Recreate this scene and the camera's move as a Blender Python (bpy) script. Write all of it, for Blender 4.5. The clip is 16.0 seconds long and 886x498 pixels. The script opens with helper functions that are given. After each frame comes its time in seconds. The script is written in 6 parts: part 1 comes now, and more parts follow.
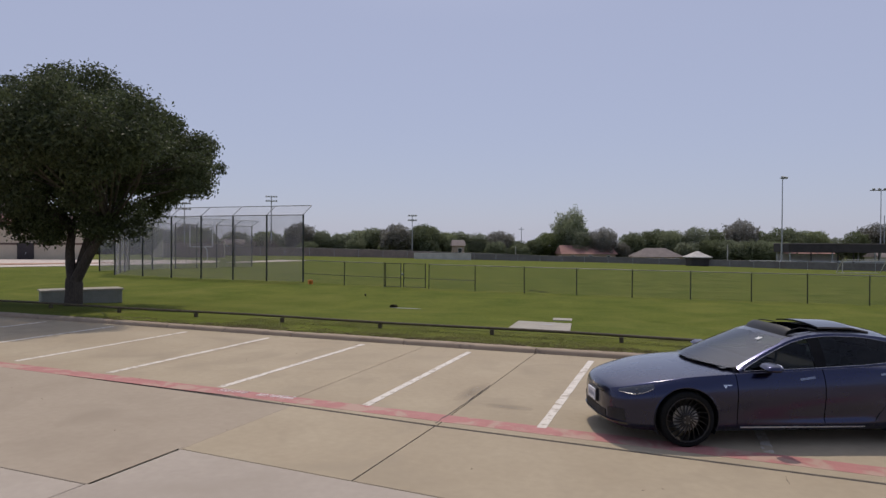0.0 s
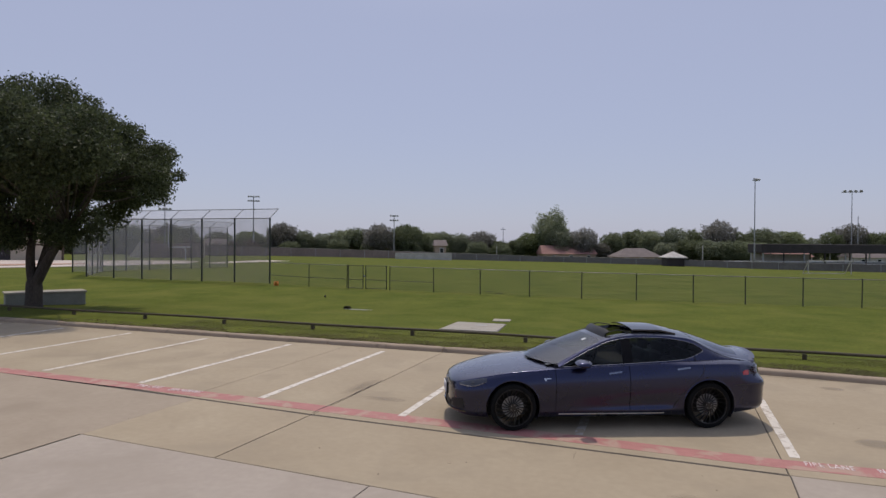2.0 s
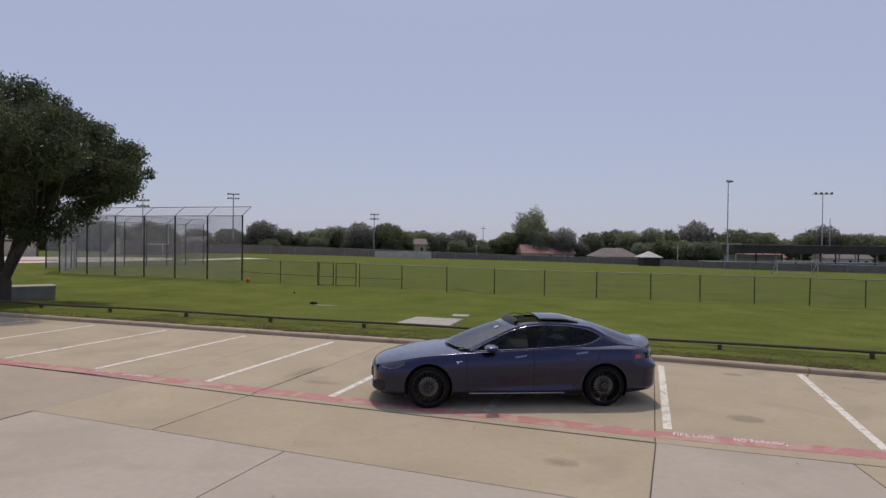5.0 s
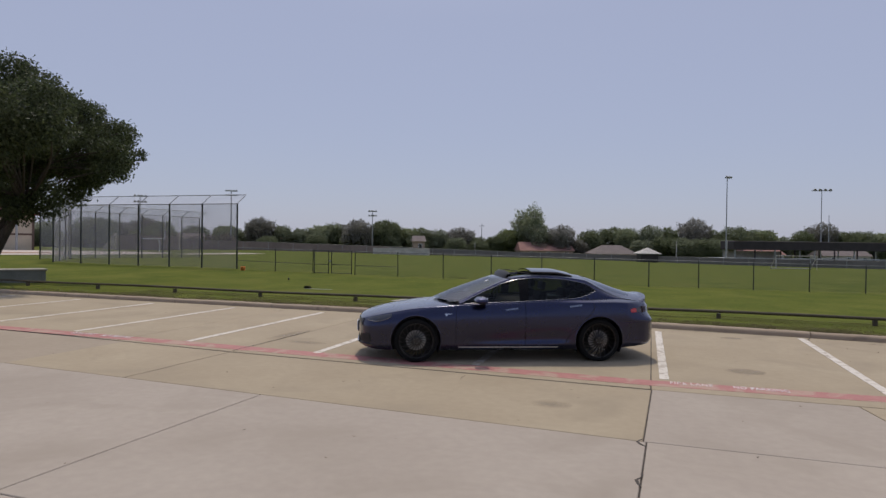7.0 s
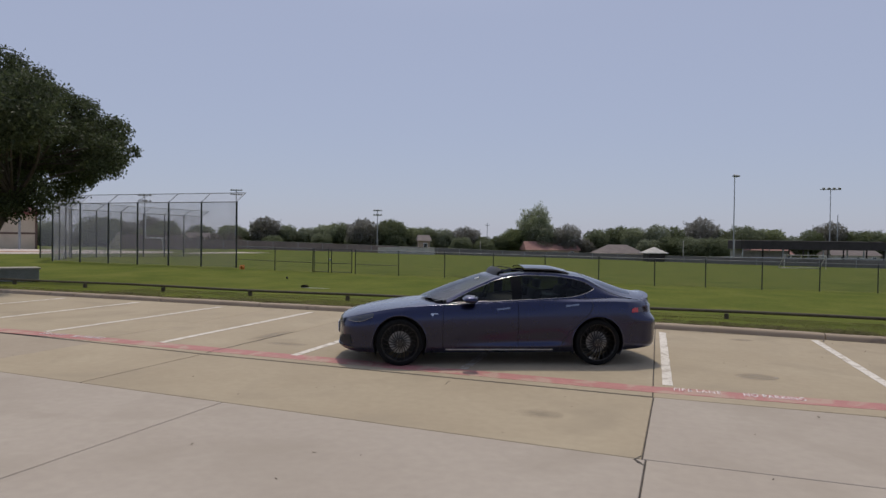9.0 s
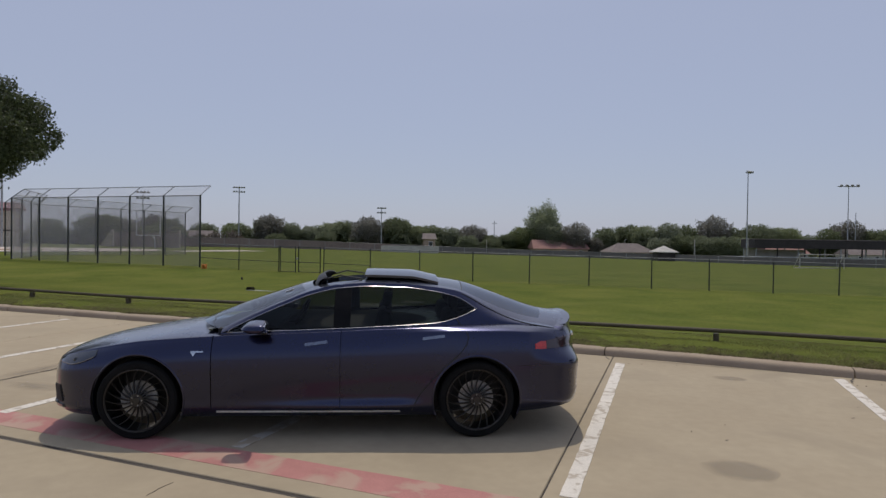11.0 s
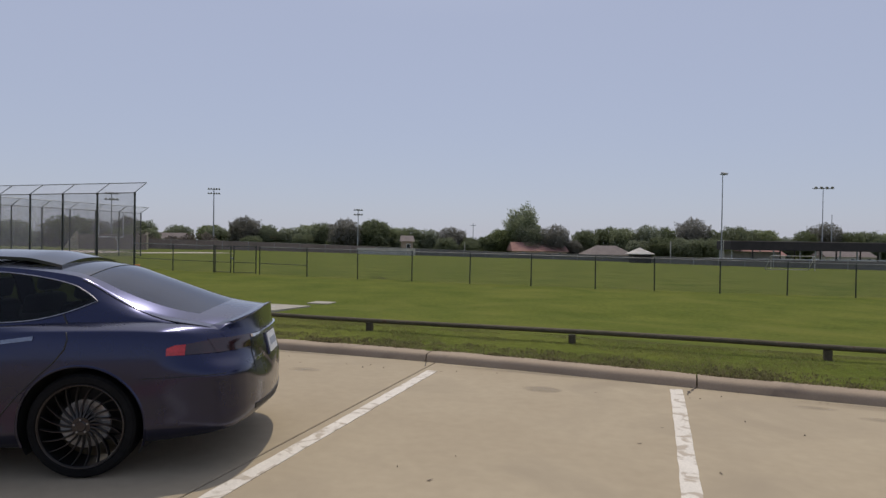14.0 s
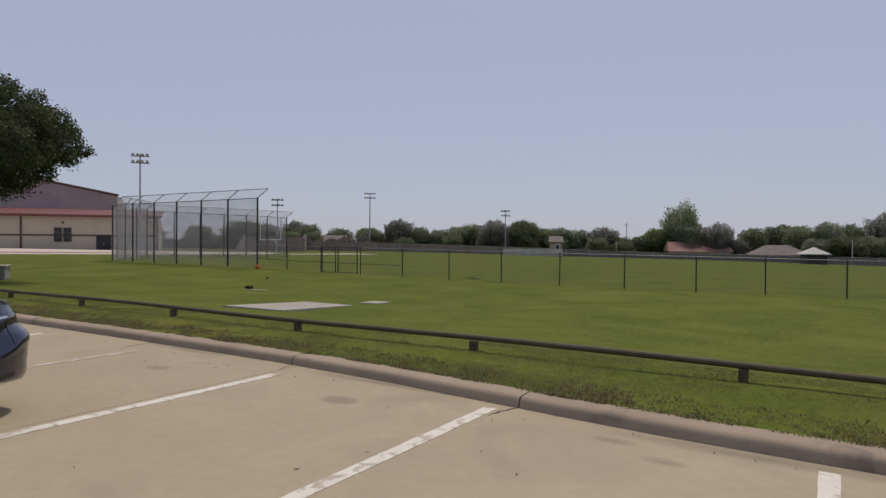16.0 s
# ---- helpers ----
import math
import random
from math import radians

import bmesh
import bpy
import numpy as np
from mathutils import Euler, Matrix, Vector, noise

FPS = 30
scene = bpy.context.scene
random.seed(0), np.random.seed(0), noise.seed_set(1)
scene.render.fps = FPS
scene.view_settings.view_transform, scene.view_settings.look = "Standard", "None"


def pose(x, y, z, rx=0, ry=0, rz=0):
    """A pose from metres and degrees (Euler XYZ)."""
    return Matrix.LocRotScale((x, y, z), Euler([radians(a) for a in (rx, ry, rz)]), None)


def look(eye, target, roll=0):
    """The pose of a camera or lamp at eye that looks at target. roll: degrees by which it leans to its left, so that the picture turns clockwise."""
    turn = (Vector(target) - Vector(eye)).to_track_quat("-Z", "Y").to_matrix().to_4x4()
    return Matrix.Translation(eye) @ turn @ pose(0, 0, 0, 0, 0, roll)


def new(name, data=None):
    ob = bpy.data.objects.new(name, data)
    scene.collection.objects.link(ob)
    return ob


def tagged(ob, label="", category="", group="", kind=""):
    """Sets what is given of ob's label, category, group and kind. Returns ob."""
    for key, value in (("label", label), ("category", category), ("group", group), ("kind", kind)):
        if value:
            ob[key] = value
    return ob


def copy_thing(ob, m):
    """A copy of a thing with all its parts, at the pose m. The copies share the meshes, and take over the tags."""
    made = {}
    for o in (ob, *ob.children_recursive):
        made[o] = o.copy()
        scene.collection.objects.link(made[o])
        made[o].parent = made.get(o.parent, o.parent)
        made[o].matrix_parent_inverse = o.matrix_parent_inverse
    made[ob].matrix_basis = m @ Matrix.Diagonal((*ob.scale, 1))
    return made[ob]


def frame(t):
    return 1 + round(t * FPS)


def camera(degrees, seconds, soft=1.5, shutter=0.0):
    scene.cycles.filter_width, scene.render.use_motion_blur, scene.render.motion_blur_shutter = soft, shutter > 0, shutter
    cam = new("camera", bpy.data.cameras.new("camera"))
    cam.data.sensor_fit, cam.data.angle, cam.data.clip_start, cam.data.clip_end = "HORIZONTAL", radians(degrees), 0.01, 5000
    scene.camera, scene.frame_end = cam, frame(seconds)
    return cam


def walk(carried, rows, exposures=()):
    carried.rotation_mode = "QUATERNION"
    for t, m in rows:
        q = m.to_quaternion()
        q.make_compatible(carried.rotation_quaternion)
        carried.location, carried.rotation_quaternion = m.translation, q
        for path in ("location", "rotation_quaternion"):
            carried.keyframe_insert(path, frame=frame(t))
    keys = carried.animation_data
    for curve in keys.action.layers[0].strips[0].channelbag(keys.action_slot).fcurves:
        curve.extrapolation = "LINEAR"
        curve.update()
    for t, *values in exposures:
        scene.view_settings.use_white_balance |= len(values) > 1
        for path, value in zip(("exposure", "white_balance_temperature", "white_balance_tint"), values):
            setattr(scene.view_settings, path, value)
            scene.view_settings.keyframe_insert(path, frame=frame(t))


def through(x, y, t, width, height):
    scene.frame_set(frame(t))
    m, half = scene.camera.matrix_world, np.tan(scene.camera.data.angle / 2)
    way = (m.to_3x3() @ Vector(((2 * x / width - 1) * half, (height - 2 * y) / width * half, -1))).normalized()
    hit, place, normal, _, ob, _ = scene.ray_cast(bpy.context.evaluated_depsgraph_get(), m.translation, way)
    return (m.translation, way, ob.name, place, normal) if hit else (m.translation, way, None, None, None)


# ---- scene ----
cam = camera(67.96, 16.0, soft=1.42)
PATH = [
    (0, (-3.150, -13.764, 2.421), (-3.902, -11.911, 2.403), 0.32),
    (0.5, (-2.823, -14.039, 2.488), (-3.564, -12.181, 2.470), 0.28),
    (1, (-2.354, -14.240, 2.549), (-3.086, -12.379, 2.530), 0.26),
    (1.5, (-1.735, -14.353, 2.616), (-2.458, -12.488, 2.597), 0.33),
    (2, (-0.991, -14.468, 2.670), (-1.708, -12.601, 2.650), 0.37),
    (2.5, (-0.236, -14.567, 2.731), (-0.973, -12.708, 2.712), 0.52),
    (3, (0.193, -14.743, 2.727), (-0.572, -12.896, 2.709), 0.61),
    (3.5, (0.250, -14.813, 2.700), (-0.507, -12.962, 2.681), 0.63),
    (4, (0.221, -14.875, 2.700), (-0.528, -13.021, 2.680), 0.62),
    (4.5, (0.164, -15.063, 2.693), (-0.579, -13.206, 2.671), 0.57),
    (5, (0.276, -15.115, 2.644), (-0.393, -13.230, 2.621), 0.70),
    (7.5, (0.311, -14.623, 1.776), (-0.355, -12.737, 1.752), 0.76),
    (8, (0.305, -14.590, 1.811), (-0.370, -12.707, 1.787), 0.75),
    (10.5, (0.695, -10.984, 1.715), (-0.001, -9.109, 1.685), 0.85),
    (11, (0.968, -9.619, 1.718), (0.249, -7.753, 1.688), 0.85),
    (11.5, (1.367, -8.718, 1.763), (0.648, -6.852, 1.736), 0.82),
    (12, (1.648, -8.344, 1.723), (0.935, -6.476, 1.701), 0.82),
    (12.5, (1.829, -8.130, 1.676), (1.130, -6.256, 1.657), 0.88),
    (13, (2.005, -7.933, 1.611), (1.317, -6.055, 1.592), 0.92),
    (13.5, (2.200, -7.712, 1.534), (1.516, -5.833, 1.515), 0.79),
    (14, (2.722, -7.291, 1.513), (2.042, -5.410, 1.493), 0.83),
    (14.5, (3.570, -6.570, 1.506), (2.892, -4.688, 1.485), 0.72),
    (15, (4.503, -5.922, 1.528), (3.793, -4.052, 1.506), 0.77),
    (15.5, (5.250, -5.380, 1.500), (4.385, -3.577, 1.479), 0.78),
    (16, (5.627, -5.119, 1.498), (4.515, -3.457, 1.476), 0.43),
]
walk(cam, [(t, look(eye, target, roll)) for t, eye, target, roll in PATH], ((0.0, -0.02, 6400, 15), (5.2, -0.02, 6400, 15), (7.5, -0.10, 6400, 13), (11.0, -0.10, 6400, 11), (12.0, -0.05, 6440, 11), (14.0, 0.0, 6530, 11), (15.0, -0.04, 6580, 12), (16.0, -0.06, 6650, 12)))

# ---- sky, sun ----
SUN = Vector((-0.16, 0.44, 1.0)).normalized()
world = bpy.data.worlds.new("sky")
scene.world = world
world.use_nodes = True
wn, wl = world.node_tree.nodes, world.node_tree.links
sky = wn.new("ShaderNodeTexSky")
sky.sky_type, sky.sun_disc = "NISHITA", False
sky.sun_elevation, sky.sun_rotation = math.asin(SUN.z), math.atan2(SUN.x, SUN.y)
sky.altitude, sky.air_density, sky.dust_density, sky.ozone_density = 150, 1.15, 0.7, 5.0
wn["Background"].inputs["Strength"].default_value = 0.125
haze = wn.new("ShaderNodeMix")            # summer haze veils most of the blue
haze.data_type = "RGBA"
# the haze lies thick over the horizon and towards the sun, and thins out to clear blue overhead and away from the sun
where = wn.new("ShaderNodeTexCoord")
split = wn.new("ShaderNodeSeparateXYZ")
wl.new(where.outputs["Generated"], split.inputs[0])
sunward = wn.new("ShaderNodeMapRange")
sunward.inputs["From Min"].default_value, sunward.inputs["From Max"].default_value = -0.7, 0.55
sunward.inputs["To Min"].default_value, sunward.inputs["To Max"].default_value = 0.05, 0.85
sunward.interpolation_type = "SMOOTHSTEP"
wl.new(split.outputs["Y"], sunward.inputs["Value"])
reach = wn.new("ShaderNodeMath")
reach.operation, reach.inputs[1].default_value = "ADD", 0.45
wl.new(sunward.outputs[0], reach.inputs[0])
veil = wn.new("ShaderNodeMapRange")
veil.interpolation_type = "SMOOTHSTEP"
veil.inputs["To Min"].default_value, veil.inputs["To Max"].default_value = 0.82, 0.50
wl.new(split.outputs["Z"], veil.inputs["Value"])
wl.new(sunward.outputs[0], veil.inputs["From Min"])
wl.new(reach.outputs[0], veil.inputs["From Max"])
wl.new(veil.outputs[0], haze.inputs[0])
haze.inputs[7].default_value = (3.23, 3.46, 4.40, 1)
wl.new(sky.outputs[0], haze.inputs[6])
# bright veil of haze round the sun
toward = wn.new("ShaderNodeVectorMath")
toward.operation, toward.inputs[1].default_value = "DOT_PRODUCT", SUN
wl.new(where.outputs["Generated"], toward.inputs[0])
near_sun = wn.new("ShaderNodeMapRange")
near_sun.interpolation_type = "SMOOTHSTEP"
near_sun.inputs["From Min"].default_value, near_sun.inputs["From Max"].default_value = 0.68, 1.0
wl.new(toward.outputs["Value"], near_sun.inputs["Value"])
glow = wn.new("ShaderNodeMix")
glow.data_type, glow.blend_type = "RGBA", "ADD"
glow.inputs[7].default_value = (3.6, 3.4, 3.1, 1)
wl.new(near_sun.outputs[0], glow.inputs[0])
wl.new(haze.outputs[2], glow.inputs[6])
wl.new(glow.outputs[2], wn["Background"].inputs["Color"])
sun_data = bpy.data.lights.new("sun", "SUN")
sun_data.energy, sun_data.angle, sun_data.color = 2.02, radians(0.53), (1.0, 0.91, 0.76)
sun = new("sun", sun_data)
sun.matrix_world = look(SUN * 60, (0, 0, 0))
scene.view_settings.exposure = 0.0


# ---- tools ----
def thing(name, label, category, group="", kind="", m=None):
    """An Empty at a thing's base, which parents its parts."""
    ob = tagged(new(name), label, category, group, kind)
    if m is not None:
        ob.matrix_basis = m
    return ob


def to_mesh(name, bm, material, angle=35):
    bmesh.ops.recalc_face_normals(bm, faces=bm.faces)
    me = bpy.data.meshes.new(name)
    bm.to_mesh(me)
    bm.free()
    for p in me.polygons:
        p.use_smooth = angle > 0
    if angle > 0:
        me.set_sharp_from_angle(angle=radians(angle))
    for mt in material if isinstance(material, (list, tuple)) else [material]:
        me.materials.append(mt)
    return me


def part(name, bm, material, parent, label="", angle=35, m=None):
    """One mesh object under a thing or a part."""
    ob = new(name, to_mesh(name, bm, material, angle) if isinstance(bm, bmesh.types.BMesh) else bm)
    ob.parent = parent
    if m is not None:
        ob.matrix_basis = m
    return tagged(ob, label)


def solo(name, bm, material, label, category="", group="", kind="", angle=35, m=None):
    """A thing, or a piece of the setting, that is one mesh."""
    ob = new(name, to_mesh(name, bm, material, angle) if isinstance(bm, bmesh.types.BMesh) else bm)
    if m is not None:
        ob.matrix_basis = m
    return tagged(ob, label, category, group, kind)


def box(bm, x0, x1, y0, y1, z0, z1, bevel=0.0, m=None, seg=1):
    r = bmesh.ops.create_cube(bm, size=1.0)
    mt = Matrix.LocRotScale(((x0 + x1) / 2, (y0 + y1) / 2, (z0 + z1) / 2), None, (x1 - x0, y1 - y0, z1 - z0))
    vs = r["verts"]
    bmesh.ops.transform(bm, matrix=mt, verts=vs)
    if bevel > 0:
        es = list({e for v in vs for e in v.link_edges})
        out = bmesh.ops.bevel(bm, geom=es, offset=bevel, segments=seg, affect="EDGES", profile=0.5)
        vs = list({v for f in out["faces"] for v in f.verts} | {v for v in vs if v.is_valid})
    if m is not None:
        bmesh.ops.transform(bm, matrix=m, verts=vs)
    return vs


def rod(bm, p0, p1, r0, r1=None, seg=8, caps=True):
    """A round bar from p0 to p1."""
    p0, p1 = Vector(p0), Vector(p1)
    d = p1 - p0
    r = bmesh.ops.create_cone(bm, cap_ends=caps, segments=seg, radius1=r0, radius2=r0 if r1 is None else r1, depth=d.length)
    mt = Matrix.Translation((p0 + p1) / 2) @ d.to_track_quat("Z", "Y").to_matrix().to_4x4()
    bmesh.ops.transform(bm, matrix=mt, verts=r["verts"])
    return r["verts"]


def tube(bm, pts, r, seg=8, closed=False):
    """A bent round bar along points; r may be one radius or one for each point."""
    pts = [Vector(p) for p in pts]
    n = len(pts)
    rs = r if isinstance(r, (list, tuple)) else [r] * n
    rings = []
    side = None
    for i, p in enumerate(pts):
        a = pts[(i - 1) % n] if closed or i > 0 else p
        b = pts[(i + 1) % n] if closed or i < n - 1 else p
        d = (b - a).normalized()
        if side is None:
            side = d.orthogonal().normalized()
        side = (side - d * side.dot(d)).normalized()
        up = d.cross(side)
        rings.append([bm.verts.new(p + (side * math.cos(k * 2 * math.pi / seg) + up * math.sin(k * 2 * math.pi / seg)) * rs[i]) for k in range(seg)])
    for i in range(n if closed else n - 1):
        a, b = rings[i], rings[(i + 1) % n]
        for k in range(seg):
            bm.faces.new((a[k], a[(k + 1) % seg], b[(k + 1) % seg], b[k]))
    if not closed:
        bm.faces.new(rings[0])
        bm.faces.new(rings[-1])


def grid_faces(bm, rows, closed=False):
    """Quads between rows of points of equal length."""
    vs = [[bm.verts.new(p) for p in row] for row in rows]
    for a, b in zip(vs, vs[1:]):
        for k in range(len(a) - (0 if closed else 1)):
            j = (k + 1) % len(a)
            try:
                bm.faces.new((a[k], a[j], b[j], b[k]))
            except ValueError:
                pass
    return vs


def smooth_table(table):
    """A smooth curve through (x, y) rows: monotone cubic."""
    xs, ys = [a for a, _ in table], [b for _, b in table]
    h = [b - a for a, b in zip(xs, xs[1:])]
    d = [(b - a) / k for a, b, k in zip(ys, ys[1:], h)]
    m = [d[0]] + [0 if a * b <= 0 else 2 * a * b / (a + b) for a, b in zip(d, d[1:])] + [d[-1]]

    def f(x):
        x = min(max(x, xs[0]), xs[-1])
        i = 0
        while i < len(h) - 1 and x > xs[i + 1]:
            i += 1
        t = (x - xs[i]) / h[i]
        return (ys[i] * (1 + 2 * t) * (1 - t) ** 2 + m[i] * h[i] * t * (1 - t) ** 2
                + ys[i + 1] * t * t * (3 - 2 * t) + m[i + 1] * h[i] * t * t * (t - 1))
    return f


# ---- materials ----
def surf(name, c1, c2, scale=6.0, rough=0.6, metal=0.0, fine=60.0, fine_amount=0.25, bump=0.1, bump_scale=40.0, coat=0.0,
         spots=None, spot_scale=3.0, spot_at=0.62, spot_soft=0.08, vary=0.0, island=0.0, space="Object", rough_var=0.1, stretch=(1, 1, 1), spec=0.5):
    """A surface of two colours mixed by large patches and fine grain, with relief, stains and a little change from piece to piece."""
    mt = bpy.data.materials.new(name)
    mt.use_nodes = True
    n, l = mt.node_tree.nodes, mt.node_tree.links
    b = n["Principled BSDF"]
    tc = n.new("ShaderNodeTexCoord")
    mp = n.new("ShaderNodeMapping")
    mp.inputs["Scale"].default_value = stretch
    if space == "World":
        geo = n.new("ShaderNodeNewGeometry")
        l.new(geo.outputs["Position"], mp.inputs["Vector"])
    else:
        l.new(tc.outputs["Object"], mp.inputs["Vector"])

    def noise_node(sc, detail=6.0, dist=0.0):
        t = n.new("ShaderNodeTexNoise")
        t.inputs["Scale"].default_value, t.inputs["Detail"].default_value, t.inputs["Distortion"].default_value = sc, detail, dist
        l.new(mp.outputs[0], t.inputs["Vector"])
        return t

    def mix(kind, fac, a, c):
        m = n.new("ShaderNodeMix")
        m.data_type, m.blend_type = "RGBA", kind
        for sock, v in ((m.inputs[0], fac), (m.inputs[6], a), (m.inputs[7], c)):
            if isinstance(v, (int, float)):
                sock.default_value = v
            elif isinstance(v, tuple):
                sock.default_value = (*v, 1.0)
            else:
                l.new(v, sock)
        return m.outputs[2]

    big, small = noise_node(scale, 5.0, 0.4), noise_node(fine, 4.0)
    ramp = n.new("ShaderNodeMapRange")
    ramp.inputs["From Min"].default_value, ramp.inputs["From Max"].default_value = 0.32, 0.68
    l.new(big.outputs["Fac"], ramp.inputs["Value"])
    col = mix("MIX", ramp.outputs[0], c1, c2)
    grain = n.new("ShaderNodeMapRange")
    grain.inputs["From Min"].default_value, grain.inputs["From Max"].default_value = 0.25, 0.75
    grain.inputs["To Min"].default_value, grain.inputs["To Max"].default_value = 1 - fine_amount, 1 + fine_amount
    l.new(small.outputs["Fac"], grain.inputs["Value"])
    col = mix("MULTIPLY", 1.0, col, grain.outputs[0])
    if spots:
        sp = noise_node(spot_scale, 8.0, 0.8)
        sr = n.new("ShaderNodeMapRange")
        sr.inputs["From Min"].default_value, sr.inputs["From Max"].default_value = spot_at, spot_at + spot_soft
        l.new(sp.outputs["Fac"], sr.inputs["Value"])
        col = mix("MIX", sr.outputs[0], col, spots)
    for amount, node, socket in ((vary, "ShaderNodeObjectInfo", "Random"), (island, "ShaderNodeNewGeometry", "Random Per Island")):
        if amount:
            src = n.new(node)
            vr = n.new("ShaderNodeMapRange")
            vr.inputs["To Min"].default_value, vr.inputs["To Max"].default_value = 1 - amount, 1 + amount
            l.new(src.outputs[socket], vr.inputs["Value"])
            col = mix("MULTIPLY", 1.0, col, vr.outputs[0])
    l.new(col, b.inputs["Base Color"])
    rr = n.new("ShaderNodeMapRange")
    rr.inputs["To Min"].default_value, rr.inputs["To Max"].default_value = max(rough - rough_var, 0.02), min(rough + rough_var, 1)
    l.new(big.outputs["Fac"], rr.inputs["Value"])
    l.new(rr.outputs[0], b.inputs["Roughness"])
    b.inputs["Metallic"].default_value = metal
    b.inputs["Specular IOR Level"].default_value = spec
    b.inputs["Coat Weight"].default_value = coat
    b.inputs["Coat Roughness"].default_value = 0.03
    if bump:
        bn = n.new("ShaderNodeBump")
        bn.inputs["Strength"].default_value, bn.inputs["Distance"].default_value = bump, 0.02
        l.new(noise_node(bump_scale, 8.0).outputs["Fac"], bn.inputs["Height"])
        l.new(bn.outputs[0], b.inputs["Normal"])
    return mt


def worn_paint(name, paint, ground, scale, bare):
    """Road paint that has worn through to the concrete in flakes."""
    mt = surf(name, paint, tuple(c * 0.9 for c in paint), 5.0, 0.75, fine=90, fine_amount=0.12, bump=0.12, bump_scale=60,
              spots=ground, spot_scale=scale, spot_at=bare, space="World")
    return mt


def leaf_material(name, c1, c2, through=0.35, rough=0.65, spec=0.2, vary=0.0):
    mt = bpy.data.materials.new(name)
    mt.use_nodes = True
    n, l = mt.node_tree.nodes, mt.node_tree.links
    b, out = n["Principled BSDF"], n["Material Output"]
    geo = n.new("ShaderNodeNewGeometry")
    m = n.new("ShaderNodeMix")
    m.data_type = "RGBA"
    m.inputs[6].default_value, m.inputs[7].default_value = (*c1, 1), (*c2, 1)
    l.new(geo.outputs["Random Per Island"], m.inputs[0])
    col = m.outputs[2]
    if vary:                                   # from tree to tree
        info, tint = n.new("ShaderNodeObjectInfo"), n.new("ShaderNodeHueSaturation")
        for socket, low, high in (("Value", 1 - vary, 1 + vary), ("Saturation", 1.15, 0.75)):
            mr = n.new("ShaderNodeMapRange")
            mr.inputs["To Min"].default_value, mr.inputs["To Max"].default_value = low, high
            l.new(info.outputs["Random"], mr.inputs["Value"])
            l.new(mr.outputs[0], tint.inputs[socket])
        l.new(col, tint.inputs["Color"])
        col = tint.outputs[0]
    l.new(col, b.inputs["Base Color"])
    b.inputs["Roughness"].default_value = rough
    b.inputs["Specular IOR Level"].default_value = spec
    tr = n.new("ShaderNodeBsdfTranslucent")
    l.new(col, tr.inputs["Color"])
    ms = n.new("ShaderNodeMixShader")
    ms.inputs[0].default_value = through
    l.new(b.outputs[0], ms.inputs[1])
    l.new(tr.outputs[0], ms.inputs[2])
    l.new(ms.outputs[0], out.inputs["Surface"])
    return mt


def pane_material(name, tint, ior=1.5, gloss_rough=0.01):
    """Tinted sheet glass: lets light through and mirrors by Fresnel."""
    mt = bpy.data.materials.new(name)
    mt.use_nodes = True
    n, l = mt.node_tree.nodes, mt.node_tree.links
    n.remove(n["Principled BSDF"])
    tr, gl, fr, ms = n.new("ShaderNodeBsdfTransparent"), n.new("ShaderNodeBsdfGlossy"), n.new("ShaderNodeFresnel"), n.new("ShaderNodeMixShader")
    tr.inputs["Color"].default_value = (*tint, 1)
    gl.inputs["Roughness"].default_value = gloss_rough
    fr.inputs["IOR"].default_value = ior
    l.new(fr.outputs[0], ms.inputs[0])
    l.new(tr.outputs[0], ms.inputs[1])
    l.new(gl.outputs[0], ms.inputs[2])
    l.new(ms.outputs[0], n["Material Output"].inputs["Surface"])
    return mt


def chain_link_material(name, colour, cover):
    """Woven wire fabric: diamonds of thin wire, 5 cm apart, open between."""
    mt = bpy.data.materials.new(name)
    mt.use_nodes = True
    n, l = mt.node_tree.nodes, mt.node_tree.links
    b = n["Principled BSDF"]
    b.inputs["Base Color"].default_value = (*colour, 1)
    b.inputs["Metallic"].default_value, b.inputs["Roughness"].default_value = 0.2, 0.6
    tr, ms = n.new("ShaderNodeBsdfTransparent"), n.new("ShaderNodeMixShader")
    nz = n.new("ShaderNodeTexNoise")
    nz.inputs["Scale"].default_value = 0.8
    mr = n.new("ShaderNodeMapRange")
    mr.inputs["To Min"].default_value, mr.inputs["To Max"].default_value = cover * 0.75, cover * 1.25
    tc = n.new("ShaderNodeTexCoord")
    l.new(tc.outputs["Object"], nz.inputs["Vector"])
    l.new(nz.outputs["Fac"], mr.inputs["Value"])
    l.new(mr.outputs[0], ms.inputs[0])
    l.new(tr.outputs[0], ms.inputs[1])
    l.new(b.outputs[0], ms.inputs[2])
    l.new(ms.outputs[0], n["Material Output"].inputs["Surface"])
    return mt


M = {}
M["concrete"] = surf("tan_concrete", (0.360, 0.293, 0.200), (0.404, 0.335, 0.233), 0.7, 0.85, fine=9, fine_amount=0.05, bump=0.09, bump_scale=80,
                     spots=(0.330, 0.272, 0.191), spot_scale=0.8, spot_at=0.52, spot_soft=0.22, vary=0.03, spec=0.2, space="World")
M["concrete_light"] = surf("pale_concrete", (0.380, 0.324, 0.264), (0.420, 0.363, 0.299), 0.6, 0.85, fine=9, fine_amount=0.05, bump=0.09, bump_scale=80,
                           spots=(0.350, 0.298, 0.238), spot_scale=0.7, spot_at=0.52, spot_soft=0.22, vary=0.03, spec=0.2, space="World")
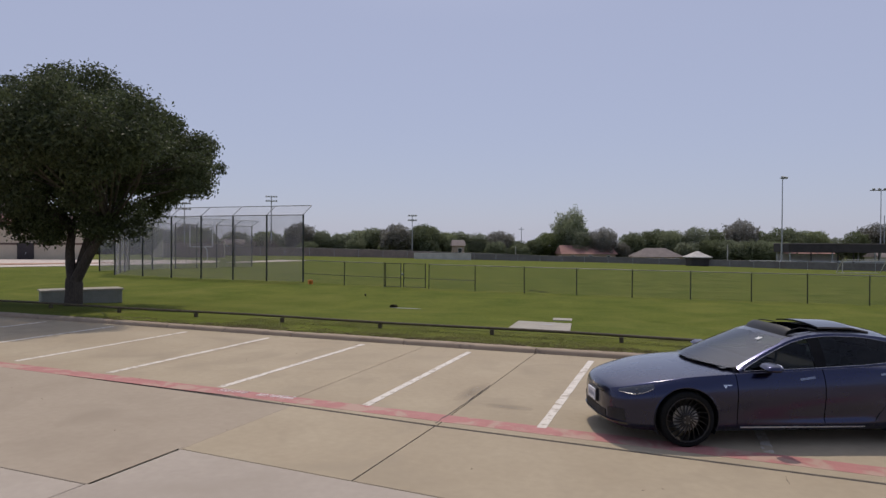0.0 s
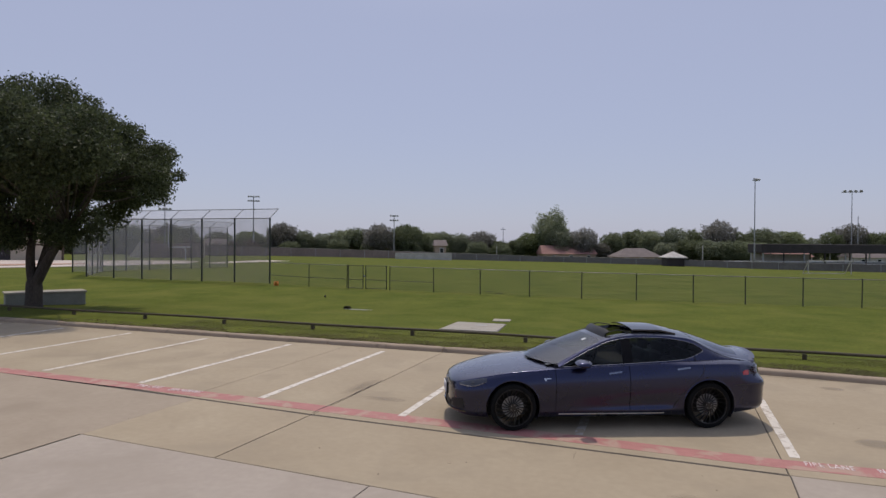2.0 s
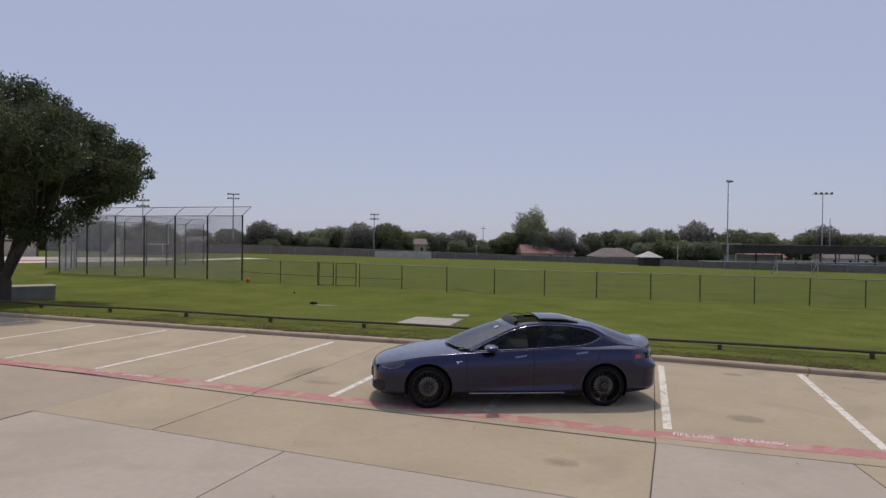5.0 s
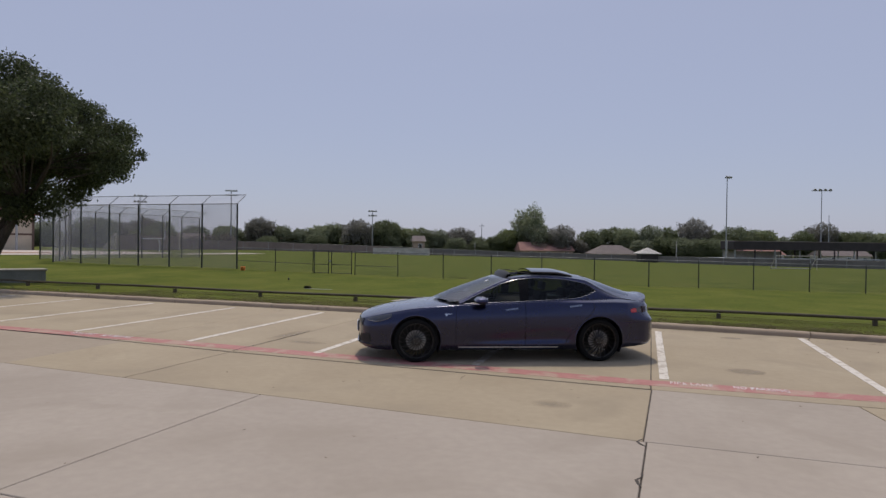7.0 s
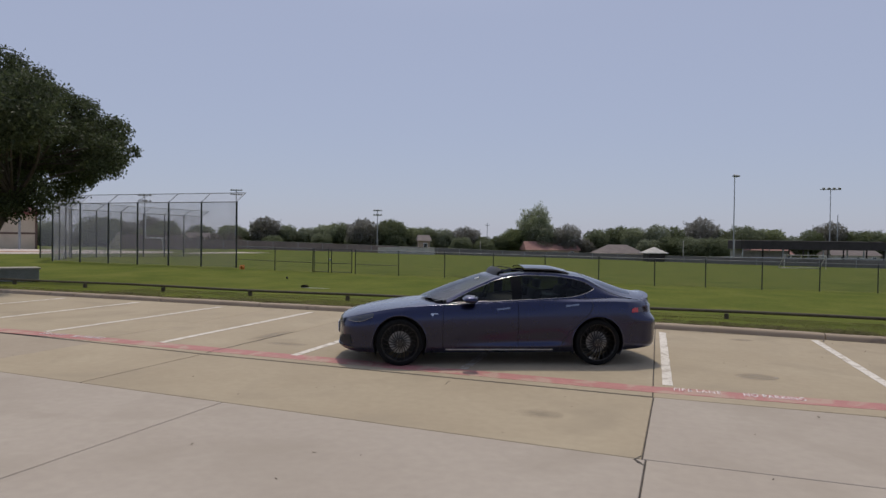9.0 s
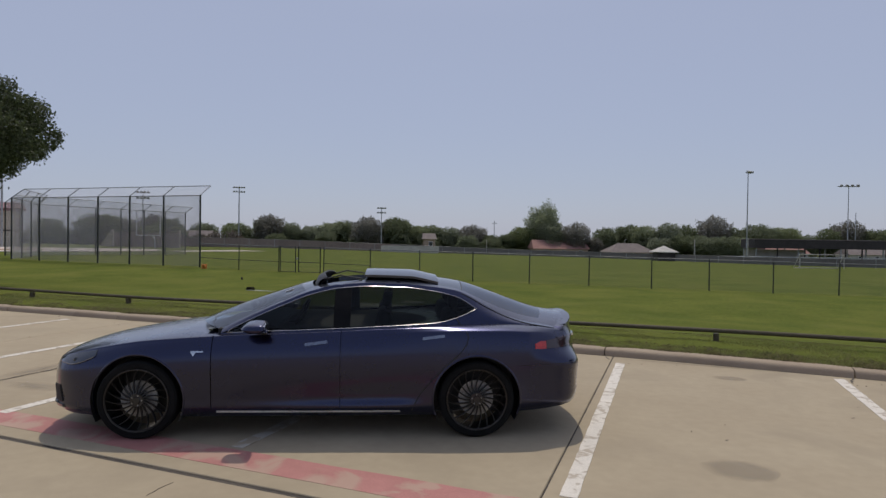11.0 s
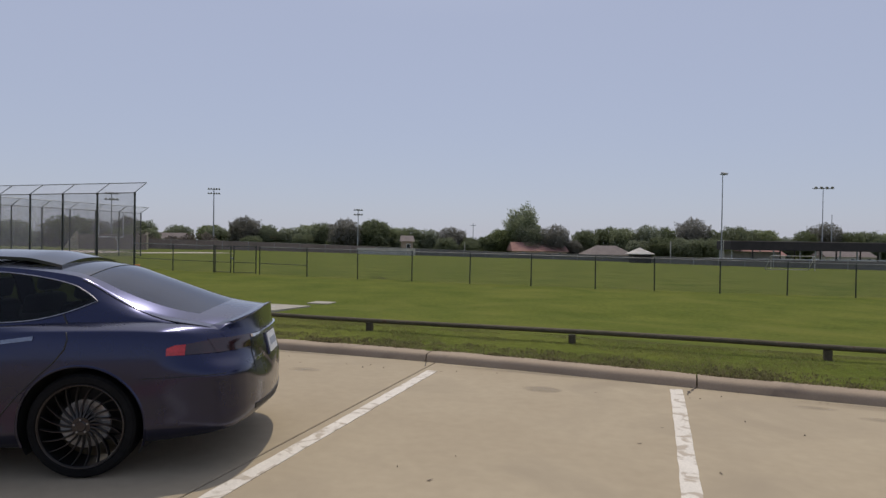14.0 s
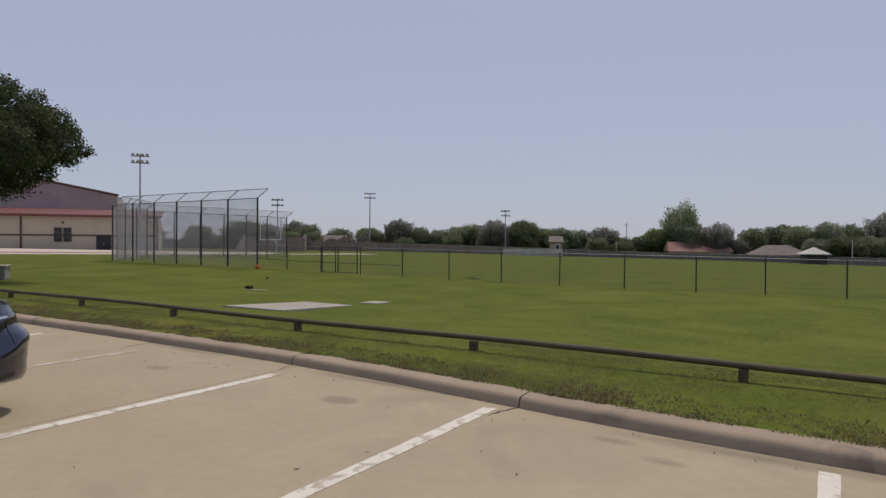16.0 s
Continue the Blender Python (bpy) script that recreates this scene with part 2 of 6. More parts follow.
M["concrete_grey"] = surf("grey_tan_concrete", (0.338, 0.277, 0.205), (0.378, 0.314, 0.236), 0.7, 0.85, fine=9, fine_amount=0.05, bump=0.09, bump_scale=80,
                          spots=(0.312, 0.256, 0.190), spot_scale=0.8, spot_at=0.52, spot_soft=0.22, spec=0.2, space="World")
M["joint"] = surf("dark_joint_filler", (0.05, 0.042, 0.035), (0.09, 0.075, 0.06), 4, 0.95, fine=50, space="World")
M["kerb"] = surf("kerb_concrete", (0.288, 0.220, 0.154), (0.340, 0.266, 0.190), 1.8, 0.9, fine=60, fine_amount=0.10, bump=0.16, bump_scale=35,
                 spots=(0.215, 0.165, 0.120), spot_scale=2.2, spot_at=0.60, vary=0.05, space="World")
M["slab"] = surf("weathered_slab", (0.315, 0.285, 0.235), (0.37, 0.34, 0.285), 1.5, 0.9, fine=40, bump=0.2, spots=(0.26, 0.235, 0.19), space="World")
M["white_paint"] = worn_paint("worn_white_road_paint", (0.69, 0.635, 0.55), (0.43, 0.365, 0.285), 7.0, 0.53)
# darker and more worn through, for the one bay line the car stands over
M["white_darker"] = worn_paint("darker_white_road_paint", (0.50, 0.45, 0.38), (0.38, 0.31, 0.22), 6.0, 0.44)
M["stencil"] = worn_paint("white_stencil_paint", (0.84, 0.82, 0.80), (0.55, 0.25, 0.22), 16.0, 0.60)
M["stencil_worn"] = worn_paint("worn_stencil_paint", (0.76, 0.68, 0.65), (0.52, 0.26, 0.23), 16.0, 0.55)
M["red_paint"] = worn_paint("faded_red_road_paint", (0.43, 0.182, 0.160), (0.42, 0.27, 0.205), 2.2, 0.50)


def stain_material(name, edge, depth):
    """Oil soaked into concrete, fading out unevenly to its rim."""
    mt = surf(name, (0.20, 0.165, 0.125), (0.25, 0.21, 0.16), 5, 0.7, fine=40, space="World", bump=0.05)
    n, l = mt.node_tree.nodes, mt.node_tree.links
    tc, gr, nz = n.new("ShaderNodeTexCoord"), n.new("ShaderNodeTexGradient"), n.new("ShaderNodeTexNoise")
    gr.gradient_type = "SPHERICAL"
    nz.inputs["Scale"].default_value, nz.inputs["Detail"].default_value = 2.2, 6
    l.new(tc.outputs["Object"], gr.inputs["Vector"])
    l.new(tc.outputs["Object"], nz.inputs["Vector"])
    mu, mr = n.new("ShaderNodeMath"), n.new("ShaderNodeMapRange")
    mu.operation = "MULTIPLY"
    l.new(gr.outputs["Fac"], mu.inputs[0])
    l.new(nz.outputs["Fac"], mu.inputs[1])
    mr.inputs["From Min"].default_value, mr.inputs["From Max"].default_value, mr.inputs["To Max"].default_value = 0.03, edge, depth
    l.new(mu.outputs[0], mr.inputs["Value"])
    l.new(mr.outputs[0], n["Principled BSDF"].inputs["Alpha"])
    return mt


M["stain"] = stain_material("old_oil_stain", 0.45, 0.30)
M["stain_fresh"] = stain_material("oil_stain", 0.19, 0.27)
M["grass"] = surf("mown_grass", (0.081, 0.104, 0.017), (0.125, 0.139, 0.028), 0.45, 0.95, fine=9.0, fine_amount=0.28, bump=0.4, bump_scale=22,
                  spots=(0.145, 0.150, 0.035), spot_scale=0.28, spot_at=0.50, spot_soft=0.26, space="World", spec=0.03)
M["pipe"] = surf("dark_painted_steel", (0.080, 0.064, 0.040), (0.115, 0.092, 0.058), 6, 0.6, metal=0.0, spec=0.2, fine=80, spots=(0.09, 0.05, 0.03), spot_scale=6, spot_at=0.66, bump=0.08)
M["post"] = surf("dark_fence_steel", (0.028, 0.034, 0.028), (0.05, 0.055, 0.045), 5, 0.5, metal=0.4, fine=60, bump=0.03)
M["galv"] = surf("galvanised_steel", (0.30, 0.31, 0.32), (0.42, 0.43, 0.44), 4, 0.45, metal=0.7, fine=60, bump=0.03)
M["mesh"] = chain_link_material("chain_link_fabric", (0.40, 0.35, 0.35), 0.20)
M["mesh_dense"] = chain_link_material("doubled_chain_link", (0.58, 0.55, 0.55), 0.24)
M["mesh_dark"] = chain_link_material("dark_chain_link", (0.16, 0.17, 0.16), 0.10)

# ---- ground ----
M["debris"] = surf("dry_leaf_bits", (0.13, 0.10, 0.07), (0.20, 0.155, 0.105), 20, 0.9, island=0.4, space="World")


def terrain(x, y):
    """Height of the grass: level by the kerb, a shallow swale, then falling slowly away."""
    rows = ((0.7, 0.105), (2.6, 0.11), (7, -0.37), (12, -0.57), (25, -0.55), (60, -1.0), (205, -3.4), (700, -6.0))
    b = rows[0][1]
    for (a, za), (c, zc) in zip(rows, rows[1:]):
        if y > a:
            t = min((y - a) / (c - a), 1)
            b = za + (zc - za) * t
    s = min(max((y - 10) / 15, 0), 1)
    s = s * s * (3 - 2 * s)
    b -= 0.010 * min(max(x + 5, -25), 15) * s
    return b + 0.011 * min(max(-40 - x, 0), 60) * s


kerb_shift = smooth_table([(-60, 0.0), (-9, 0.02), (-4, 0.11), (-1, 0.12), (1, 0.03), (2.3, -0.10), (3.4, -0.21), (4.5, -0.29), (6, -0.32), (60, -0.32)])   # the kerb drifts towards the bays
LOT = (-75, 60, -42, 0.50)          # the concrete lot: x0, x1, y0, y1
edges_x = [-1500, -700, -350, -200, -140, -110] + list(range(-90, -36, 6)) + list(np.arange(-36, 16.1, 1.0)) + list(range(20, 62, 6)) + [80, 110, 160, 260, 450, 800, 1500]
edges_y = [-900, -300, -120, -60, -42.2, -42, 0.46, 0.56, 0.7, 1.2, 1.8] + list(np.arange(2.4, 14.1, 0.6)) + list(range(16, 62, 4)) + list(range(70, 260, 15)) + [320, 450, 700, 1100, 1800]
bm = bmesh.new()
rows = []
for y in edges_y:
    row = []
    for x in edges_x:
        inside = LOT[0] < x < LOT[1] and LOT[2] - 0.1 < y < 0.5
        z = -0.25 if inside else terrain(x, max(y, 0.7)) if y > 0.4 else 0.0
        if y > 0.6:
            z += 0.02 * noise.noise(Vector((x * 0.5, y * 0.5, 0)))
        row.append((x, y + (kerb_shift(x) * max(0, min(1, (9 - y) / 8)) if y > 0.4 else 0), z))
    rows.append(row)
grid_faces(bm, rows)
solo("ground", bm, M["grass"], "mown green playing field with drier yellowish patches", "grass field", kind="structure")

# lot: concrete slabs with dark joints between them


joint_y = smooth_table([(-75, -4.2), (-26, -4.9), (-13.1, -5.22), (-9, -5.58), (-6.5, -5.75), (-4.1, -5.91), (0, -5.95), (10, -5.80), (60, -5.4)])


pavement = thing("pavement", "sunlit tan concrete parking lot of large jointed slabs", "parking lot", kind="structure")
bm = bmesh.new()
box(bm, LOT[0], LOT[1], LOT[2], 0.54, -0.24, -0.012)
part("joint_filler", bm, M["joint"], pavement, "dark joint filler between the slabs")
lines = [lambda x: 0.52, joint_y, lambda x: -8.28 - (0.052 * max(x, -13) if x < 0 else 0), lambda x: -11.32, lambda x: -17.3, lambda x: -23.3, lambda x: -32.0, lambda x: -41.9]
cols = {0: [-74.9, -66, -59.4, -52.8, -46.2, -39.6, -33, -26.4, -19.75, -13.15, -9.13, -6.52, 0.02, 6.6, 13.2, 19.8, 26.4, 33, 39.6, 46.2, 52.8, 59.9],
        1: [-74.9, -59.4, -46.2, -33, -19.7, -8.85, -6.5, 0.06, 2.35, 8.9, 15.5, 26, 39, 50, 59.9],
        2: [-74.9, -59.4, -46.2, -33, -19.7, -8.9, -4.3, 0.09, 4.6, 11.2, 19.8, 33, 46, 59.9]}
for r in range(len(lines) - 1):
    xs = cols[min(r, 2)]
    for i, (a, b) in enumerate(zip(xs, xs[1:])):
        g = 0.007
        split = r == 2 and b < -8.8
        pale = (r == 1 and 0 < a < 2.2) or (r >= 2 and a > -8.95)
        bm = bmesh.new()
        gy0, gy1 = (0.030 if r == 0 and a < 0 else g), (0.030 if r == 1 and a < 0 else g)
        t0, t1 = (-0.18, 0.03) if r == 0 else (0.0, 0.0)
        top = [(a + g + t1, lines[r + 1](a) + gy0), (b - g + t1, lines[r + 1](b) + gy0), (b - g + t0, lines[r](b) - gy1), (a + g + t0, lines[r](a) - gy1)]
        if r == 1 and abs(b - 2.35) < 0.01:
            top[1] = (2.75, lines[2](2.75) + g)
        if r == 1 and abs(a - 2.35) < 0.01:
            top[0] = (2.765, lines[2](2.765) + g)
        if r == 1 and b < -8.8:                # this slab was poured in one with the one below it
            top[0], top[1] = (a + g, -9.05 + g), (b - g - 0.05, -9.05 + g)
        tight = r == 1 and (abs(b + 8.85) < 0.01 or abs(a + 8.85) < 0.01)
        if tight:                              # these two were cast against each other
            side = (1, 2) if abs(b + 8.85) < 0.01 else (0, 3)
            for k in side:
                top[k] = (-8.85 + (-0.001 if side[0] else 0.001), top[k][1])
        if not split:
            lower = [bm.verts.new((x, y, -0.2)) for x, y in top]
            mid = [bm.verts.new((x, y, -0.006)) for x, y in top]
            cx, cy = sum(p[0] for p in top) / 4, sum(p[1] for p in top) / 4
            upper = [bm.verts.new((x - (0.001 if tight else 0.006) * (1 if x > cx else -1), y - 0.006 * (1 if y > cy else -1), 0)) for x, y in top]
            for k in range(4):
                j = (k + 1) % 4
                bm.faces.new((lower[k], lower[j], mid[j], mid[k]))
                bm.faces.new((mid[k], mid[j], upper[j], upper[k]))
            bm.faces.new(upper)
            part("concrete_slab", bm, M["concrete_light"] if pale else M["concrete_grey"] if r == 1 and abs(b + 8.85) < 0.01 else M["concrete"], pavement, angle=0)
        else:                                  # only the lower half of this row, poured later and paler
            bm = bmesh.new()
            box(bm, a + g, b - g, -11.32 + g, -9.05 - g, -0.2, 0.0, 0.006)
            part("concrete_slab", bm, M["concrete_light"], pavement, angle=0)


def paint_strip(bm, pts, z0=0.0005, z1=0.004):
    """A thin skin of paint with the outline pts."""
    lo = [bm.verts.new((x, y, z0)) for x, y in pts]
    hi = [bm.verts.new((x, y, z1)) for x, y in pts]
    for k in range(len(pts)):
        j = (k + 1) % len(pts)
        bm.faces.new((lo[k], lo[j], hi[j], hi[k]))
    bm.faces.new(hi)


rng = random.Random(5)
for k in range(-14, 9):
    start = {0: -0.07, 1: 0.05, 2: -0.14}.get(k, -0.02)
    xk, xr, w = 2.69 * k + {0: 0.0, 1: 0.015}.get(k, -0.02), 2.69 * k + (0.08 if k < -3 else 0.20), 0.062
    yr = -5.22 + (0.05 * (-5.14 - max(xr, -16)) - 0.08 if xr < -5 else 0.012 * xr if xr < 0 else 0)
    bm = bmesh.new()
    n = 40
    left = [(xk - w + (xr - xk) * i / n + rng.uniform(-0.004, 0.004), yr * i / n + start * (1 - i / n)) for i in range(n + 1)]
    right = [(xk + w + (xr - xk) * i / n + rng.uniform(-0.004, 0.004), yr * i / n + start * (1 - i / n)) for i in range(n + 1)]
    paint_strip(bm, left + right[::-1])
    solo("parking_line", bm, M["white_darker" if k == -1 else "white_paint"], "worn white painted parking bay line on the concrete", "parking line", "parking bay lines", "structure", angle=0)


def red_y(x):
    return -5.36 - (0.026 * x if x < 0 else -0.05 * x if x < 3 else -0.15)


bm = bmesh.new()
xs = np.arange(-46, 30.1, 0.5)
paint_strip(bm, [(x, red_y(x) + rng.uniform(-0.006, 0.006)) for x in xs] + [(x, red_y(x) - 0.35 + rng.uniform(-0.006, 0.006)) for x in xs[::-1]], 0.0003, 0.0025)
solo("fire_lane_stripe", bm, M["red_paint"], "faded red fire lane stripe painted across the lot", "road marking", kind="structure", angle=0)


def lettering(words, x, y, width, height, material, label, turn=0):
    cu = bpy.data.curves.new("lettering", "FONT")
    cu.body, cu.size, cu.extrude, cu.space_character = words, 1.0, 0.001, 1.12
    ob = new("lettering", cu)
    bpy.context.view_layer.update()
    dx, dy = ob.dimensions.x, ob.dimensions.y
    cu.materials.append(material)
    ob.matrix_basis = Matrix.LocRotScale((x, y, 0.0055), Euler((0, 0, turn)), (width / dx, height / dy, 1))
    return tagged(ob, label, "lettering", kind="structure")


for k, (x0, y0) in enumerate(((0.27, -5.505), (-10.54, -5.27))):
    lettering("FIRE LANE", x0, y0, 0.53, 0.155, M["stencil_worn"], "white stencilled FIRE LANE lettering on the red stripe", 0.03)
    lettering("NO PARKING", x0 + 0.78, y0 + (0.03 if x0 > 0 else -0.03), 0.65, 0.155, M["stencil"], "white stencilled NO PARKING lettering on the red stripe", 0.03)


def blot(x, y, rx, ry, seed, z=0.003):
    bm = bmesh.new()
    pts = []
    for k in range(28):
        a = k * 2 * math.pi / 28
        r = 1 + 0.35 * noise.noise(Vector((math.cos(a) * 1.6, math.sin(a) * 1.6, seed)))
        pts.append((x + rx * r * math.cos(a), y + ry * r * math.sin(a)))
    paint_strip(bm, pts, 0.0004, z)
    return bm


for x, y, rx, ry, s in ((1.32, -4.18, 0.32, 0.27, 1), (1.40, -0.53, 0.24, 0.17, 2), (3.95, -0.28, 0.22, 0.10, 3), (-6.7, -3.7, 0.22, 0.85, 4), (-5.9, -4.4, 0.5, 0.2, 6), (-1.4, -0.6, 0.25, 0.15, 5), (4.4, -0.55, 0.2, 0.10, 7),
                        (-1.0, -7.2, 0.3, 0.2, 10), (4.9, 0.24, 1.3, 0.16, 12), (7.2, 0.22, 1.2, 0.18, 13), (1.2, 0.26, 1.4, 0.12, 14), (-2.2, 0.26, 1.0, 0.12, 15)):
    solo("oil_stain", blot(0, 0, 0.9, 0.9, s), M["stain_fresh" if s < 3 else "stain"], "dark oil stain soaked into the concrete", "stain", "oil stains", "structure", angle=0, m=pose(x, y + (kerb_shift(x) if y > 0 else 0), 0) @ Matrix.Diagonal((rx, ry, 1, 1)))


def crack(pts, w, seed, z=0.003):
    """A thin jagged crack through the points given."""
    r = random.Random(seed)
    line = []
    for (ax, ay), (bx, by) in zip(pts, pts[1:]):
        n = max(2, int(math.hypot(bx - ax, by - ay) / 0.06))
        line += [(ax + (bx - ax) * i / n + r.uniform(-0.012, 0.012), ay + (by - ay) * i / n + r.uniform(-0.012, 0.012)) for i in range(n)]
    line.append(pts[-1])
    bm = bmesh.new()
    ws = [w * (0.35 + r.random()) for _ in line]
    ws[-1] = w * 0.2
    rows = [[(x - q, y - q * 0.4, z), (x + q, y + q * 0.4, z)] for (x, y), q in zip(line, ws)]
    grid_faces(bm, rows)
    ext = bmesh.ops.extrude_face_region(bm, geom=bm.faces[:])
    bmesh.ops.translate(bm, vec=(0, 0, -0.0025), verts=[v for v in ext["geom"] if isinstance(v, bmesh.types.BMVert)])
    solo("crack", bm, M["joint"], "thin dark jagged crack in the concrete", "crack", "cracks in the lot", "structure", angle=0)


for k, (pts, w) in enumerate((([(2.90, 0.34), (2.83, 0.15), (2.82, -0.04)], 0.012), ([(5.72, 0.35), (5.75, 0.18), (5.82, 0.0)], 0.005),
                              ([(-0.27, 0.35), (-0.24, 0.20), (-0.18, 0.05)], 0.008), ([(0.06, -8.2), (0.0, -8.32), (0.09, -8.44)], 0.012), ([(0.1, -9.2), (0.06, -9.33), (0.1, -9.5)], 0.010),
                              ([(-3.1, 0.33), (-3.16, 0.1), (-3.1, -0.12)], 0.003), ([(-2.4, -6.05), (-2.38, -6.3)], 0.0025), ([(-6.54, -5.62), (-6.56, -4.4), (-6.60, -3.1)], 0.011))):
    crack([(x, y + (kerb_shift(x) if pts[0][1] > 0 else 0)) for x, y in pts], w, 40 + k)

# crumbs and dry leaves blown over the lot
bm = bmesh.new()
rng = random.Random(12)
for k in range(80):
    x, y = rng.uniform(-16, 9), rng.choice((rng.uniform(-9.5, 0.3), rng.uniform(-0.4, 0.33)))
    q, a = rng.uniform(0.004, 0.008), rng.uniform(0, 6.28)
    vs = [bm.verts.new((x + math.cos(a + b) * q * e, y + math.sin(a + b) * q * e, z)) for b, e, z in ((0, 1.4, 0.002), (1.7, 0.7, 0.010), (3.1, 1.2, 0.004), (4.6, 0.8, 0.002))]
    bm.faces.new(vs)
    tip = bm.verts.new((x, y, 0.016))
    for i in range(4):
        bm.faces.new((vs[i], vs[(i + 1) % 4], tip))
for x, y in ((-3.74, -7.06), (-3.56, -6.94), (-4.37, -7.7), (-3.59, -9.35), (-2.51, -9.15), (-2.45, -9.78), (-4.34, -10.69), (-6.2, -9.31), (-0.89, -6.36), (-0.75, -6.78), (-1.19, -8.01), (1.01, -7.16), (1.7, -6.2), (1.02, -8.39), (1.25, -3.4), (2.45, -2.08), (2.6, -1.55), (3, -2.55), (0.59, -0.02), (1.93, -0.46), (0.11, -0.07)):
    a, q = rng.uniform(0, 6.28), rng.uniform(0.013, 0.024)
    vs = [bm.verts.new((x + math.cos(a + b) * q * e, y + math.sin(a + b) * q * e, z)) for b, e, z in ((0, 1.3, 0.006), (0.8, 0.6, 0.003), (3.1, 1.2, 0.007), (4.9, 0.6, 0.003))]
    tip = bm.verts.new((x, y, 0.005))
    for i in range(4):
        bm.faces.new((vs[i], vs[(i + 1) % 4], tip))
solo("debris", bm, M["debris"], "scattered dark crumbs and dry leaf bits", "debris", kind="stuff", angle=0)

# kerb: cast lengths with a rounded nose
kerb = thing("kerb", "rounded weathered concrete kerb along the grass", "kerb", kind="structure")
profile = [(0.345, -0.2), (0.345, 0.0), (0.352, 0.022), (0.358, 0.050), (0.368, 0.074), (0.384, 0.092), (0.408, 0.102), (0.44, 0.107), (0.52, 0.109), (0.60, 0.109), (0.63, 0.106), (0.645, 0.095), (0.645, -0.2)]
x = -0.29 - 3.2 * 16
while x < 45:
    bm = bmesh.new()
    rows = []
    n = 8
    for i in range(n + 1):
        px = x + 0.008 + (3.184) * i / n
        e = 0.004 if i in (0, n) else 0.0
        rows.append([(px, y + kerb_shift(px) + 0.006 * noise.noise(Vector((px * 1.3, y * 3, 1))) + (e if y < 0.5 else -e), z + (0.006 * noise.noise(Vector((px * 1.7, y, 4))) if z > 0.01 else 0) - (e if z > 0.1 else 0)) for y, z in profile])
    v = grid_faces(bm, rows)
    bm.faces.new(v[0])
    bm.faces.new(v[-1])
    part("kerb_stone", bm, M["kerb"], kerb)
    x += 3.2

# low pipe rail behind the kerb
pipe_rail = thing("pipe_rail", "low dark steel pipe rail on short posts along the kerb", "rail fence")
bm = bmesh.new()
tube(bm, [(x, 2.07, 0.272 + 0.012 * math.sin(x * 0.7)) for x in np.arange(-52, 40, 1.58)], 0.036, 10)
part("rail", bm, M["pipe"], pipe_rail)
bm = bmesh.new()
box(bm, -0.045, 0.045, -0.045, 0.045, -0.45, 0.235, 0.004)
post_mesh = to_mesh("post", bm, M["pipe"])
for k in range(-16, 12):
    part("post", post_mesh, None, pipe_rail, m=pose(1.30 + 3.175 * k, 2.07, 0, 0, 0, 3 * math.sin(k * 2.1)))

# ---- playing field ----
M["roof_red"] = surf("red_metal_roof", (0.165, 0.048, 0.044), (0.215, 0.068, 0.060), 0.8, 0.5, metal=0.1, fine=20, bump=0.05, space="World")
M["cream"] = surf("cream_block_wall", (0.50, 0.42, 0.32), (0.56, 0.48, 0.37), 0.6, 0.85, fine=12, fine_amount=0.08, bump=0.1, bump_scale=12, space="World")
M["brown_trim"] = surf("brown_band", (0.10, 0.065, 0.05), (0.14, 0.09, 0.07), 2, 0.7, space="World")
M["hall_metal"] = surf("brown_metal_siding", (0.36, 0.285, 0.275), (0.42, 0.335, 0.325), 0.5, 0.6, metal=0.1, fine=10, space="World", bump=0.05)
M["grey_metal"] = surf("grey_metal_siding", (0.26, 0.21, 0.20), (0.32, 0.26, 0.25), 0.5, 0.6, metal=0.2, fine=10, space="World", bump=0.05)
M["window_dark"] = surf("dark_window_glass", (0.02, 0.022, 0.026), (0.035, 0.038, 0.042), 2, 0.12, bump=0)
M["windscreen"] = surf("grey_windscreen_fabric", (0.13, 0.118, 0.11), (0.19, 0.175, 0.165), 0.25, 0.9, fine=3, fine_amount=0.2, bump=0.1, space="World")
M["windscreen_brown"] = surf("dusty_brown_windscreen", (0.21, 0.160, 0.14), (0.28, 0.215, 0.19), 0.25, 0.9, fine=3, fine_amount=0.2, bump=0.1, space="World")
M["house_wall"] = surf("tan_house_wall", (0.34, 0.25, 0.19), (0.42, 0.32, 0.25), 0.7, 0.85, fine=8, space="World")
M["house_pale"] = surf("pale_house_wall", (0.42, 0.39, 0.35), (0.55, 0.52, 0.47), 0.7, 0.85, fine=8, space="World")
M["shingle_red"] = surf("reddish_shingles", (0.24, 0.12, 0.10), (0.30, 0.165, 0.135), 0.8, 0.9, fine=5, space="World")
M["shingle_grey"] = surf("grey_brown_shingles", (0.14, 0.115, 0.105), (0.20, 0.165, 0.15), 0.8, 0.9, fine=5, space="World")
M["white_metal"] = surf("white_painted_metal", (0.66, 0.67, 0.68), (0.74, 0.75, 0.75), 2, 0.5, metal=0.1, bump=0.02)
M["dark_brown"] = surf("dark_brown_metal", (0.030, 0.024, 0.024), (0.05, 0.04, 0.04), 0.8, 0.6, metal=0.2, space="World")
M["walkway"] = surf("pale_walkway", (0.50, 0.42, 0.36), (0.58, 0.50, 0.43), 0.4, 0.9, fine=6, space="World")
M["dirt"] = surf("reddish_infield_dirt", (0.34, 0.20, 0.13), (0.40, 0.26, 0.18), 0.4, 0.95, fine=6, space="World")
M["water"] = surf("wet_mud", (0.13, 0.14, 0.09), (0.20, 0.21, 0.16), 1.5, 0.35, fine=20, bump=0.1, space="World")
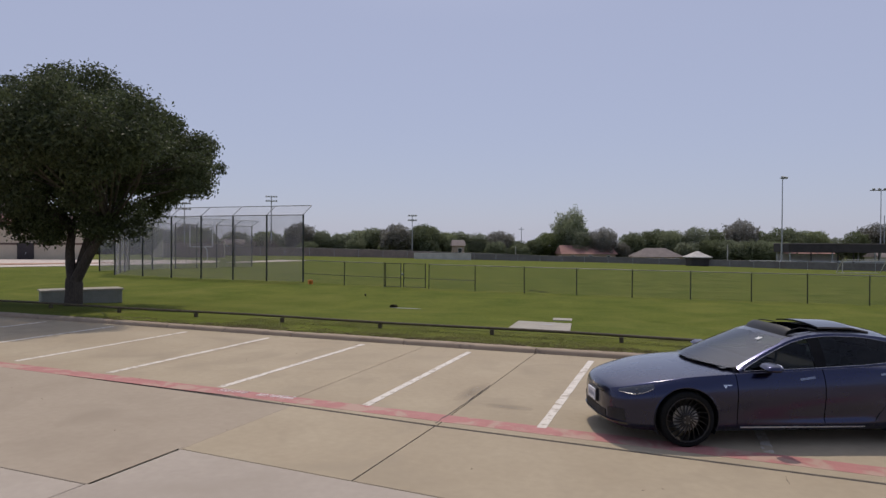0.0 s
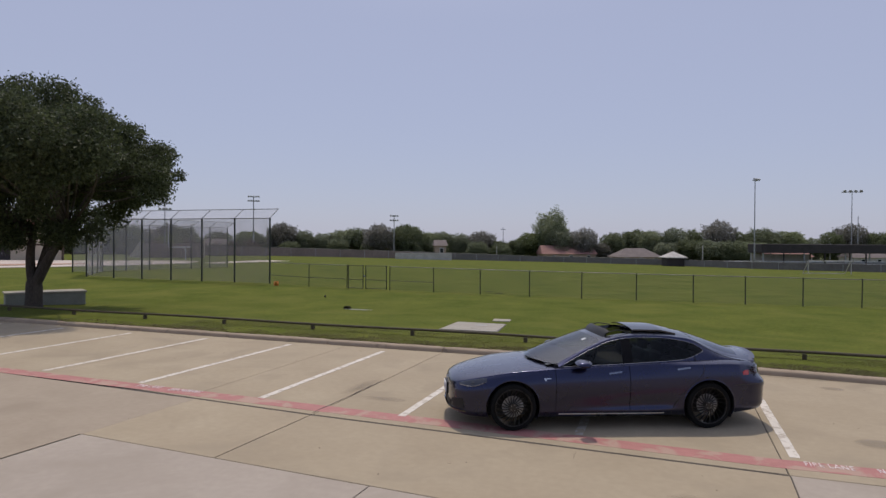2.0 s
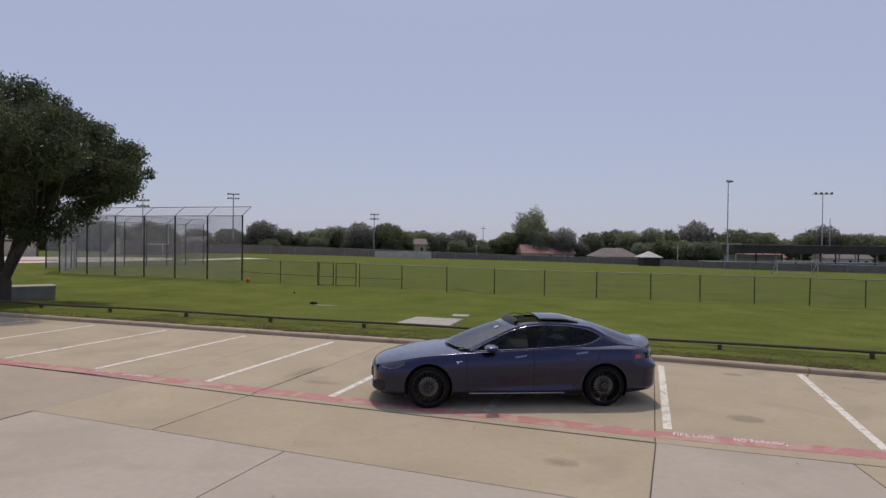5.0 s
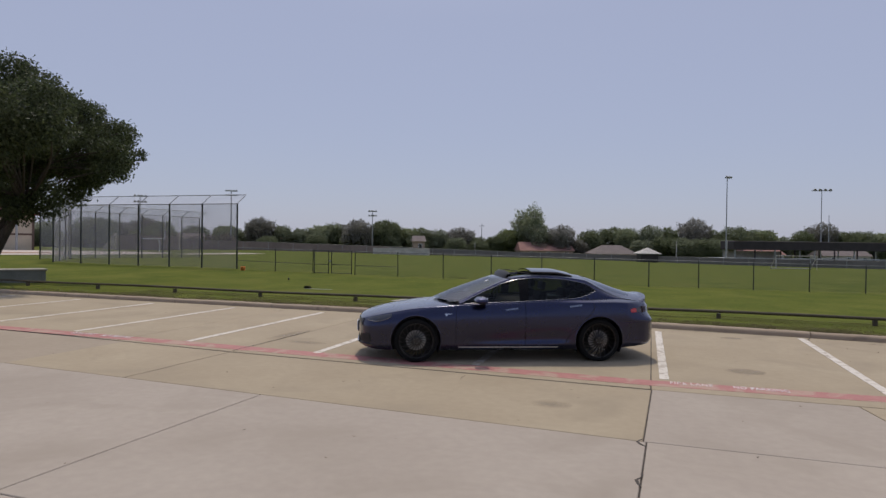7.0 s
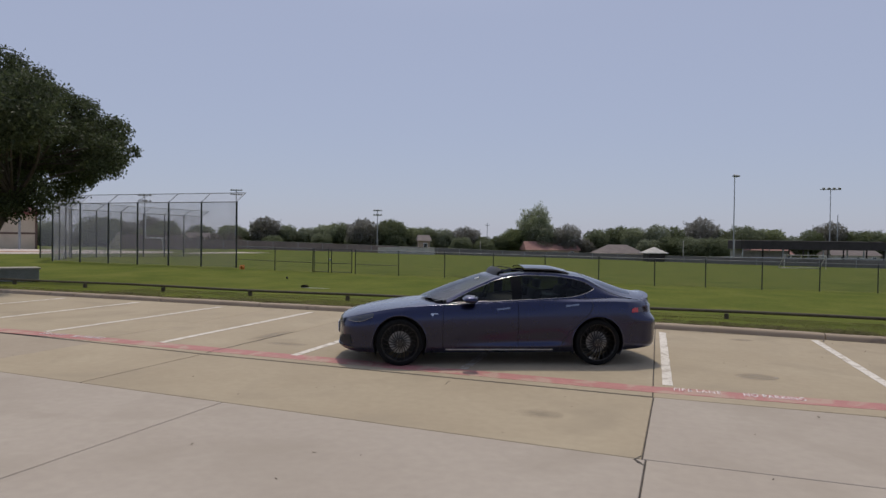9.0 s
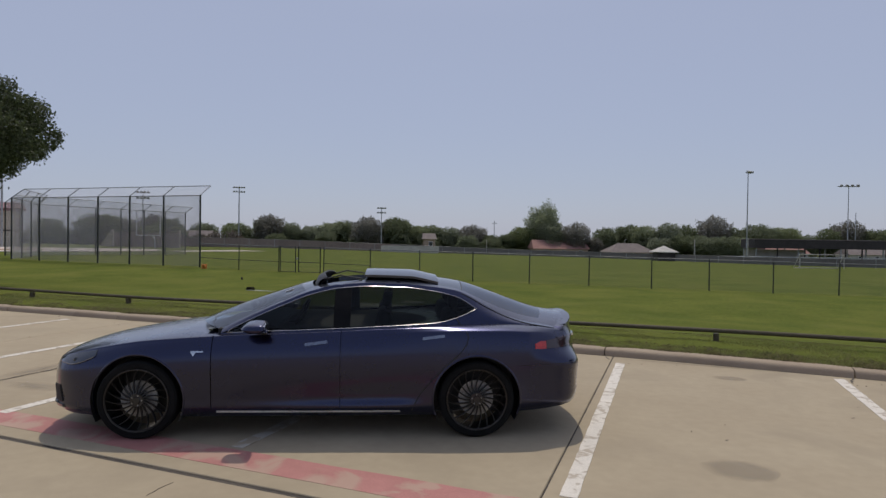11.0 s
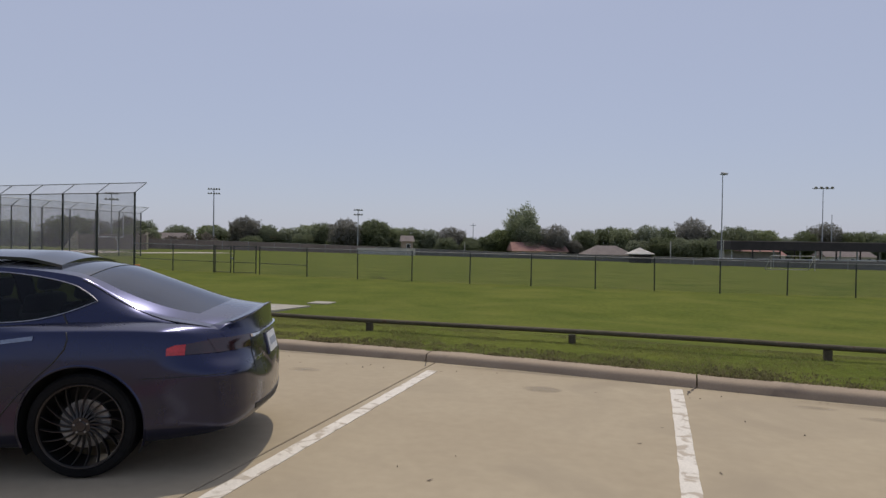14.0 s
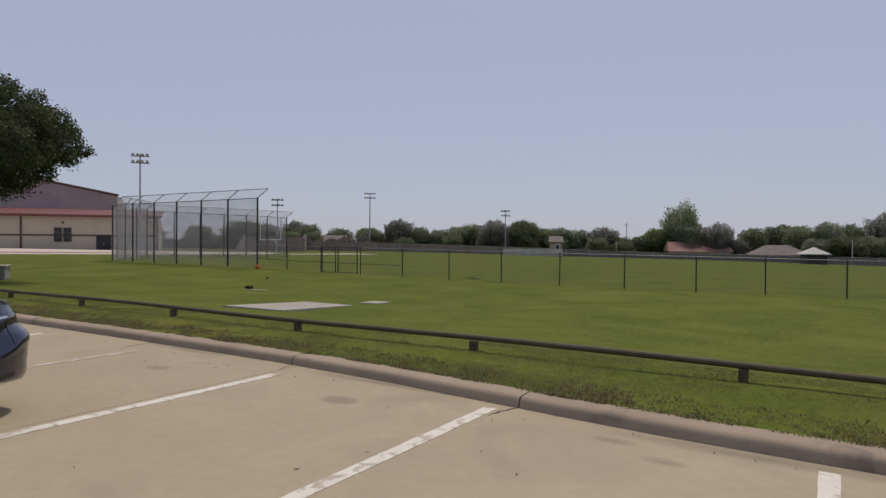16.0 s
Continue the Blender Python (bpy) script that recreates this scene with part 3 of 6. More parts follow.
M["orange"] = surf("orange_rubber", (0.62, 0.20, 0.03), (0.70, 0.26, 0.05), 8, 0.5)
M["black_plastic"] = surf("black_plastic", (0.012, 0.012, 0.013), (0.02, 0.02, 0.021), 6, 0.5, bump=0.03)


def fence_y(x):
    return 23.5 + (0.005 * (x + 16.2) ** 2 if x > -16.2 else 0.0)


def fabric(bm, a, b, za0, za1, zb0, zb1):
    """One stretched sheet between two posts, with a slight sag and a thickness of wire."""
    a, b = Vector((*a, 0)), Vector((*b, 0))
    nrm = (b - a).cross(Vector((0, 0, 1))).normalized() * 0.002
    n = 4
    for s in (nrm, -nrm):
        rows = []
        for i in range(n + 1):
            t = i / n
            p = a.lerp(b, t) + s + nrm * 6 * math.sin(t * math.pi)
            rows.append([(p.x, p.y, za0 + (zb0 - za0) * t), (p.x, p.y, za1 + (zb1 - za1) * t - 0.006 * math.sin(t * math.pi))])
        grid_faces(bm, rows)


HF = 1.52
fence = thing("field_fence", "waist-high chain-link fence with dark steel posts across the grass", "fence")
bm = bmesh.new()
rod(bm, (0, 0, -0.3), (0, 0, HF + 0.02), 0.030, seg=8)
rod(bm, (0, 0, HF + 0.02), (0, 0, HF + 0.06), 0.036, 0.012, seg=8)
fence_post = to_mesh("post", bm, M["post"])
M["galv_dull"] = surf("dull_grey_steel", (0.17, 0.165, 0.16), (0.24, 0.235, 0.23), 4, 0.6, metal=0.4, fine=60, bump=0.03)
M["lamp_grey"] = surf("grey_floodlight_metal", (0.26, 0.265, 0.27), (0.36, 0.365, 0.37), 3, 0.5, metal=0.3, bump=0.0)
xs = [-25.2, -22.30] + [-19.20 + 3.02 * k if k < 7 else -1.28 + 2.87 * (k - 6) for k in range(0, 21)]
for x in xs:
    part("post", fence_post, None, fence, m=pose(x, fence_y(x), terrain(x, fence_y(x)), rx=0.5 * math.sin(x), ry=0.5 * math.cos(x * 1.7)))
ends = [-28.9] + xs
for a, b in zip(ends, ends[1:]):
    if abs(a + 22.30) < 0.01:
        continue
    ya, yb = fence_y(a), fence_y(b)
    ya = 24.3 if a < -28 else ya
    za, zb = terrain(a, ya), terrain(b, yb)
    bm = bmesh.new()
    fabric(bm, (a, ya), (b, yb), za + 0.03, za + HF, zb + 0.03, zb + HF)
    part("chain_link", bm, M["mesh_dark"], fence, "woven wire fabric")
    bm = bmesh.new()
    rod(bm, (a, ya, za + HF), (b, yb, zb + HF), 0.021, seg=6)
    part("top_rail", bm, M["galv_dull"], fence, "grey steel top rail")
    if b < -15:
        bm = bmesh.new()
        rod(bm, (a, ya, za + 0.62), (b, yb, zb + 0.62), 0.018, seg=6)
        part("middle_rail", bm, M["post"], fence)

gate = thing("field_gate", "closed double chain-link gate between dark steel posts", "gate")
zg = terrain(-21, 23.6)
for x0, x1 in ((-22.20, -21.12), (-20.92, -19.44)):
    leaf = bmesh.new()
    rod(leaf, (x0, 23.5, zg + 0.02), (x0, 23.5, zg + 1.56), 0.033)
    ob = part("gate_leaf", leaf, M["post"], gate)
    bm = bmesh.new()
    rod(bm, (x1, 23.5, zg + 0.02), (x1, 23.5, zg + 1.56), 0.033)
    part("upright", bm, M["post"], ob)
    for z in (0.06, 0.62, 1.52):
        bm = bmesh.new()
        rod(bm, (x0, 23.5, zg + z), (x1, 23.5, zg + z), 0.020, seg=6)
        part("rail", bm, M["post"], ob)
    bm = bmesh.new()
    fabric(bm, (x0, 23.5), (x1, 23.5), zg + 0.06, zg + 1.5, zg + 0.06, zg + 1.5)
    part("chain_link", bm, M["mesh_dark"], ob)
for x in (-21.02,):
    bm = bmesh.new()
    box(bm, x - 0.05, x + 0.05, 23.46, 23.54, zg + 0.78, zg + 0.9, 0.008)
    part("latch", bm, M["galv"], gate)


def backstop(label, posts, lean, top, head):
    """Tall posts joined by pipes, hung with wire fabric, with an overhang that leans over the diamond."""
    t = thing("backstop", label, "backstop", "ball field backstops")
    tips = []
    for (x, y), (lx, ly) in zip(posts, lean):
        z = terrain(x, y)
        bm = bmesh.new()
        rod(bm, (x, y, z - 0.3), (x, y, top), 0.058, seg=8)
        p = part("post", bm, M["post"], t)
        bm = bmesh.new()
        rod(bm, (x, y, top), (x + lx, y + ly, top + head), 0.036, seg=6)
        part("overhang_arm", bm, M["galv"], p)
        tips.append((x + lx, y + ly))
    for i in range(len(posts) - 1):
        a, b, ta, tb = posts[i], posts[i + 1], tips[i], tips[i + 1]
        za, zb = terrain(*a), terrain(*b)
        for z, r in ((top - 0.03, 0.03),):
            bm = bmesh.new()
            rod(bm, (*a, z), (*b, z), r, seg=6)
            part("pipe", bm, M["galv_dull"], t)
        bm = bmesh.new()
        rod(bm, (*ta, top + head), (*tb, top + head), 0.030, seg=6)
        part("pipe", bm, M["galv"], t)
        bm = bmesh.new()
        fabric(bm, a, b, za + 0.03, top, zb + 0.03, top)
        part("chain_link", bm, M["mesh_dense"] if a[0] < -46 and a[1] < 40 else M["mesh"], t)
        bm = bmesh.new()
        rows = [[(*a, top), (*b, top)], [(*ta, top + head), (*tb, top + head)]]
        grid_faces(bm, rows)
        part("chain_link", bm, M["mesh"], t)
    return t


px = [-28.95, -31.98, -34.92, -37.82, -40.66, -43.52, -46.42]
posts = [(x, 24.35) for x in px] + [(-48.32, 26.54), (-50.22, 28.73), (-52.12, 30.92)]
lean = [(0.15, 0.78)] * 6 + [(0.5, 0.6)] + [(0.8, 0.1)] * 3
backstop("tall chain-link backstop with dark posts and a slanted overhang", posts, lean, 4.33, 0.66)
posts = [(-52.60 - 0.035 * k, 48.85 - 2.92 * k) for k in range(8)]
backstop("farther chain-link backstop with dark posts and a slanted overhang", posts, [(0.75, 0.3)] * 8, 4.25, 0.6)


def light_pole(x, y, top, heads, label, spread, turn=0, r=0.16):
    z = terrain(x, y)
    t = thing("light_pole", label, "light pole", "field light poles", m=pose(x, y, z, rz=turn))
    h = top - z
    bm = bmesh.new()
    rod(bm, (0, 0, -0.3), (0, 0, h), r, r * 0.6, seg=10)
    part("pole", bm, M["galv"], t)
    rh = min(0.34, spread / heads[0] * 0.36)
    for row in range(heads[1]):
        bm = bmesh.new()
        zc = h - 0.3 - row * (0.95 if spread < 2.5 else 1.3)
        box(bm, -spread / 2, spread / 2, -0.08, 0.08, zc - 0.08, zc + 0.08, 0.01)
        arm = part("crossarm", bm, M["galv"], t)
        for k in range(heads[0]):
            u = -spread / 2 + spread * (k + 0.5) / heads[0]
            bm = bmesh.new()
            rod(bm, (u, -0.05, zc + 0.36), (u, -0.65, zc + 0.10), rh * 0.5, rh, seg=10)
            rod(bm, (u, 0.05, zc + 0.02), (u, -0.1, zc + 0.34), 0.06, seg=6)
            part("floodlight", bm, M["lamp_grey"], arm, "grey floodlight head")
    return t


light_pole(-81.2, 48.0, 13.5, (4, 2), "tall grey pole with a bank of floodlights beside the gym", 2.4, 58)
light_pole(-114.6, 103.4, 11.4, (4, 2), "grey pole with a bank of floodlights far behind the backstops", 2.9, 45)
light_pole(-126.5, 151.5, 16.4, (5, 2), "tall grey pole with two rows of floodlights", 3.6, 40, 0.24)
light_pole(-82.1, 157.3, 10.4, (4, 2), "grey pole with two rows of floodlights", 2.6, 29)
light_pole(10.4, 135.7, 16.2, (3, 1), "leaning tall grey pole with floodlights turned to one side", 2.0, 60, 0.14)
light_pole(33.2, 164.0, 15.4, (4, 1), "tall grey pole with floodlights on a wide crossarm", 4.6, 10, 0.13)
bm = bmesh.new()
rod(bm, (46.2, 222.9, -4), (46.2, 222.9, 11.6), 0.16, 0.10, seg=8)
solo("utility_pole", bm, M["galv"], "thin bare grey pole among the far trees", "utility pole", "utility poles")
for x, y, h in ((-60.5, 196.0, 6.6), (0.6, 149.0, 5.0), (-56.8, 176.0, 4.2), (11.6, 150.2, 5.6)):
    bm = bmesh.new()
    z = terrain(x, y)
    rod(bm, (x, y, z - 0.3), (x, y, z + h + (4 if y > 190 else 0)), 0.13, 0.09, seg=8)
    if y > 190:
        box(bm, x - 0.9, x + 0.9, y - 0.06, y + 0.06, z + h + 3.2, z + h + 3.35)
    solo("utility_pole", bm, M["house_pale"] if y < 190 else M["galv"], "thin pale pole far across the field", "utility pole", "utility poles")

# screened fence round the far side of the field
far_fence = thing("screened_fence", "long fence hung with dull grey windscreen across the field", "fence")
line = [(-210, 66, 2.4), (-160, 100, 2.4), (-106, 129.7, 2.35), (-72, 147.5, 2.0), (-38.7, 156.5, 1.55), (-8, 146, 1.5), (18.5, 124, 1.45), (45, 112, 1.5), (95, 96, 1.6), (160, 80, 1.6)]
for (ax, ay, ah), (bx, by, bh) in zip(line, line[1:]):
    n = max(2, round(math.hypot(bx - ax, by - ay) / 6))
    for i in range(n):
        t0, t1 = i / n, (i + 1) / n
        p = [(ax + (bx - ax) * t, ay + (by - ay) * t, ah + (bh - ah) * t) for t in (t0, t1)]
        zs = [terrain(q[0], q[1]) for q in p]
        bm = bmesh.new()
        rod(bm, (p[0][0], p[0][1], zs[0] - 0.2), (p[0][0], p[0][1], zs[0] + p[0][2] + 0.05), 0.05, seg=6)
        part("post", bm, M["galv"], far_fence)
        bm = bmesh.new()
        fabric(bm, p[0][:2], p[1][:2], zs[0] + 0.1, zs[0] + p[0][2] - 0.05, zs[1] + 0.1, zs[1] + p[1][2] - 0.05)
        part("windscreen", bm, M["windscreen_brown"] if ax < -100 else M["windscreen"], far_fence)
        bm = bmesh.new()
        rod(bm, (p[0][0], p[0][1], zs[0] + p[0][2]), (p[1][0], p[1][1], zs[1] + p[1][2]), 0.035, seg=6)
        part("top_rail", bm, M["galv_dull"], far_fence)


def house(x, y, turn, w, d, wall_h, roof_h, wall, roof, label, hip=0.0, windows=3, chimney=False, name="house"):
    z = terrain(x, y) - 0.1
    t = thing(name, label, "house", "far houses", m=pose(x, y, z, rz=turn))
    bm = bmesh.new()
    box(bm, -w / 2, w / 2, -d / 2, d / 2, 0, wall_h)
    part("wall", bm, wall, t)
    o = 0.5
    bm = bmesh.new()
    base = [bm.verts.new(v) for v in ((-w / 2 - o, -d / 2 - o, wall_h - 0.15), (w / 2 + o, -d / 2 - o, wall_h - 0.15), (w / 2 + o, d / 2 + o, wall_h - 0.15), (-w / 2 - o, d / 2 + o, wall_h - 0.15))]
    r0, r1 = bm.verts.new((-w / 2 - o + hip, 0, wall_h + roof_h)), bm.verts.new((w / 2 + o - hip, 0, wall_h + roof_h))
    for f in ((base[0], base[1], r1, r0), (base[2], base[3], r0, r1), (base[1], base[2], r1), (base[3], base[0], r0), tuple(base[::-1])):
        bm.faces.new(f)
    rf = part("roof", bm, roof, t, angle=0)
    if chimney:
        bm = bmesh.new()
        box(bm, w * 0.12, w * 0.12 + 0.9, -0.4, 0.4, wall_h, wall_h + roof_h + 0.8, 0.03)
        part("chimney", bm, M["house_wall"], rf)
    for k in range(windows):
        u = -w / 2 + w * (k + 0.6) / windows
        bm = bmesh.new()
        box(bm, u - 0.6, u + 0.6, -d / 2 - 0.06, -d / 2 + 0.1, wall_h * 0.40, wall_h * 0.80, 0.02)
        wd = part("window", bm, M["white_metal"], t)
        bm = bmesh.new()
        box(bm, u - 0.5, u + 0.5, -d / 2 - 0.075, -d / 2 - 0.05, wall_h * 0.44, wall_h * 0.76)
        part("pane", bm, M["window_dark"], wd)
    return t


house(-40.2, 199, 25, 17, 9, 2.5, 2.6, M["house_wall"], M["shingle_red"], "low tan house with a faded reddish shingle roof", 0.5, 3, True)
house(-18.6, 197, 24, 13, 10, 2.0, 2.5, M["house_wall"], M["shingle_grey"], "low brown house with a grey hipped roof", 4.0, 3)
house(-75.2, 176, 26, 3.4, 6, 4.2, 1.6, M["house_wall"], M["shingle_grey"], "narrow two-storey tan house among the trees", 0.3, 1)
house(-142, 152, 36, 8, 6, 3.4, 1.6, M["house_pale"], M["shingle_grey"], "pale house with a low roof beyond the fence", 0.3, 2)
house(-113, 186, 28, 16, 8, 3.4, 2.2, M["house_pale"], M["shingle_grey"], "long pale house with a grey roof among trees", 0.4, 3)
house(-128, 178, 28, 10, 8, 2.8, 2.0, M["house_wall"], M["shingle_red"], "tan house with a reddish roof under the trees", 0.4, 2)
house(-94, 192, 26, 12, 8, 2.8, 2.0, M["house_pale"], M["shingle_grey"], "pale house half hidden by trees", 0.4, 3)
house(2.5, 213, 20, 12, 8, 2.6, 1.8, M["house_pale"], M["shingle_grey"], "pale house glimpsed beneath the far trees", 0.4, 3)
house(24, 212, 18, 14, 8, 2.8, 1.8, M["house_pale"], M["shingle_red"], "pale house behind the roofed stand", 0.4, 3)
house(48, 216, 18, 14, 8, 2.8, 1.8, M["house_pale"], M["shingle_grey"], "pale house behind the far end of the stand", 0.4, 3)

bm = bmesh.new()
a, b = Vector((-75.0, 143.0, 0)), Vector((-61.2, 146.9, 0))
d = (b - a).normalized()
mt = Matrix.Translation((a.x, a.y, terrain(a.x, a.y))) @ pose(0, 0, 0, rz=math.degrees(math.atan2(d.y, d.x)))
box(bm, 0, 15, 0, 0.25, -0.3, 1.5, 0.02, mt)
box(bm, 0, 15, -0.06, 0.31, 1.5, 1.6, 0.02, mt)
solo("low_wall", bm, M["house_pale"], "low pale wall on the far side of the field", "wall")

# small roofed shelter
z = terrain(-5.7, 144.6)
shelter = thing("shelter", "small dark shelter with a pale pyramid roof", "shelter", m=pose(-5.7, 143.2, z, rz=20))
bm = bmesh.new()
box(bm, -1.9, 1.9, -1.9, 1.9, 0, 1.95, 0.03)
part("wall", bm, M["dark_brown"], shelter)
bm = bmesh.new()
c = [bm.verts.new((sx * 2.5, sy * 2.5, zz)) for zz in (1.9, 2.05) for sx, sy in ((-1, -1), (1, -1), (1, 1), (-1, 1))]
apex = bm.verts.new((0, 0, 3.4))
bm.faces.new(c[3::-1])
for k in range(4):
    bm.faces.new((c[k], c[(k + 1) % 4], c[4 + (k + 1) % 4], c[4 + k]))
    bm.faces.new((c[4 + k], c[4 + (k + 1) % 4], apex))
part("roof", bm, M["house_pale"], shelter, "pale metal pyramid roof", angle=0)

# long roofed stand
stand = thing("roofed_stand", "long low stand with a deep dark brown roof fascia on posts", "grandstand", m=pose(12.9, 148.4, -2.55, rz=20.5))
bm = bmesh.new()
box(bm, 0, 62, 0, 7, 3.35, 5.25, 0.05)
part("roof", bm, M["dark_brown"], stand, "dark brown roof with a deep fascia")
bm = bmesh.new()
box(bm, 0, 62, -0.05, 7.05, 5.25, 5.36)
part("roof_edge", bm, M["grey_metal"], stand)
for k in range(14):
    for yy in (0.4, 6.4):
        bm = bmesh.new()
        box(bm, 0.4 + k * 4.6, 0.65 + k * 4.6, yy, yy + 0.25, 0, 3.4, 0.02)
        part("post", bm, M["dark_brown"] if k % 2 else M["galv"], stand)
for k in range(3):
    bm = bmesh.new()
    box(bm, 1.2, 61, 3.0 + k * 1.2, 4.2 + k * 1.2, 0, 0.5 + k * 0.45, 0.03)
    part("bench_step", bm, M["galv"], stand)
bm = bmesh.new()
box(bm, 0.5, 14, 6.2, 6.4, 0, 3.0, 0.02)
part("back_wall", bm, M["house_pale"], stand, "pale back wall under the roof")
for z0 in (0.9, 1.5):
    bm = bmesh.new()
    rod(bm, (-9, -1.2, z0), (62, -1.2, z0), 0.05, seg=6)
    part("handrail", bm, M["white_metal"], stand, "pale handrail")

goal = thing("soccer_goal", "white metal soccer goal frame on the grass", "soccer goal", m=pose(15.05, 98.4, terrain(15, 98.4), rz=20.8))
for p0, p1, n in (((0, 0, -0.05), (0, 0, 2.05), "upright"), ((6.45, 0, -0.05), (6.45, 0, 2.05), "upright"), ((0, 0, 2.05), (6.45, 0, 2.05), "crossbar"),
                  ((0, 0, 2.05), (0, 1.6, 0.05), "stay"), ((6.45, 0, 2.05), (6.45, 1.6, 0.05), "stay"), ((0, 1.6, 0.05), (6.45, 1.6, 0.05), "ground_bar")):
    bm = bmesh.new()
    rod(bm, p0, p1, 0.06, seg=8)
    part(n, bm, M["house_pale"], goal)

post = thing("goal_post", "white football goal post behind the backstops", "goal post", m=pose(-79.6, 70.3, terrain(-79.6, 70.3), rz=25.7))
for p0, p1, n in (((-1.8, 0, 2.1), (-1.8, 0, 5.9), "upright"), ((1.8, 0, 2.1), (1.8, 0, 5.9), "upright"), ((-1.8, 0, 2.1), (1.8, 0, 2.1), "crossbar"), ((0.7, 0.9, -0.2), (0.7, 0.9, 1.6), "support"), ((0.7, 0.9, 1.6), (0.5, 0, 2.1), "gooseneck")):
    bm = bmesh.new()
    rod(bm, p0, p1, 0.07, seg=8)
    part(n, bm, M["white_metal"], post)

# concrete bleachers
ang = math.degrees(math.atan2(12.7, 3.5)) - 90
bleachers = thing("bleachers", "stepped concrete bleachers with sloping end walls", "bleachers", m=pose(-96.5, 78.8, -1.1, rz=ang))
for k in range(7):
    bm = bmesh.new()
    box(bm, -4.2 + k * 0.6, -3.6 + k * 0.6, 0.3, 13.0, 0, 0.5 + k * 0.45, 0.02)
    part("seat_step", bm, M["windscreen_brown"], bleachers)
for y0 in (0.0, 13.0):
    bm = bmesh.new()
    pts = [(-4.4, 0), (0.1, 0), (0.1, 3.7), (-0.3, 3.7), (-4.4, 0.7)]
    f, g = [bm.verts.new((x, y0, z)) for x, z in pts], [bm.verts.new((x, y0 + 0.3, z)) for x, z in pts]
    bm.faces.new(f)
    bm.faces.new(g[::-1])
    for k in range(5):
        bm.faces.new((f[k], f[(k + 1) % 5], g[(k + 1) % 5], g[k]))
    part("end_wall", bm, M["cream"], bleachers, angle=0)

# gym beside the field
gd = Vector((-10.7, -15.6, 0)).normalized()
gm = Matrix(((gd.x, -gd.y, 0, -83.1), (gd.y, gd.x, 0, 51.9), (0, 0, 1, -0.25), (0, 0, 0, 1)))   # x along the front towards the lot, y to the camera side
gym = thing("gym_building", "cream block school gym with a red metal roof and brown bands", "building", m=gm)
bm = bmesh.new()
box(bm, 0, 62, -26, 0, -0.3, 5.0)
part("wall", bm, M["cream"], gym)
bm = bmesh.new()
box(bm, -0.1, 62.1, -0.08, 0.06, 2.15, 2.4, 0.01)
part("band", bm, M["brown_trim"], gym, "brown band round the wall")
for x in (0.0, 17.2, 34.4, 51.6):
    bm = bmesh.new()
    box(bm, x - 0.12, x + 0.16, -0.06, 0.10, 0, 5.0, 0.01)
    part("downpipe", bm, M["brown_trim"], gym, "brown downpipe")
bm = bmesh.new()
rows = [[(-0.6, 0.7, 4.85), (62.6, 0.7, 4.85)], [(-0.6, 0.7, 5.2), (62.6, 0.7, 5.2)], [(-0.6, -13.0, 6.5), (62.6, -13.0, 6.5)], [(-0.6, -13.0, 6.2), (62.6, -13.0, 6.2)]]
grid_faces(bm, rows, False)
part("roof", bm, M["roof_red"], gym, "red metal roof", angle=0)
for k in range(63):
    bm = bmesh.new()
    box(bm, -0.03, 0.03, 0, 13.9, -0.01, 0.06, 0.0, pose(-0.5 + k, 0.68, 5.21, rx=0) @ pose(0, 0, 0, rz=180) @ pose(0, 0, 0, rx=5.4))
    part("roof_rib", bm, M["roof_red"], gym)
bm = bmesh.new()
r1, r0 = [], []
for x, z in ((6.5, 8.9), (24.5, 12.4), (62, 15.5)):
    r1.append((x, -15.0, z))
    r0.append((x, -15.0, 5.0))
back = [[(x, -27.0, z) for x, _, z in r1]]
grid_faces(bm, [r0, r1, back[0], [(x, -27.0, 5.0) for x, _, z in r1]])
bm.faces.new([bm.verts.new(v) for v in ((6.5, -15.0, 5.0), (6.5, -15.0, 8.9), (6.5, -27.0, 8.9), (6.5, -27.0, 5.0))])
bmesh.ops.remove_doubles(bm, verts=bm.verts, dist=0.001)
part("upper_hall", bm, M["hall_metal"], gym, "tall brown metal-clad hall", angle=0)
bm = bmesh.new()
tube(bm, [(6.3, -14.9, 9.0), (24.5, -14.9, 12.5), (62, -14.9, 15.6)], 0.18, 6)
part("parapet", bm, M["brown_trim"], gym)
for x in (11.6, 12.75):
    bm = bmesh.new()
    box(bm, x - 0.5, x + 0.5, -0.1, 0.10, 1.35, 3.35, 0.02)
    w = part("window", bm, M["brown_trim"], gym)
    for k in range(3):
        bm = bmesh.new()
        box(bm, x - 0.44, x + 0.44, 0.09, 0.12, 1.42 + k * 0.64, 1.99 + k * 0.64)
        part("pane", bm, M["window_dark"], w, "dark window pane")
bm = bmesh.new()
box(bm, 6.1, 8.0, -0.1, 0.09, 0, 2.4, 0.02)
door = part("door", bm, M["dark_brown"], gym, "dark double door")
bm = bmesh.new()
box(bm, 7.02, 7.08, 0.085, 0.14, 0.9, 1.2)
part("handle", bm, M["galv"], door)
bm = bmesh.new()
box(bm, 12.0, 12.3, 0, 0.25, 3.9, 4.2, 0.03)
part("wall_lamp", bm, M["brown_trim"], gym)


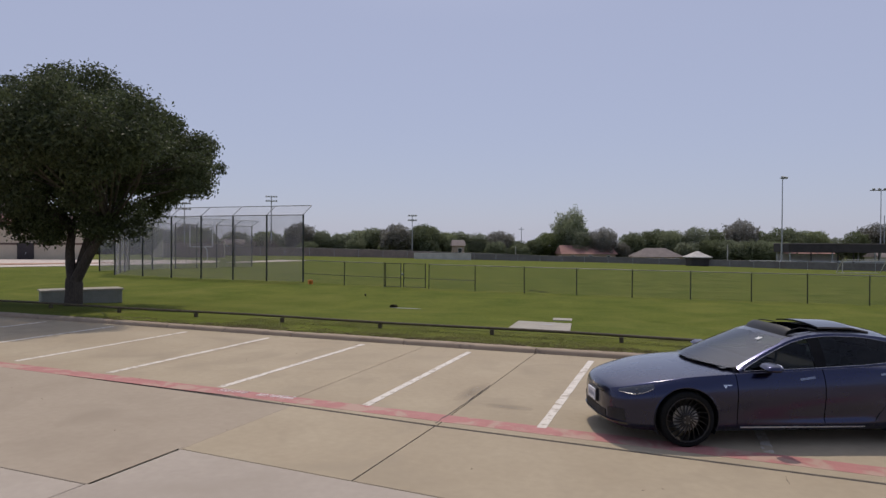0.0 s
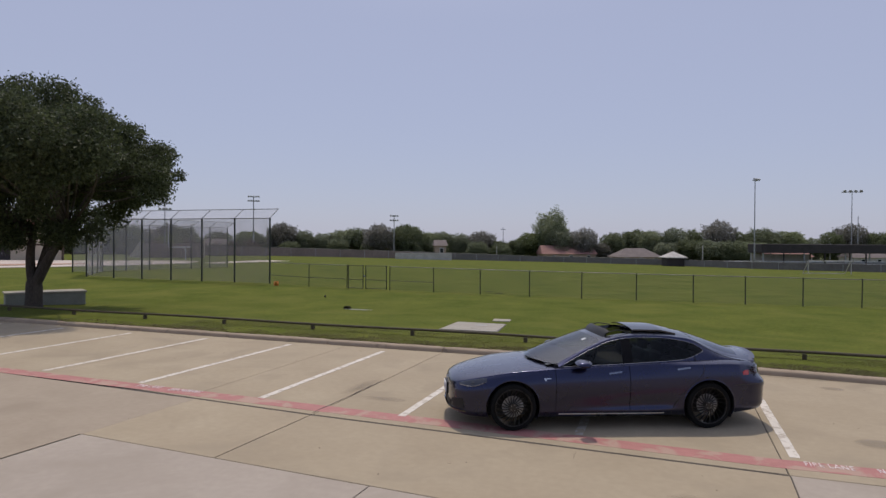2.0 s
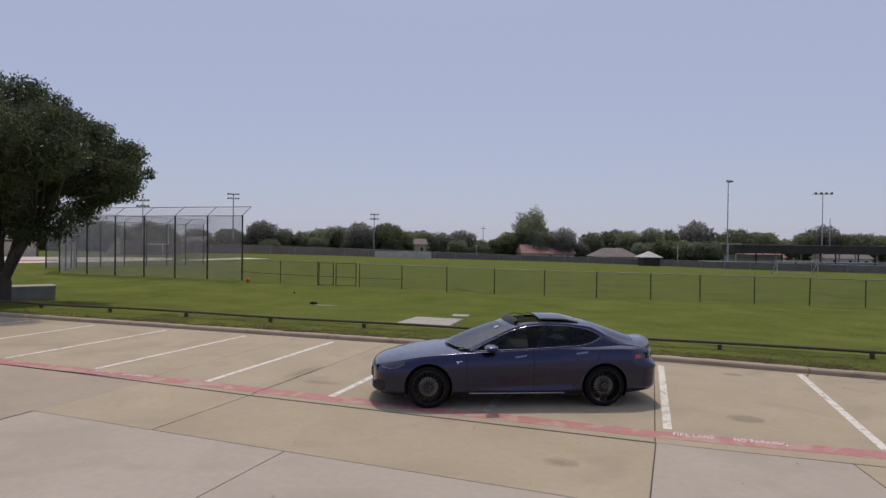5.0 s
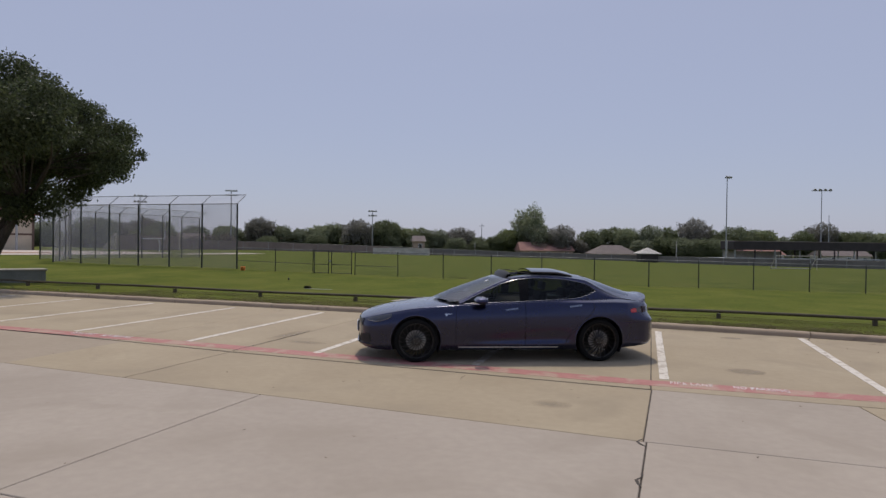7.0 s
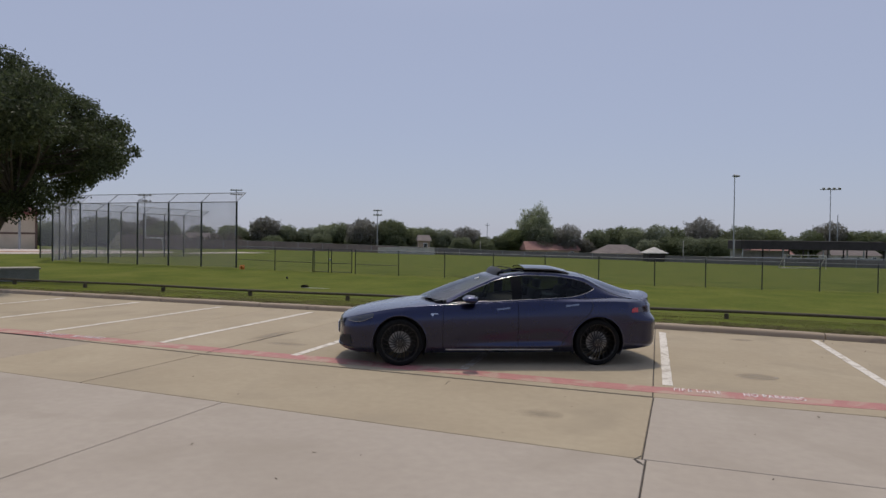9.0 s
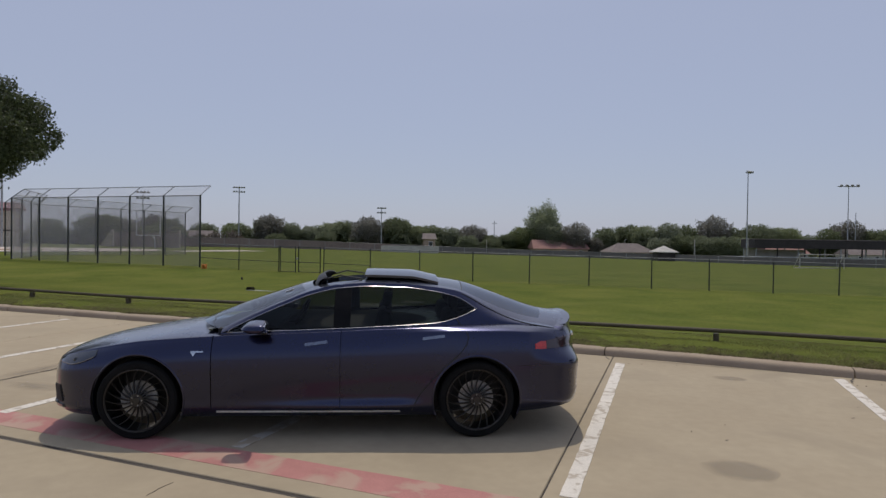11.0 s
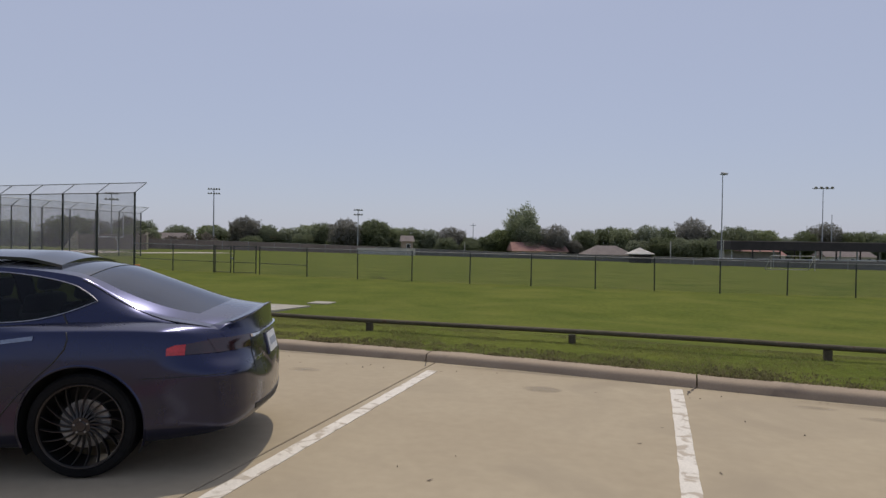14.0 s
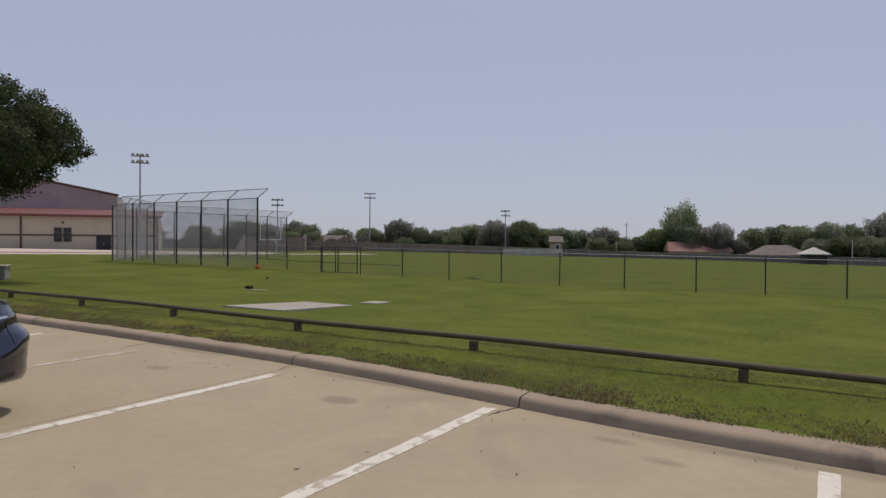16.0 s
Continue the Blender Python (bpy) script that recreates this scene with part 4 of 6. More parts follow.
def strip(inner, outer, lift, material, name, label, category):
    bm = bmesh.new()
    n = 6
    rows = []
    for (ax, ay), (bx, by) in zip(inner, outer):
        rows.append([(ax + (bx - ax) * k / n, ay + (by - ay) * k / n, terrain(ax + (bx - ax) * k / n, ay + (by - ay) * k / n) + lift) for k in range(n + 1)])
    grid_faces(bm, rows)
    ext = bmesh.ops.extrude_face_region(bm, geom=bm.faces[:])
    bmesh.ops.translate(bm, vec=(0, 0, -0.12), verts=[v for v in ext["geom"] if isinstance(v, bmesh.types.BMVert)])
    return solo(name, bm, material, label, category, kind="structure")


strip([(-72, -6), (-67.5, 12), (-65, 24), (-63.5, 35), (-64, 47), (-66, 58), (-72, 66)], [(-121, -6), (-108, 12), (-98, 28), (-92, 37), (-86, 46), (-80, 54), (-76, 66)], 0.05, M["walkway"], "walkway", "pale concrete apron in front of the gym", "walkway")
strip([(-76, -6), (-71, 12), (-69, 24), (-68, 35), (-68.5, 44)], [(-80, -6), (-75, 12), (-73, 24), (-72, 35), (-70, 44)], 0.10, M["dirt"], "dirt_strip", "strip of reddish dirt along the apron", "dirt")
strip([(-66, 60), (-70, 72), (-74, 84)], [(-63.5, 60), (-66, 72), (-69, 86)], 0.05, M["walkway"], "walkway", "pale path running out towards the bleachers", "walkway")

# things lying in the near grass
M["damp"] = surf("damp_dark_soil", (0.030, 0.029, 0.016), (0.050, 0.044, 0.026), 6, 0.95, fine=30, spec=0.03, space="World", bump=0.3)


def ground_slab(pts, top, label):
    bm = bmesh.new()
    lo = [bm.verts.new((x, y, terrain(x, y) - 0.1)) for x, y in pts]
    hi = [bm.verts.new((x, y, terrain(x, y) + top)) for x, y in pts]
    for k in range(4):
        bm.faces.new((lo[k], lo[(k + 1) % 4], hi[(k + 1) % 4], hi[k]))
    f = bm.faces.new(hi)
    bmesh.ops.bevel(bm, geom=list(f.edges), offset=0.015, segments=2, affect="EDGES")
    return solo("ground_slab", bm, M["slab"], label, "concrete slab", "slabs in the grass", angle=50)


ground_slab([(-9.05, 6.2), (-7.15, 6.6), (-7.75, 10.0), (-9.75, 10.0)], 0.035, "large flat pale concrete slab set in the grass")
ground_slab([(-8.75, 11.4), (-8.05, 11.5), (-8.2, 12.4), (-8.95, 12.35)], 0.018, "small flat pale concrete slab set in the grass")
bm = bmesh.new()
rod(bm, (-8.4, 8.6, terrain(-8.4, 8.6) + 0.025), (-8.4, 8.6, terrain(-8.4, 8.6) + 0.05), 0.3, 0.28, seg=16)
solo("manhole_cover", bm, M["galv"], "round grey metal cover on the large slab", "manhole cover")

for x, y, rx, ry, s, mt, lb in ((-16.0, 13.2, 0.75, 0.16, 11, "water", "shallow wet patch in the grass"), (-12.4, 25.0, 0.3, 0.22, 12, "damp", "bare dark spot in the grass"),
                                (-13.3, 26.0, 0.28, 0.2, 13, "damp", "bare dark spot in the grass"), (9.0, 14.8, 0.32, 0.2, 14, "damp", "small dark damp spot in the grass")):
    b2 = blot(0, 0, rx, ry, s)
    solo("bare_patch", b2, M[mt], lb, "ground patch", "bare patches", "structure", angle=0, m=pose(x, y, terrain(x, y) + 0.012))
bm = bmesh.new()
zb = terrain(-16.6, 13.4)
box(bm, -16.78, -16.44, 13.3, 13.5, zb - 0.05, zb + 0.10, 0.03)
box(bm, -16.72, -16.5, 13.27, 13.53, zb + 0.08, zb + 0.13, 0.02)
solo("valve_box", bm, M["damp"], "small black irrigation box beside the wet patch", "valve box")
bm = bmesh.new()
zb = terrain(-20.5, 17.8)
rod(bm, (-20.5, 17.8, zb - 0.05), (-20.5, 17.8, zb + 0.09), 0.04, 0.05, seg=8)
rod(bm, (-20.5, 17.8, zb + 0.09), (-20.5, 17.8, zb + 0.12), 0.06, 0.04, seg=8)
solo("sprinkler_head", bm, M["black_plastic"], "short dark sprinkler standing in the grass", "sprinkler")
zb = terrain(-27.5, 23.3) + 0.03
ball = thing("marker_cone", "orange training cone tipped over beside the backstop post", "cone", m=pose(-27.6, 23.2, zb, rx=70, rz=30))
bm = bmesh.new()
rod(bm, (0, 0.1, 0), (0, 0.1, 0.34), 0.12, 0.025, seg=12)
part("cone_body", bm, M["orange"], ball)
bm = bmesh.new()
box(bm, -0.16, 0.16, -0.06, 0.26, -0.02, 0.01, 0.006)
part("base_plate", bm, M["orange"], ball)

# ---- trees ----
M["bark"] = surf("dark_oak_bark", (0.050, 0.040, 0.032), (0.085, 0.068, 0.054), 3, 0.95, fine=25, fine_amount=0.4, bump=0.8, bump_scale=14, stretch=(1, 1, 0.3))
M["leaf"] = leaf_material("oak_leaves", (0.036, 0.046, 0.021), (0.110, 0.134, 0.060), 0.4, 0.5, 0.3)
# far leaves: distance haze put into the base colours, paler than the oak's
M["leaf_far_a"] = leaf_material("hazed_far_leaves_dark", (0.150, 0.175, 0.104), (0.240, 0.268, 0.160), 0.6, vary=0.2)
M["leaf_far_b"] = leaf_material("hazed_far_leaves_light", (0.170, 0.200, 0.100), (0.275, 0.310, 0.155), 0.6, vary=0.2)
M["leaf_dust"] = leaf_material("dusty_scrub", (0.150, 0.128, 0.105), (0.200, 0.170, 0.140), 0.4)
M["leaf_far_c"] = leaf_material("hazed_far_leaves_grey", (0.185, 0.182, 0.155), (0.270, 0.263, 0.228), 0.6, vary=0.2)


def foliage(name, blobs, count, length, width, seed, material, shell=False):
    """Leaves as small creased blades, strewn through and over round clumps; blobs are rows of x, y, z, radius."""
    r = np.random.default_rng(seed)
    blobs = np.array(blobs, float)
    share = blobs[:, 3] ** 2
    which = r.choice(len(blobs), count, p=share / share.sum())
    v = r.normal(size=(count, 3))
    v /= np.linalg.norm(v, axis=1)[:, None]
    rad = blobs[which, 3] * (0.35 + 0.65 * r.random(count) ** 0.45) * (1 + 0.22 * r.normal(size=count).clip(-2, 2))
    c = blobs[which, :3] + v * rad[:, None] * np.array([1, 1, 0.8])
    a = r.normal(size=(count, 3)) + v * 0.6 + np.array([0, 0, -0.25])
    a /= np.linalg.norm(a, axis=1)[:, None]
    b = np.cross(a, r.normal(size=(count, 3)))
    b /= np.linalg.norm(b, axis=1)[:, None]
    k = np.cross(a, b)
    if shell:                                  # blades lie over the clump like shingles
        k = v + 0.42 * r.normal(size=(count, 3))
        k /= np.linalg.norm(k, axis=1)[:, None]
        a = np.cross(k, r.normal(size=(count, 3)))
        a /= np.linalg.norm(a, axis=1)[:, None]
        b = np.cross(k, a)
    s = (0.7 + 0.6 * r.random(count))[:, None]
    pts = np.stack([c - a * length * s / 2, c + b * width * s / 2 + k * width * 0.2 * s, c + a * length * s / 2, c - b * width * s / 2 + k * width * 0.2 * s], 1).reshape(-1, 3)
    me = bpy.data.meshes.new(name)
    me.from_pydata(pts.tolist(), [], np.arange(count * 4).reshape(-1, 4).tolist())
    me.materials.append(material)
    return me


def limb(bm, a, b, r0, r1, rng, bend=0.12, seg=7, n=6):
    a, b = Vector(a), Vector(b)
    off = Vector((rng.uniform(-1, 1), rng.uniform(-1, 1), rng.uniform(-0.3, 0.8))) * (b - a).length * bend
    pts = [a.lerp(b, i / n) + off * math.sin(math.pi * i / n) for i in range(n + 1)]
    tube(bm, pts, [r0 + (r1 - r0) * i / n for i in range(n + 1)], seg)
    return pts


def oak(x, y, z, label, seed, centre, half, upper, lower, lobes, blobs_n, radius, leaves, stems, leaf_len, fork=0.0, bole=0.0):
    """A broad live oak: a forked trunk, limbs to every clump, and a crown between two outlines, with gaps and hanging lobes."""
    rng = random.Random(seed)
    t = thing("tree", label, "tree", "oak trees by the kerb", m=pose(x, y, z))
    hi, lo = smooth_table(upper), smooth_table(lower)
    blobs = list(lobes)
    tries = 0
    while len(blobs) < blobs_n and tries < 9000:
        tries += 1
        a, q = rng.uniform(0, 2 * math.pi), math.sqrt(rng.random())
        r = rng.uniform(*radius) * (1.1 - 0.35 * q)
        bx, by = centre[0] + math.cos(a) * q * (half[0] - r), centre[1] + math.sin(a) * q * (half[1] - r)
        z0, z1 = lo(q) + r * 0.7, hi(q) - r * 0.75
        bz = z0 + (z1 - z0) * rng.random() ** 0.75
        if all((bx - c[0]) ** 2 + (by - c[1]) ** 2 + (bz - c[2]) ** 2 > 0.72 * radius[1] ** 2 for c in blobs):
            blobs.append((bx, by, bz, r))
    bm = bmesh.new()
    forks = []
    for tip, r0, r1 in stems:
        pts = limb(bm, (0, 0, fork - 0.2), tip, r0, r1, rng, 0.05, 10, 8)
        forks.append((pts[-1], r1))
    if fork:
        tube(bm, [(0, 0, -0.25), (0, 0, 0.1), (0.02, 0, 0.4), (0.03, 0, 0.75), (0.0, 0, fork + 0.08)], [bole * 1.25, bole * 1.05, bole, bole * 1.02, bole * 0.9], 14)
    else:
        rod(bm, (0, 0, -0.25), (0, 0, 0.35), stems[0][1] * 1.55, stems[0][1] * 1.1, seg=12)
    for k, b in enumerate(blobs):
        f, r = min(forks, key=lambda g: (g[0] - Vector(b[:3])).length)
        if k % 2 == 0 or k < len(lobes):
            limb(bm, f, b[:3], r * 0.42, 0.02, rng, 0.10, 6, 6)
    part("trunk", bm, M["bark"], t, "dark forked trunk and limbs")
    part("crown", foliage("crown", blobs, leaves, leaf_len, leaf_len * 0.5, seed, M["leaf"]), None, t, "dense dark green crown of small leaves")
    return t


oak(-25.3, 3.9, 0.02, "broad dark green oak with a forked trunk beside the kerb", 7, (-1.65, 1.65), (5.2, 6.5),
    [(0, 9.85), (0.2, 9.7), (0.4, 9.15), (0.6, 8.4), (0.8, 7.35), (0.92, 6.6), (1, 5.8)], [(0, 2.7), (0.25, 2.4), (0.40, 2.6), (0.52, 3.1), (0.65, 3.55), (0.85, 4.5), (1, 5.1)],
    [(1.55, 4.8, 5.8, 0.65), (2.20, 4.2, 5.0, 0.65), (3.10, 3.2, 4.6, 0.6), (3.50, 2.2, 4.5, 0.55), (3.40, 2.6, 5.4, 0.7), (2.40, 4.0, 6.4, 0.7), (1.4, 5.2, 6.6, 0.65), (3.70, -2.6, 5.2, 0.9), (3.85, -1.2, 5.5, 0.9),
     (3.20, -1.6, 6.6, 0.9), (2.40, -3.4, 5.4, 0.9), (2.25, -2.6, 7.0, 0.9), (1.2, 0.3, 2.7, 0.6), (2.0, 0.9, 2.9, 0.6), (1.95, -0.2, 3.0, 0.55), (-2.0, -0.4, 3.3, 0.6), (-3.4, 0.2, 4.4, 0.7), (2.55, 0.4, 3.5, 0.6), (-1.2, -1.0, 2.7, 0.5), (1.9, -0.8, 2.9, 0.55), (0.3, -1.6, 3.2, 0.6), (-0.3, -2.4, 3.7, 0.7), (1.0, -2.6, 3.9, 0.7), (-2.0, -2.2, 3.9, 0.7), (2.4, -1.8, 3.9, 0.7), (0.6, -3.2, 4.8, 0.8), (-1.4, -3.4, 4.9, 0.8), (4.5, -3.2, 4.8, 0.9), (5.2, -2.6, 5.3, 0.9), (5.6, -2.0, 5.6, 0.8), (4.2, -4.2, 5.5, 0.9),
     (5.0, -3.6, 6.0, 0.9), (3.4, -4.6, 5.2, 0.9), (4.8, -1.6, 6.6, 0.9), (3.2, -5.0, 6.0, 0.9), (3.9, -3.9, 6.8, 0.8), (2.6, -5.2, 5.2, 0.8), (-0.6, -0.6, 2.65, 0.55), (-1.6, 0.3, 2.7, 0.6), (0.1, -1.0, 2.7, 0.5), (-2.5, 0.8, 3.0, 0.6), (-1.0, -1.6, 3.1, 0.6)], 222, (0.42, 0.97), 172000,
    (((1.55, 0.2, 3.1), 0.21, 0.14), ((-0.40, 0.3, 2.9), 0.20, 0.13), ((0.3, 1.0, 4.4), 0.16, 0.09)), 0.135, 0.95, 0.30)
oak(12.2, 4.8, 0.0, "young oak with small sparse leaves standing in the grass", 9, (0, 0), (4.8, 4.4),
    [(0, 6.8), (0.4, 6.2), (0.8, 5.0), (1, 4.0)], [(0, 2.9), (0.4, 2.7), (0.8, 2.6), (1, 3.0)], [(0.5, 0.5, 4.0, 0.9), (-5.22, 0.36, 3.0, 0.15), (-5.16, 0.40, 3.38, 0.16), (-5.02, 0.42, 3.68, 0.16), (-5.0, 0.44, 2.86, 0.22), (-4.8, 0.5, 3.3, 0.25)], 60, (0.5, 0.95), 26000,
    (((0.4, 0.2, 2.6), 0.16, 0.10), ((-0.5, 0.1, 2.4), 0.13, 0.08)), 0.10)

M["block"] = surf("grey_block_concrete", (0.22, 0.22, 0.195), (0.28, 0.28, 0.25), 1.5, 0.9, fine=40, bump=0.2, space="World")
# raised concrete block beside the oak
block = thing("concrete_block", "long low pale concrete block in the grass behind the oak", "concrete block", m=pose(-29.45, 7.7, terrain(-29.4, 7.7) - 0.05, rz=58))
bm = bmesh.new()
box(bm, -1.62, 1.62, 0, 1.3, 0, 0.60, 0.02)
part("body", bm, M["block"], block)
bm = bmesh.new()
box(bm, -1.68, 1.68, -0.05, 1.36, 0.60, 0.68, 0.015)
part("cap", bm, M["slab"], block)


def far_crown(seed, h, w, lean, n, ragged):
    """Leaf sprays filling one uneven dome, thinning out to a ragged rim."""
    r = np.random.default_rng(seed)
    d = r.normal(size=(n, 3))
    d /= np.linalg.norm(d, axis=1)[:, None]
    at = Vector(r.uniform(0, 50, 3))
    lump = np.array([0.34 * noise.noise(Vector(q) * 1.5 + at) + 0.24 * noise.noise(Vector(q) * 3.6 + at) + ragged * noise.noise(Vector(q) * 9.0 + at) for q in d])
    rad = (1 + lump) * (1 - 0.62 * r.random(n) ** 2.1) * (1 + 0.035 * r.normal(size=n).clip(-2, 2))
    up = np.where(d[:, 2] > 0, 0.47, 0.42) * h
    c = np.stack([d[:, 0] * w * 0.47 * rad, d[:, 1] * w * 0.47 * rad, 0.53 * h + np.sign(d[:, 2]) * np.abs(d[:, 2]) ** 0.85 * up * rad], 1)
    c[:, 0] += lean * c[:, 2] / h
    a = r.normal(size=(n, 3))
    a /= np.linalg.norm(a, axis=1)[:, None]
    b = np.cross(a, r.normal(size=(n, 3)))
    b /= np.linalg.norm(b, axis=1)[:, None]
    size_ = (0.6 + 0.7 * r.random(n))[:, None] * w
    pts = np.stack([c - a * 0.019 * size_, c + b * 0.013 * size_, c + a * 0.019 * size_, c - b * 0.013 * size_], 1).reshape(-1, 3)
    me = bpy.data.meshes.new("crown")
    me.from_pydata(pts.tolist(), [], np.arange(n * 4).reshape(-1, 4).tolist())
    return me


def far_tree(name, label, seed, h, w, material, lean=0.0, n=16000, ragged=0.12):
    """A distant tree: trunk, a few limbs and a soft uneven crown of leaf sprays."""
    rng = random.Random(seed)
    t = thing(name, label, "tree", "far trees", m=pose(0, 0, -60))
    bm = bmesh.new()
    limb(bm, (0, 0, -0.6), (lean * 0.5, 0, h * 0.55), w * 0.035, w * 0.018, rng, 0.03, 7)
    for k in range(10):
        a = k * 2.4
        limb(bm, (lean * 0.3, 0, h * 0.28), (math.cos(a) * w * 0.32 + lean, math.sin(a) * w * 0.32, h * rng.uniform(0.5, 0.85)), w * 0.016, 0.02, rng, 0.05, 5, 4)
    part("trunk", bm, M["bark"], t)
    me = far_crown(seed, h, w, lean, n, ragged)
    me.materials.append(material)
    part("crown", me, None, t)
    return t


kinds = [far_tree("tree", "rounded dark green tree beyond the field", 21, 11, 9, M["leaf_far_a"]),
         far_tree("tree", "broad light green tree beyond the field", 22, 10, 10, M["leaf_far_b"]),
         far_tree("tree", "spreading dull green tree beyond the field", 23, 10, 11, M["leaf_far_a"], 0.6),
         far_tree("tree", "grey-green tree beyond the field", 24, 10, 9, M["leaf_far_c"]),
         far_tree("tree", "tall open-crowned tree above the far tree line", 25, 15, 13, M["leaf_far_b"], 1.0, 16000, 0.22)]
size = [(11, 9), (10, 10), (10, 11), (10, 9), (15, 10)]
ridge = ((-172, 6.5), (-163, 7), (-155, 6), (-145, 6.3), (-140, 5.4), (-134, 6.2), (-129, 8.2), (-125, 7.9), (-120, 6.8), (-115, 5.9), (-110, 8), (-106, 8.5), (-102, 6.9), (-97, 7.8),
         (-91, 8.7), (-88, 9.2), (-84, 7.3), (-80, 7.3), (-74, 6.7), (-68, 5.8), (-62, 3.8), (-57, 4.3), (-52, 7.6), (-46.5, 11.6), (-42, 8.6), (-35, 6.8),
         (-27, 6.9), (-21, 8.1), (-15, 8.7), (-8, 9.3), (-2, 8.9), (6, 9.6), (14, 7.6), (21, 8.8), (28, 9.0), (34, 6.0), (41, 8.3), (47, 8.6), (53, 7.5), (59, 7.8), (67, 8.4), (76, 7.6), (86, 8.2))
rng = random.Random(3)
used = [False] * 5
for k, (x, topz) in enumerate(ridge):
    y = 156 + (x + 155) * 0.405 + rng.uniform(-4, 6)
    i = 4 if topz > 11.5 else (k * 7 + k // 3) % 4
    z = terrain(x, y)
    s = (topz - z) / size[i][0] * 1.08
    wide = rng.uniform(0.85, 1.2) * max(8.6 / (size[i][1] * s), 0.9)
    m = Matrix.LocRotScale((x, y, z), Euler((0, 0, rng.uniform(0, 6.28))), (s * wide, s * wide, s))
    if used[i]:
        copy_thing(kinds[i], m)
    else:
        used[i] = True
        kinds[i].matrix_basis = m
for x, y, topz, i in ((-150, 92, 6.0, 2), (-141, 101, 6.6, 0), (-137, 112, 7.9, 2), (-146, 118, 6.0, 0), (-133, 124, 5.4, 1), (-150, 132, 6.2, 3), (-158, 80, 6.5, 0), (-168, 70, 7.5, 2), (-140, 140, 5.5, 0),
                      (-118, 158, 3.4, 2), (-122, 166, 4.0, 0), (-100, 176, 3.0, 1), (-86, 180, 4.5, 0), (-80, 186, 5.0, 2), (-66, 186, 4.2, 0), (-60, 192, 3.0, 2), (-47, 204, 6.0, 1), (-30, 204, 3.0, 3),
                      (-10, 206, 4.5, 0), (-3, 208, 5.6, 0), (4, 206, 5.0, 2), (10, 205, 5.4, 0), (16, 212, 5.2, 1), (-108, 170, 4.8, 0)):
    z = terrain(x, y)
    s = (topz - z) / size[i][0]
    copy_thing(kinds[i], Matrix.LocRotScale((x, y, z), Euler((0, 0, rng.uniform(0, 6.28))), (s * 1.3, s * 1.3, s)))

# woods that close the horizon; their grey leaf colour has the haze in it
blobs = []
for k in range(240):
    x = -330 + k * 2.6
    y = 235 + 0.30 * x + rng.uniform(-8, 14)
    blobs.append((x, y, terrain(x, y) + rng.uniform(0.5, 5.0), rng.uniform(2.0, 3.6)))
solo("far_woods", foliage("far_woods", blobs, 22000, 0.95, 0.7, 77, M["leaf_far_c"], True), None, "belt of woods closing the horizon, leaves coloured pale grey-green for haze", "woods", kind="stuff")
# scrub on the bank behind the backstops
blobs = []
for k in range(52):
    x = -150 + k * 0.75
    y = 78 + 1.25 * (x + 150) * 0.62 + rng.uniform(-2, 2)
    blobs.append((x, y + 24, terrain(x, y) + rng.uniform(0.0, 2.2), rng.uniform(1.2, 2.2)))
solo("scrub", foliage("scrub", blobs, 9000, 0.6, 0.45, 78, M["leaf_dust"], True), None, "dull brown-green scrub on the bank behind the backstops", "scrub", kind="stuff")

# ---- grass blades by the kerb ----
M["blade"] = leaf_material("grass_blades", (0.215, 0.222, 0.078), (0.330, 0.325, 0.135), 0.55)
M["weed"] = leaf_material("dry_kerb_weeds", (0.105, 0.094, 0.046), (0.36, 0.32, 0.17), 0.5)


def blades(name, count, seed, material, x0, x1, y0, y1, press, tall, clump, wide=0.0035):
    """Thin leaning blades of grass in tufts; press crowds them towards the kerb."""
    r = np.random.default_rng(seed)
    x = r.uniform(x0, x1, count)
    y = y0 + (y1 - y0) * r.random(count) ** press
    patch = np.array([noise.noise(Vector((a * 1.3, b * 1.7, seed))) + 0.7 * noise.noise(Vector((a * 6.0, b * 6.0, seed + 4))) for a, b in zip(x, y)])
    keep = patch + clump > r.random(count) * 0.9 - 0.2
    x, y, patch = x[keep], y[keep], patch[keep]
    n = len(x)
    z = np.array([terrain(a, max(b, 0.7)) for a, b in zip(x, y)]) - 0.004
    h = tall * (0.45 + 0.75 * r.random(n)) * (1 + 0.9 * np.clip(patch, -0.6, 0.9))
    turn, lean = r.uniform(0, 2 * math.pi, n), 0.25 + 0.75 * r.random(n)
    side = np.stack([np.cos(turn), np.sin(turn), np.zeros(n)], 1)
    over_ = np.stack([-np.sin(turn), np.cos(turn), np.zeros(n)], 1)
    base = np.stack([x, y + np.array([kerb_shift(a) for a in x]) * np.clip((9 - y) / 8, 0, 1), z], 1)
    up = np.array([0, 0, 1.0])
    w = (wide * (0.7 + 0.6 * r.random(n)))[:, None]
    mid = base + over_ * (h * lean * 0.25)[:, None] + up * (h * 0.6)[:, None]
    tip = base + over_ * (h * lean * 0.8)[:, None] + up * (h * (1.05 - 0.4 * lean))[:, None]
    pts = np.stack([base - side * w, base + side * w, mid + side * w * 0.8, tip, mid - side * w * 0.8], 1).reshape(-1, 3)
    me = bpy.data.meshes.new(name)
    me.from_pydata(pts.tolist(), [], np.arange(n * 5).reshape(-1, 5).tolist())
    me.materials.append(material)
    return me


solo("grass", blades("grass", 190000, 31, M["blade"], -16, 11, 0.66, 3.4, 1.4, 0.020, 0.75), None, "short mown green grass blades", "grass", kind="stuff")
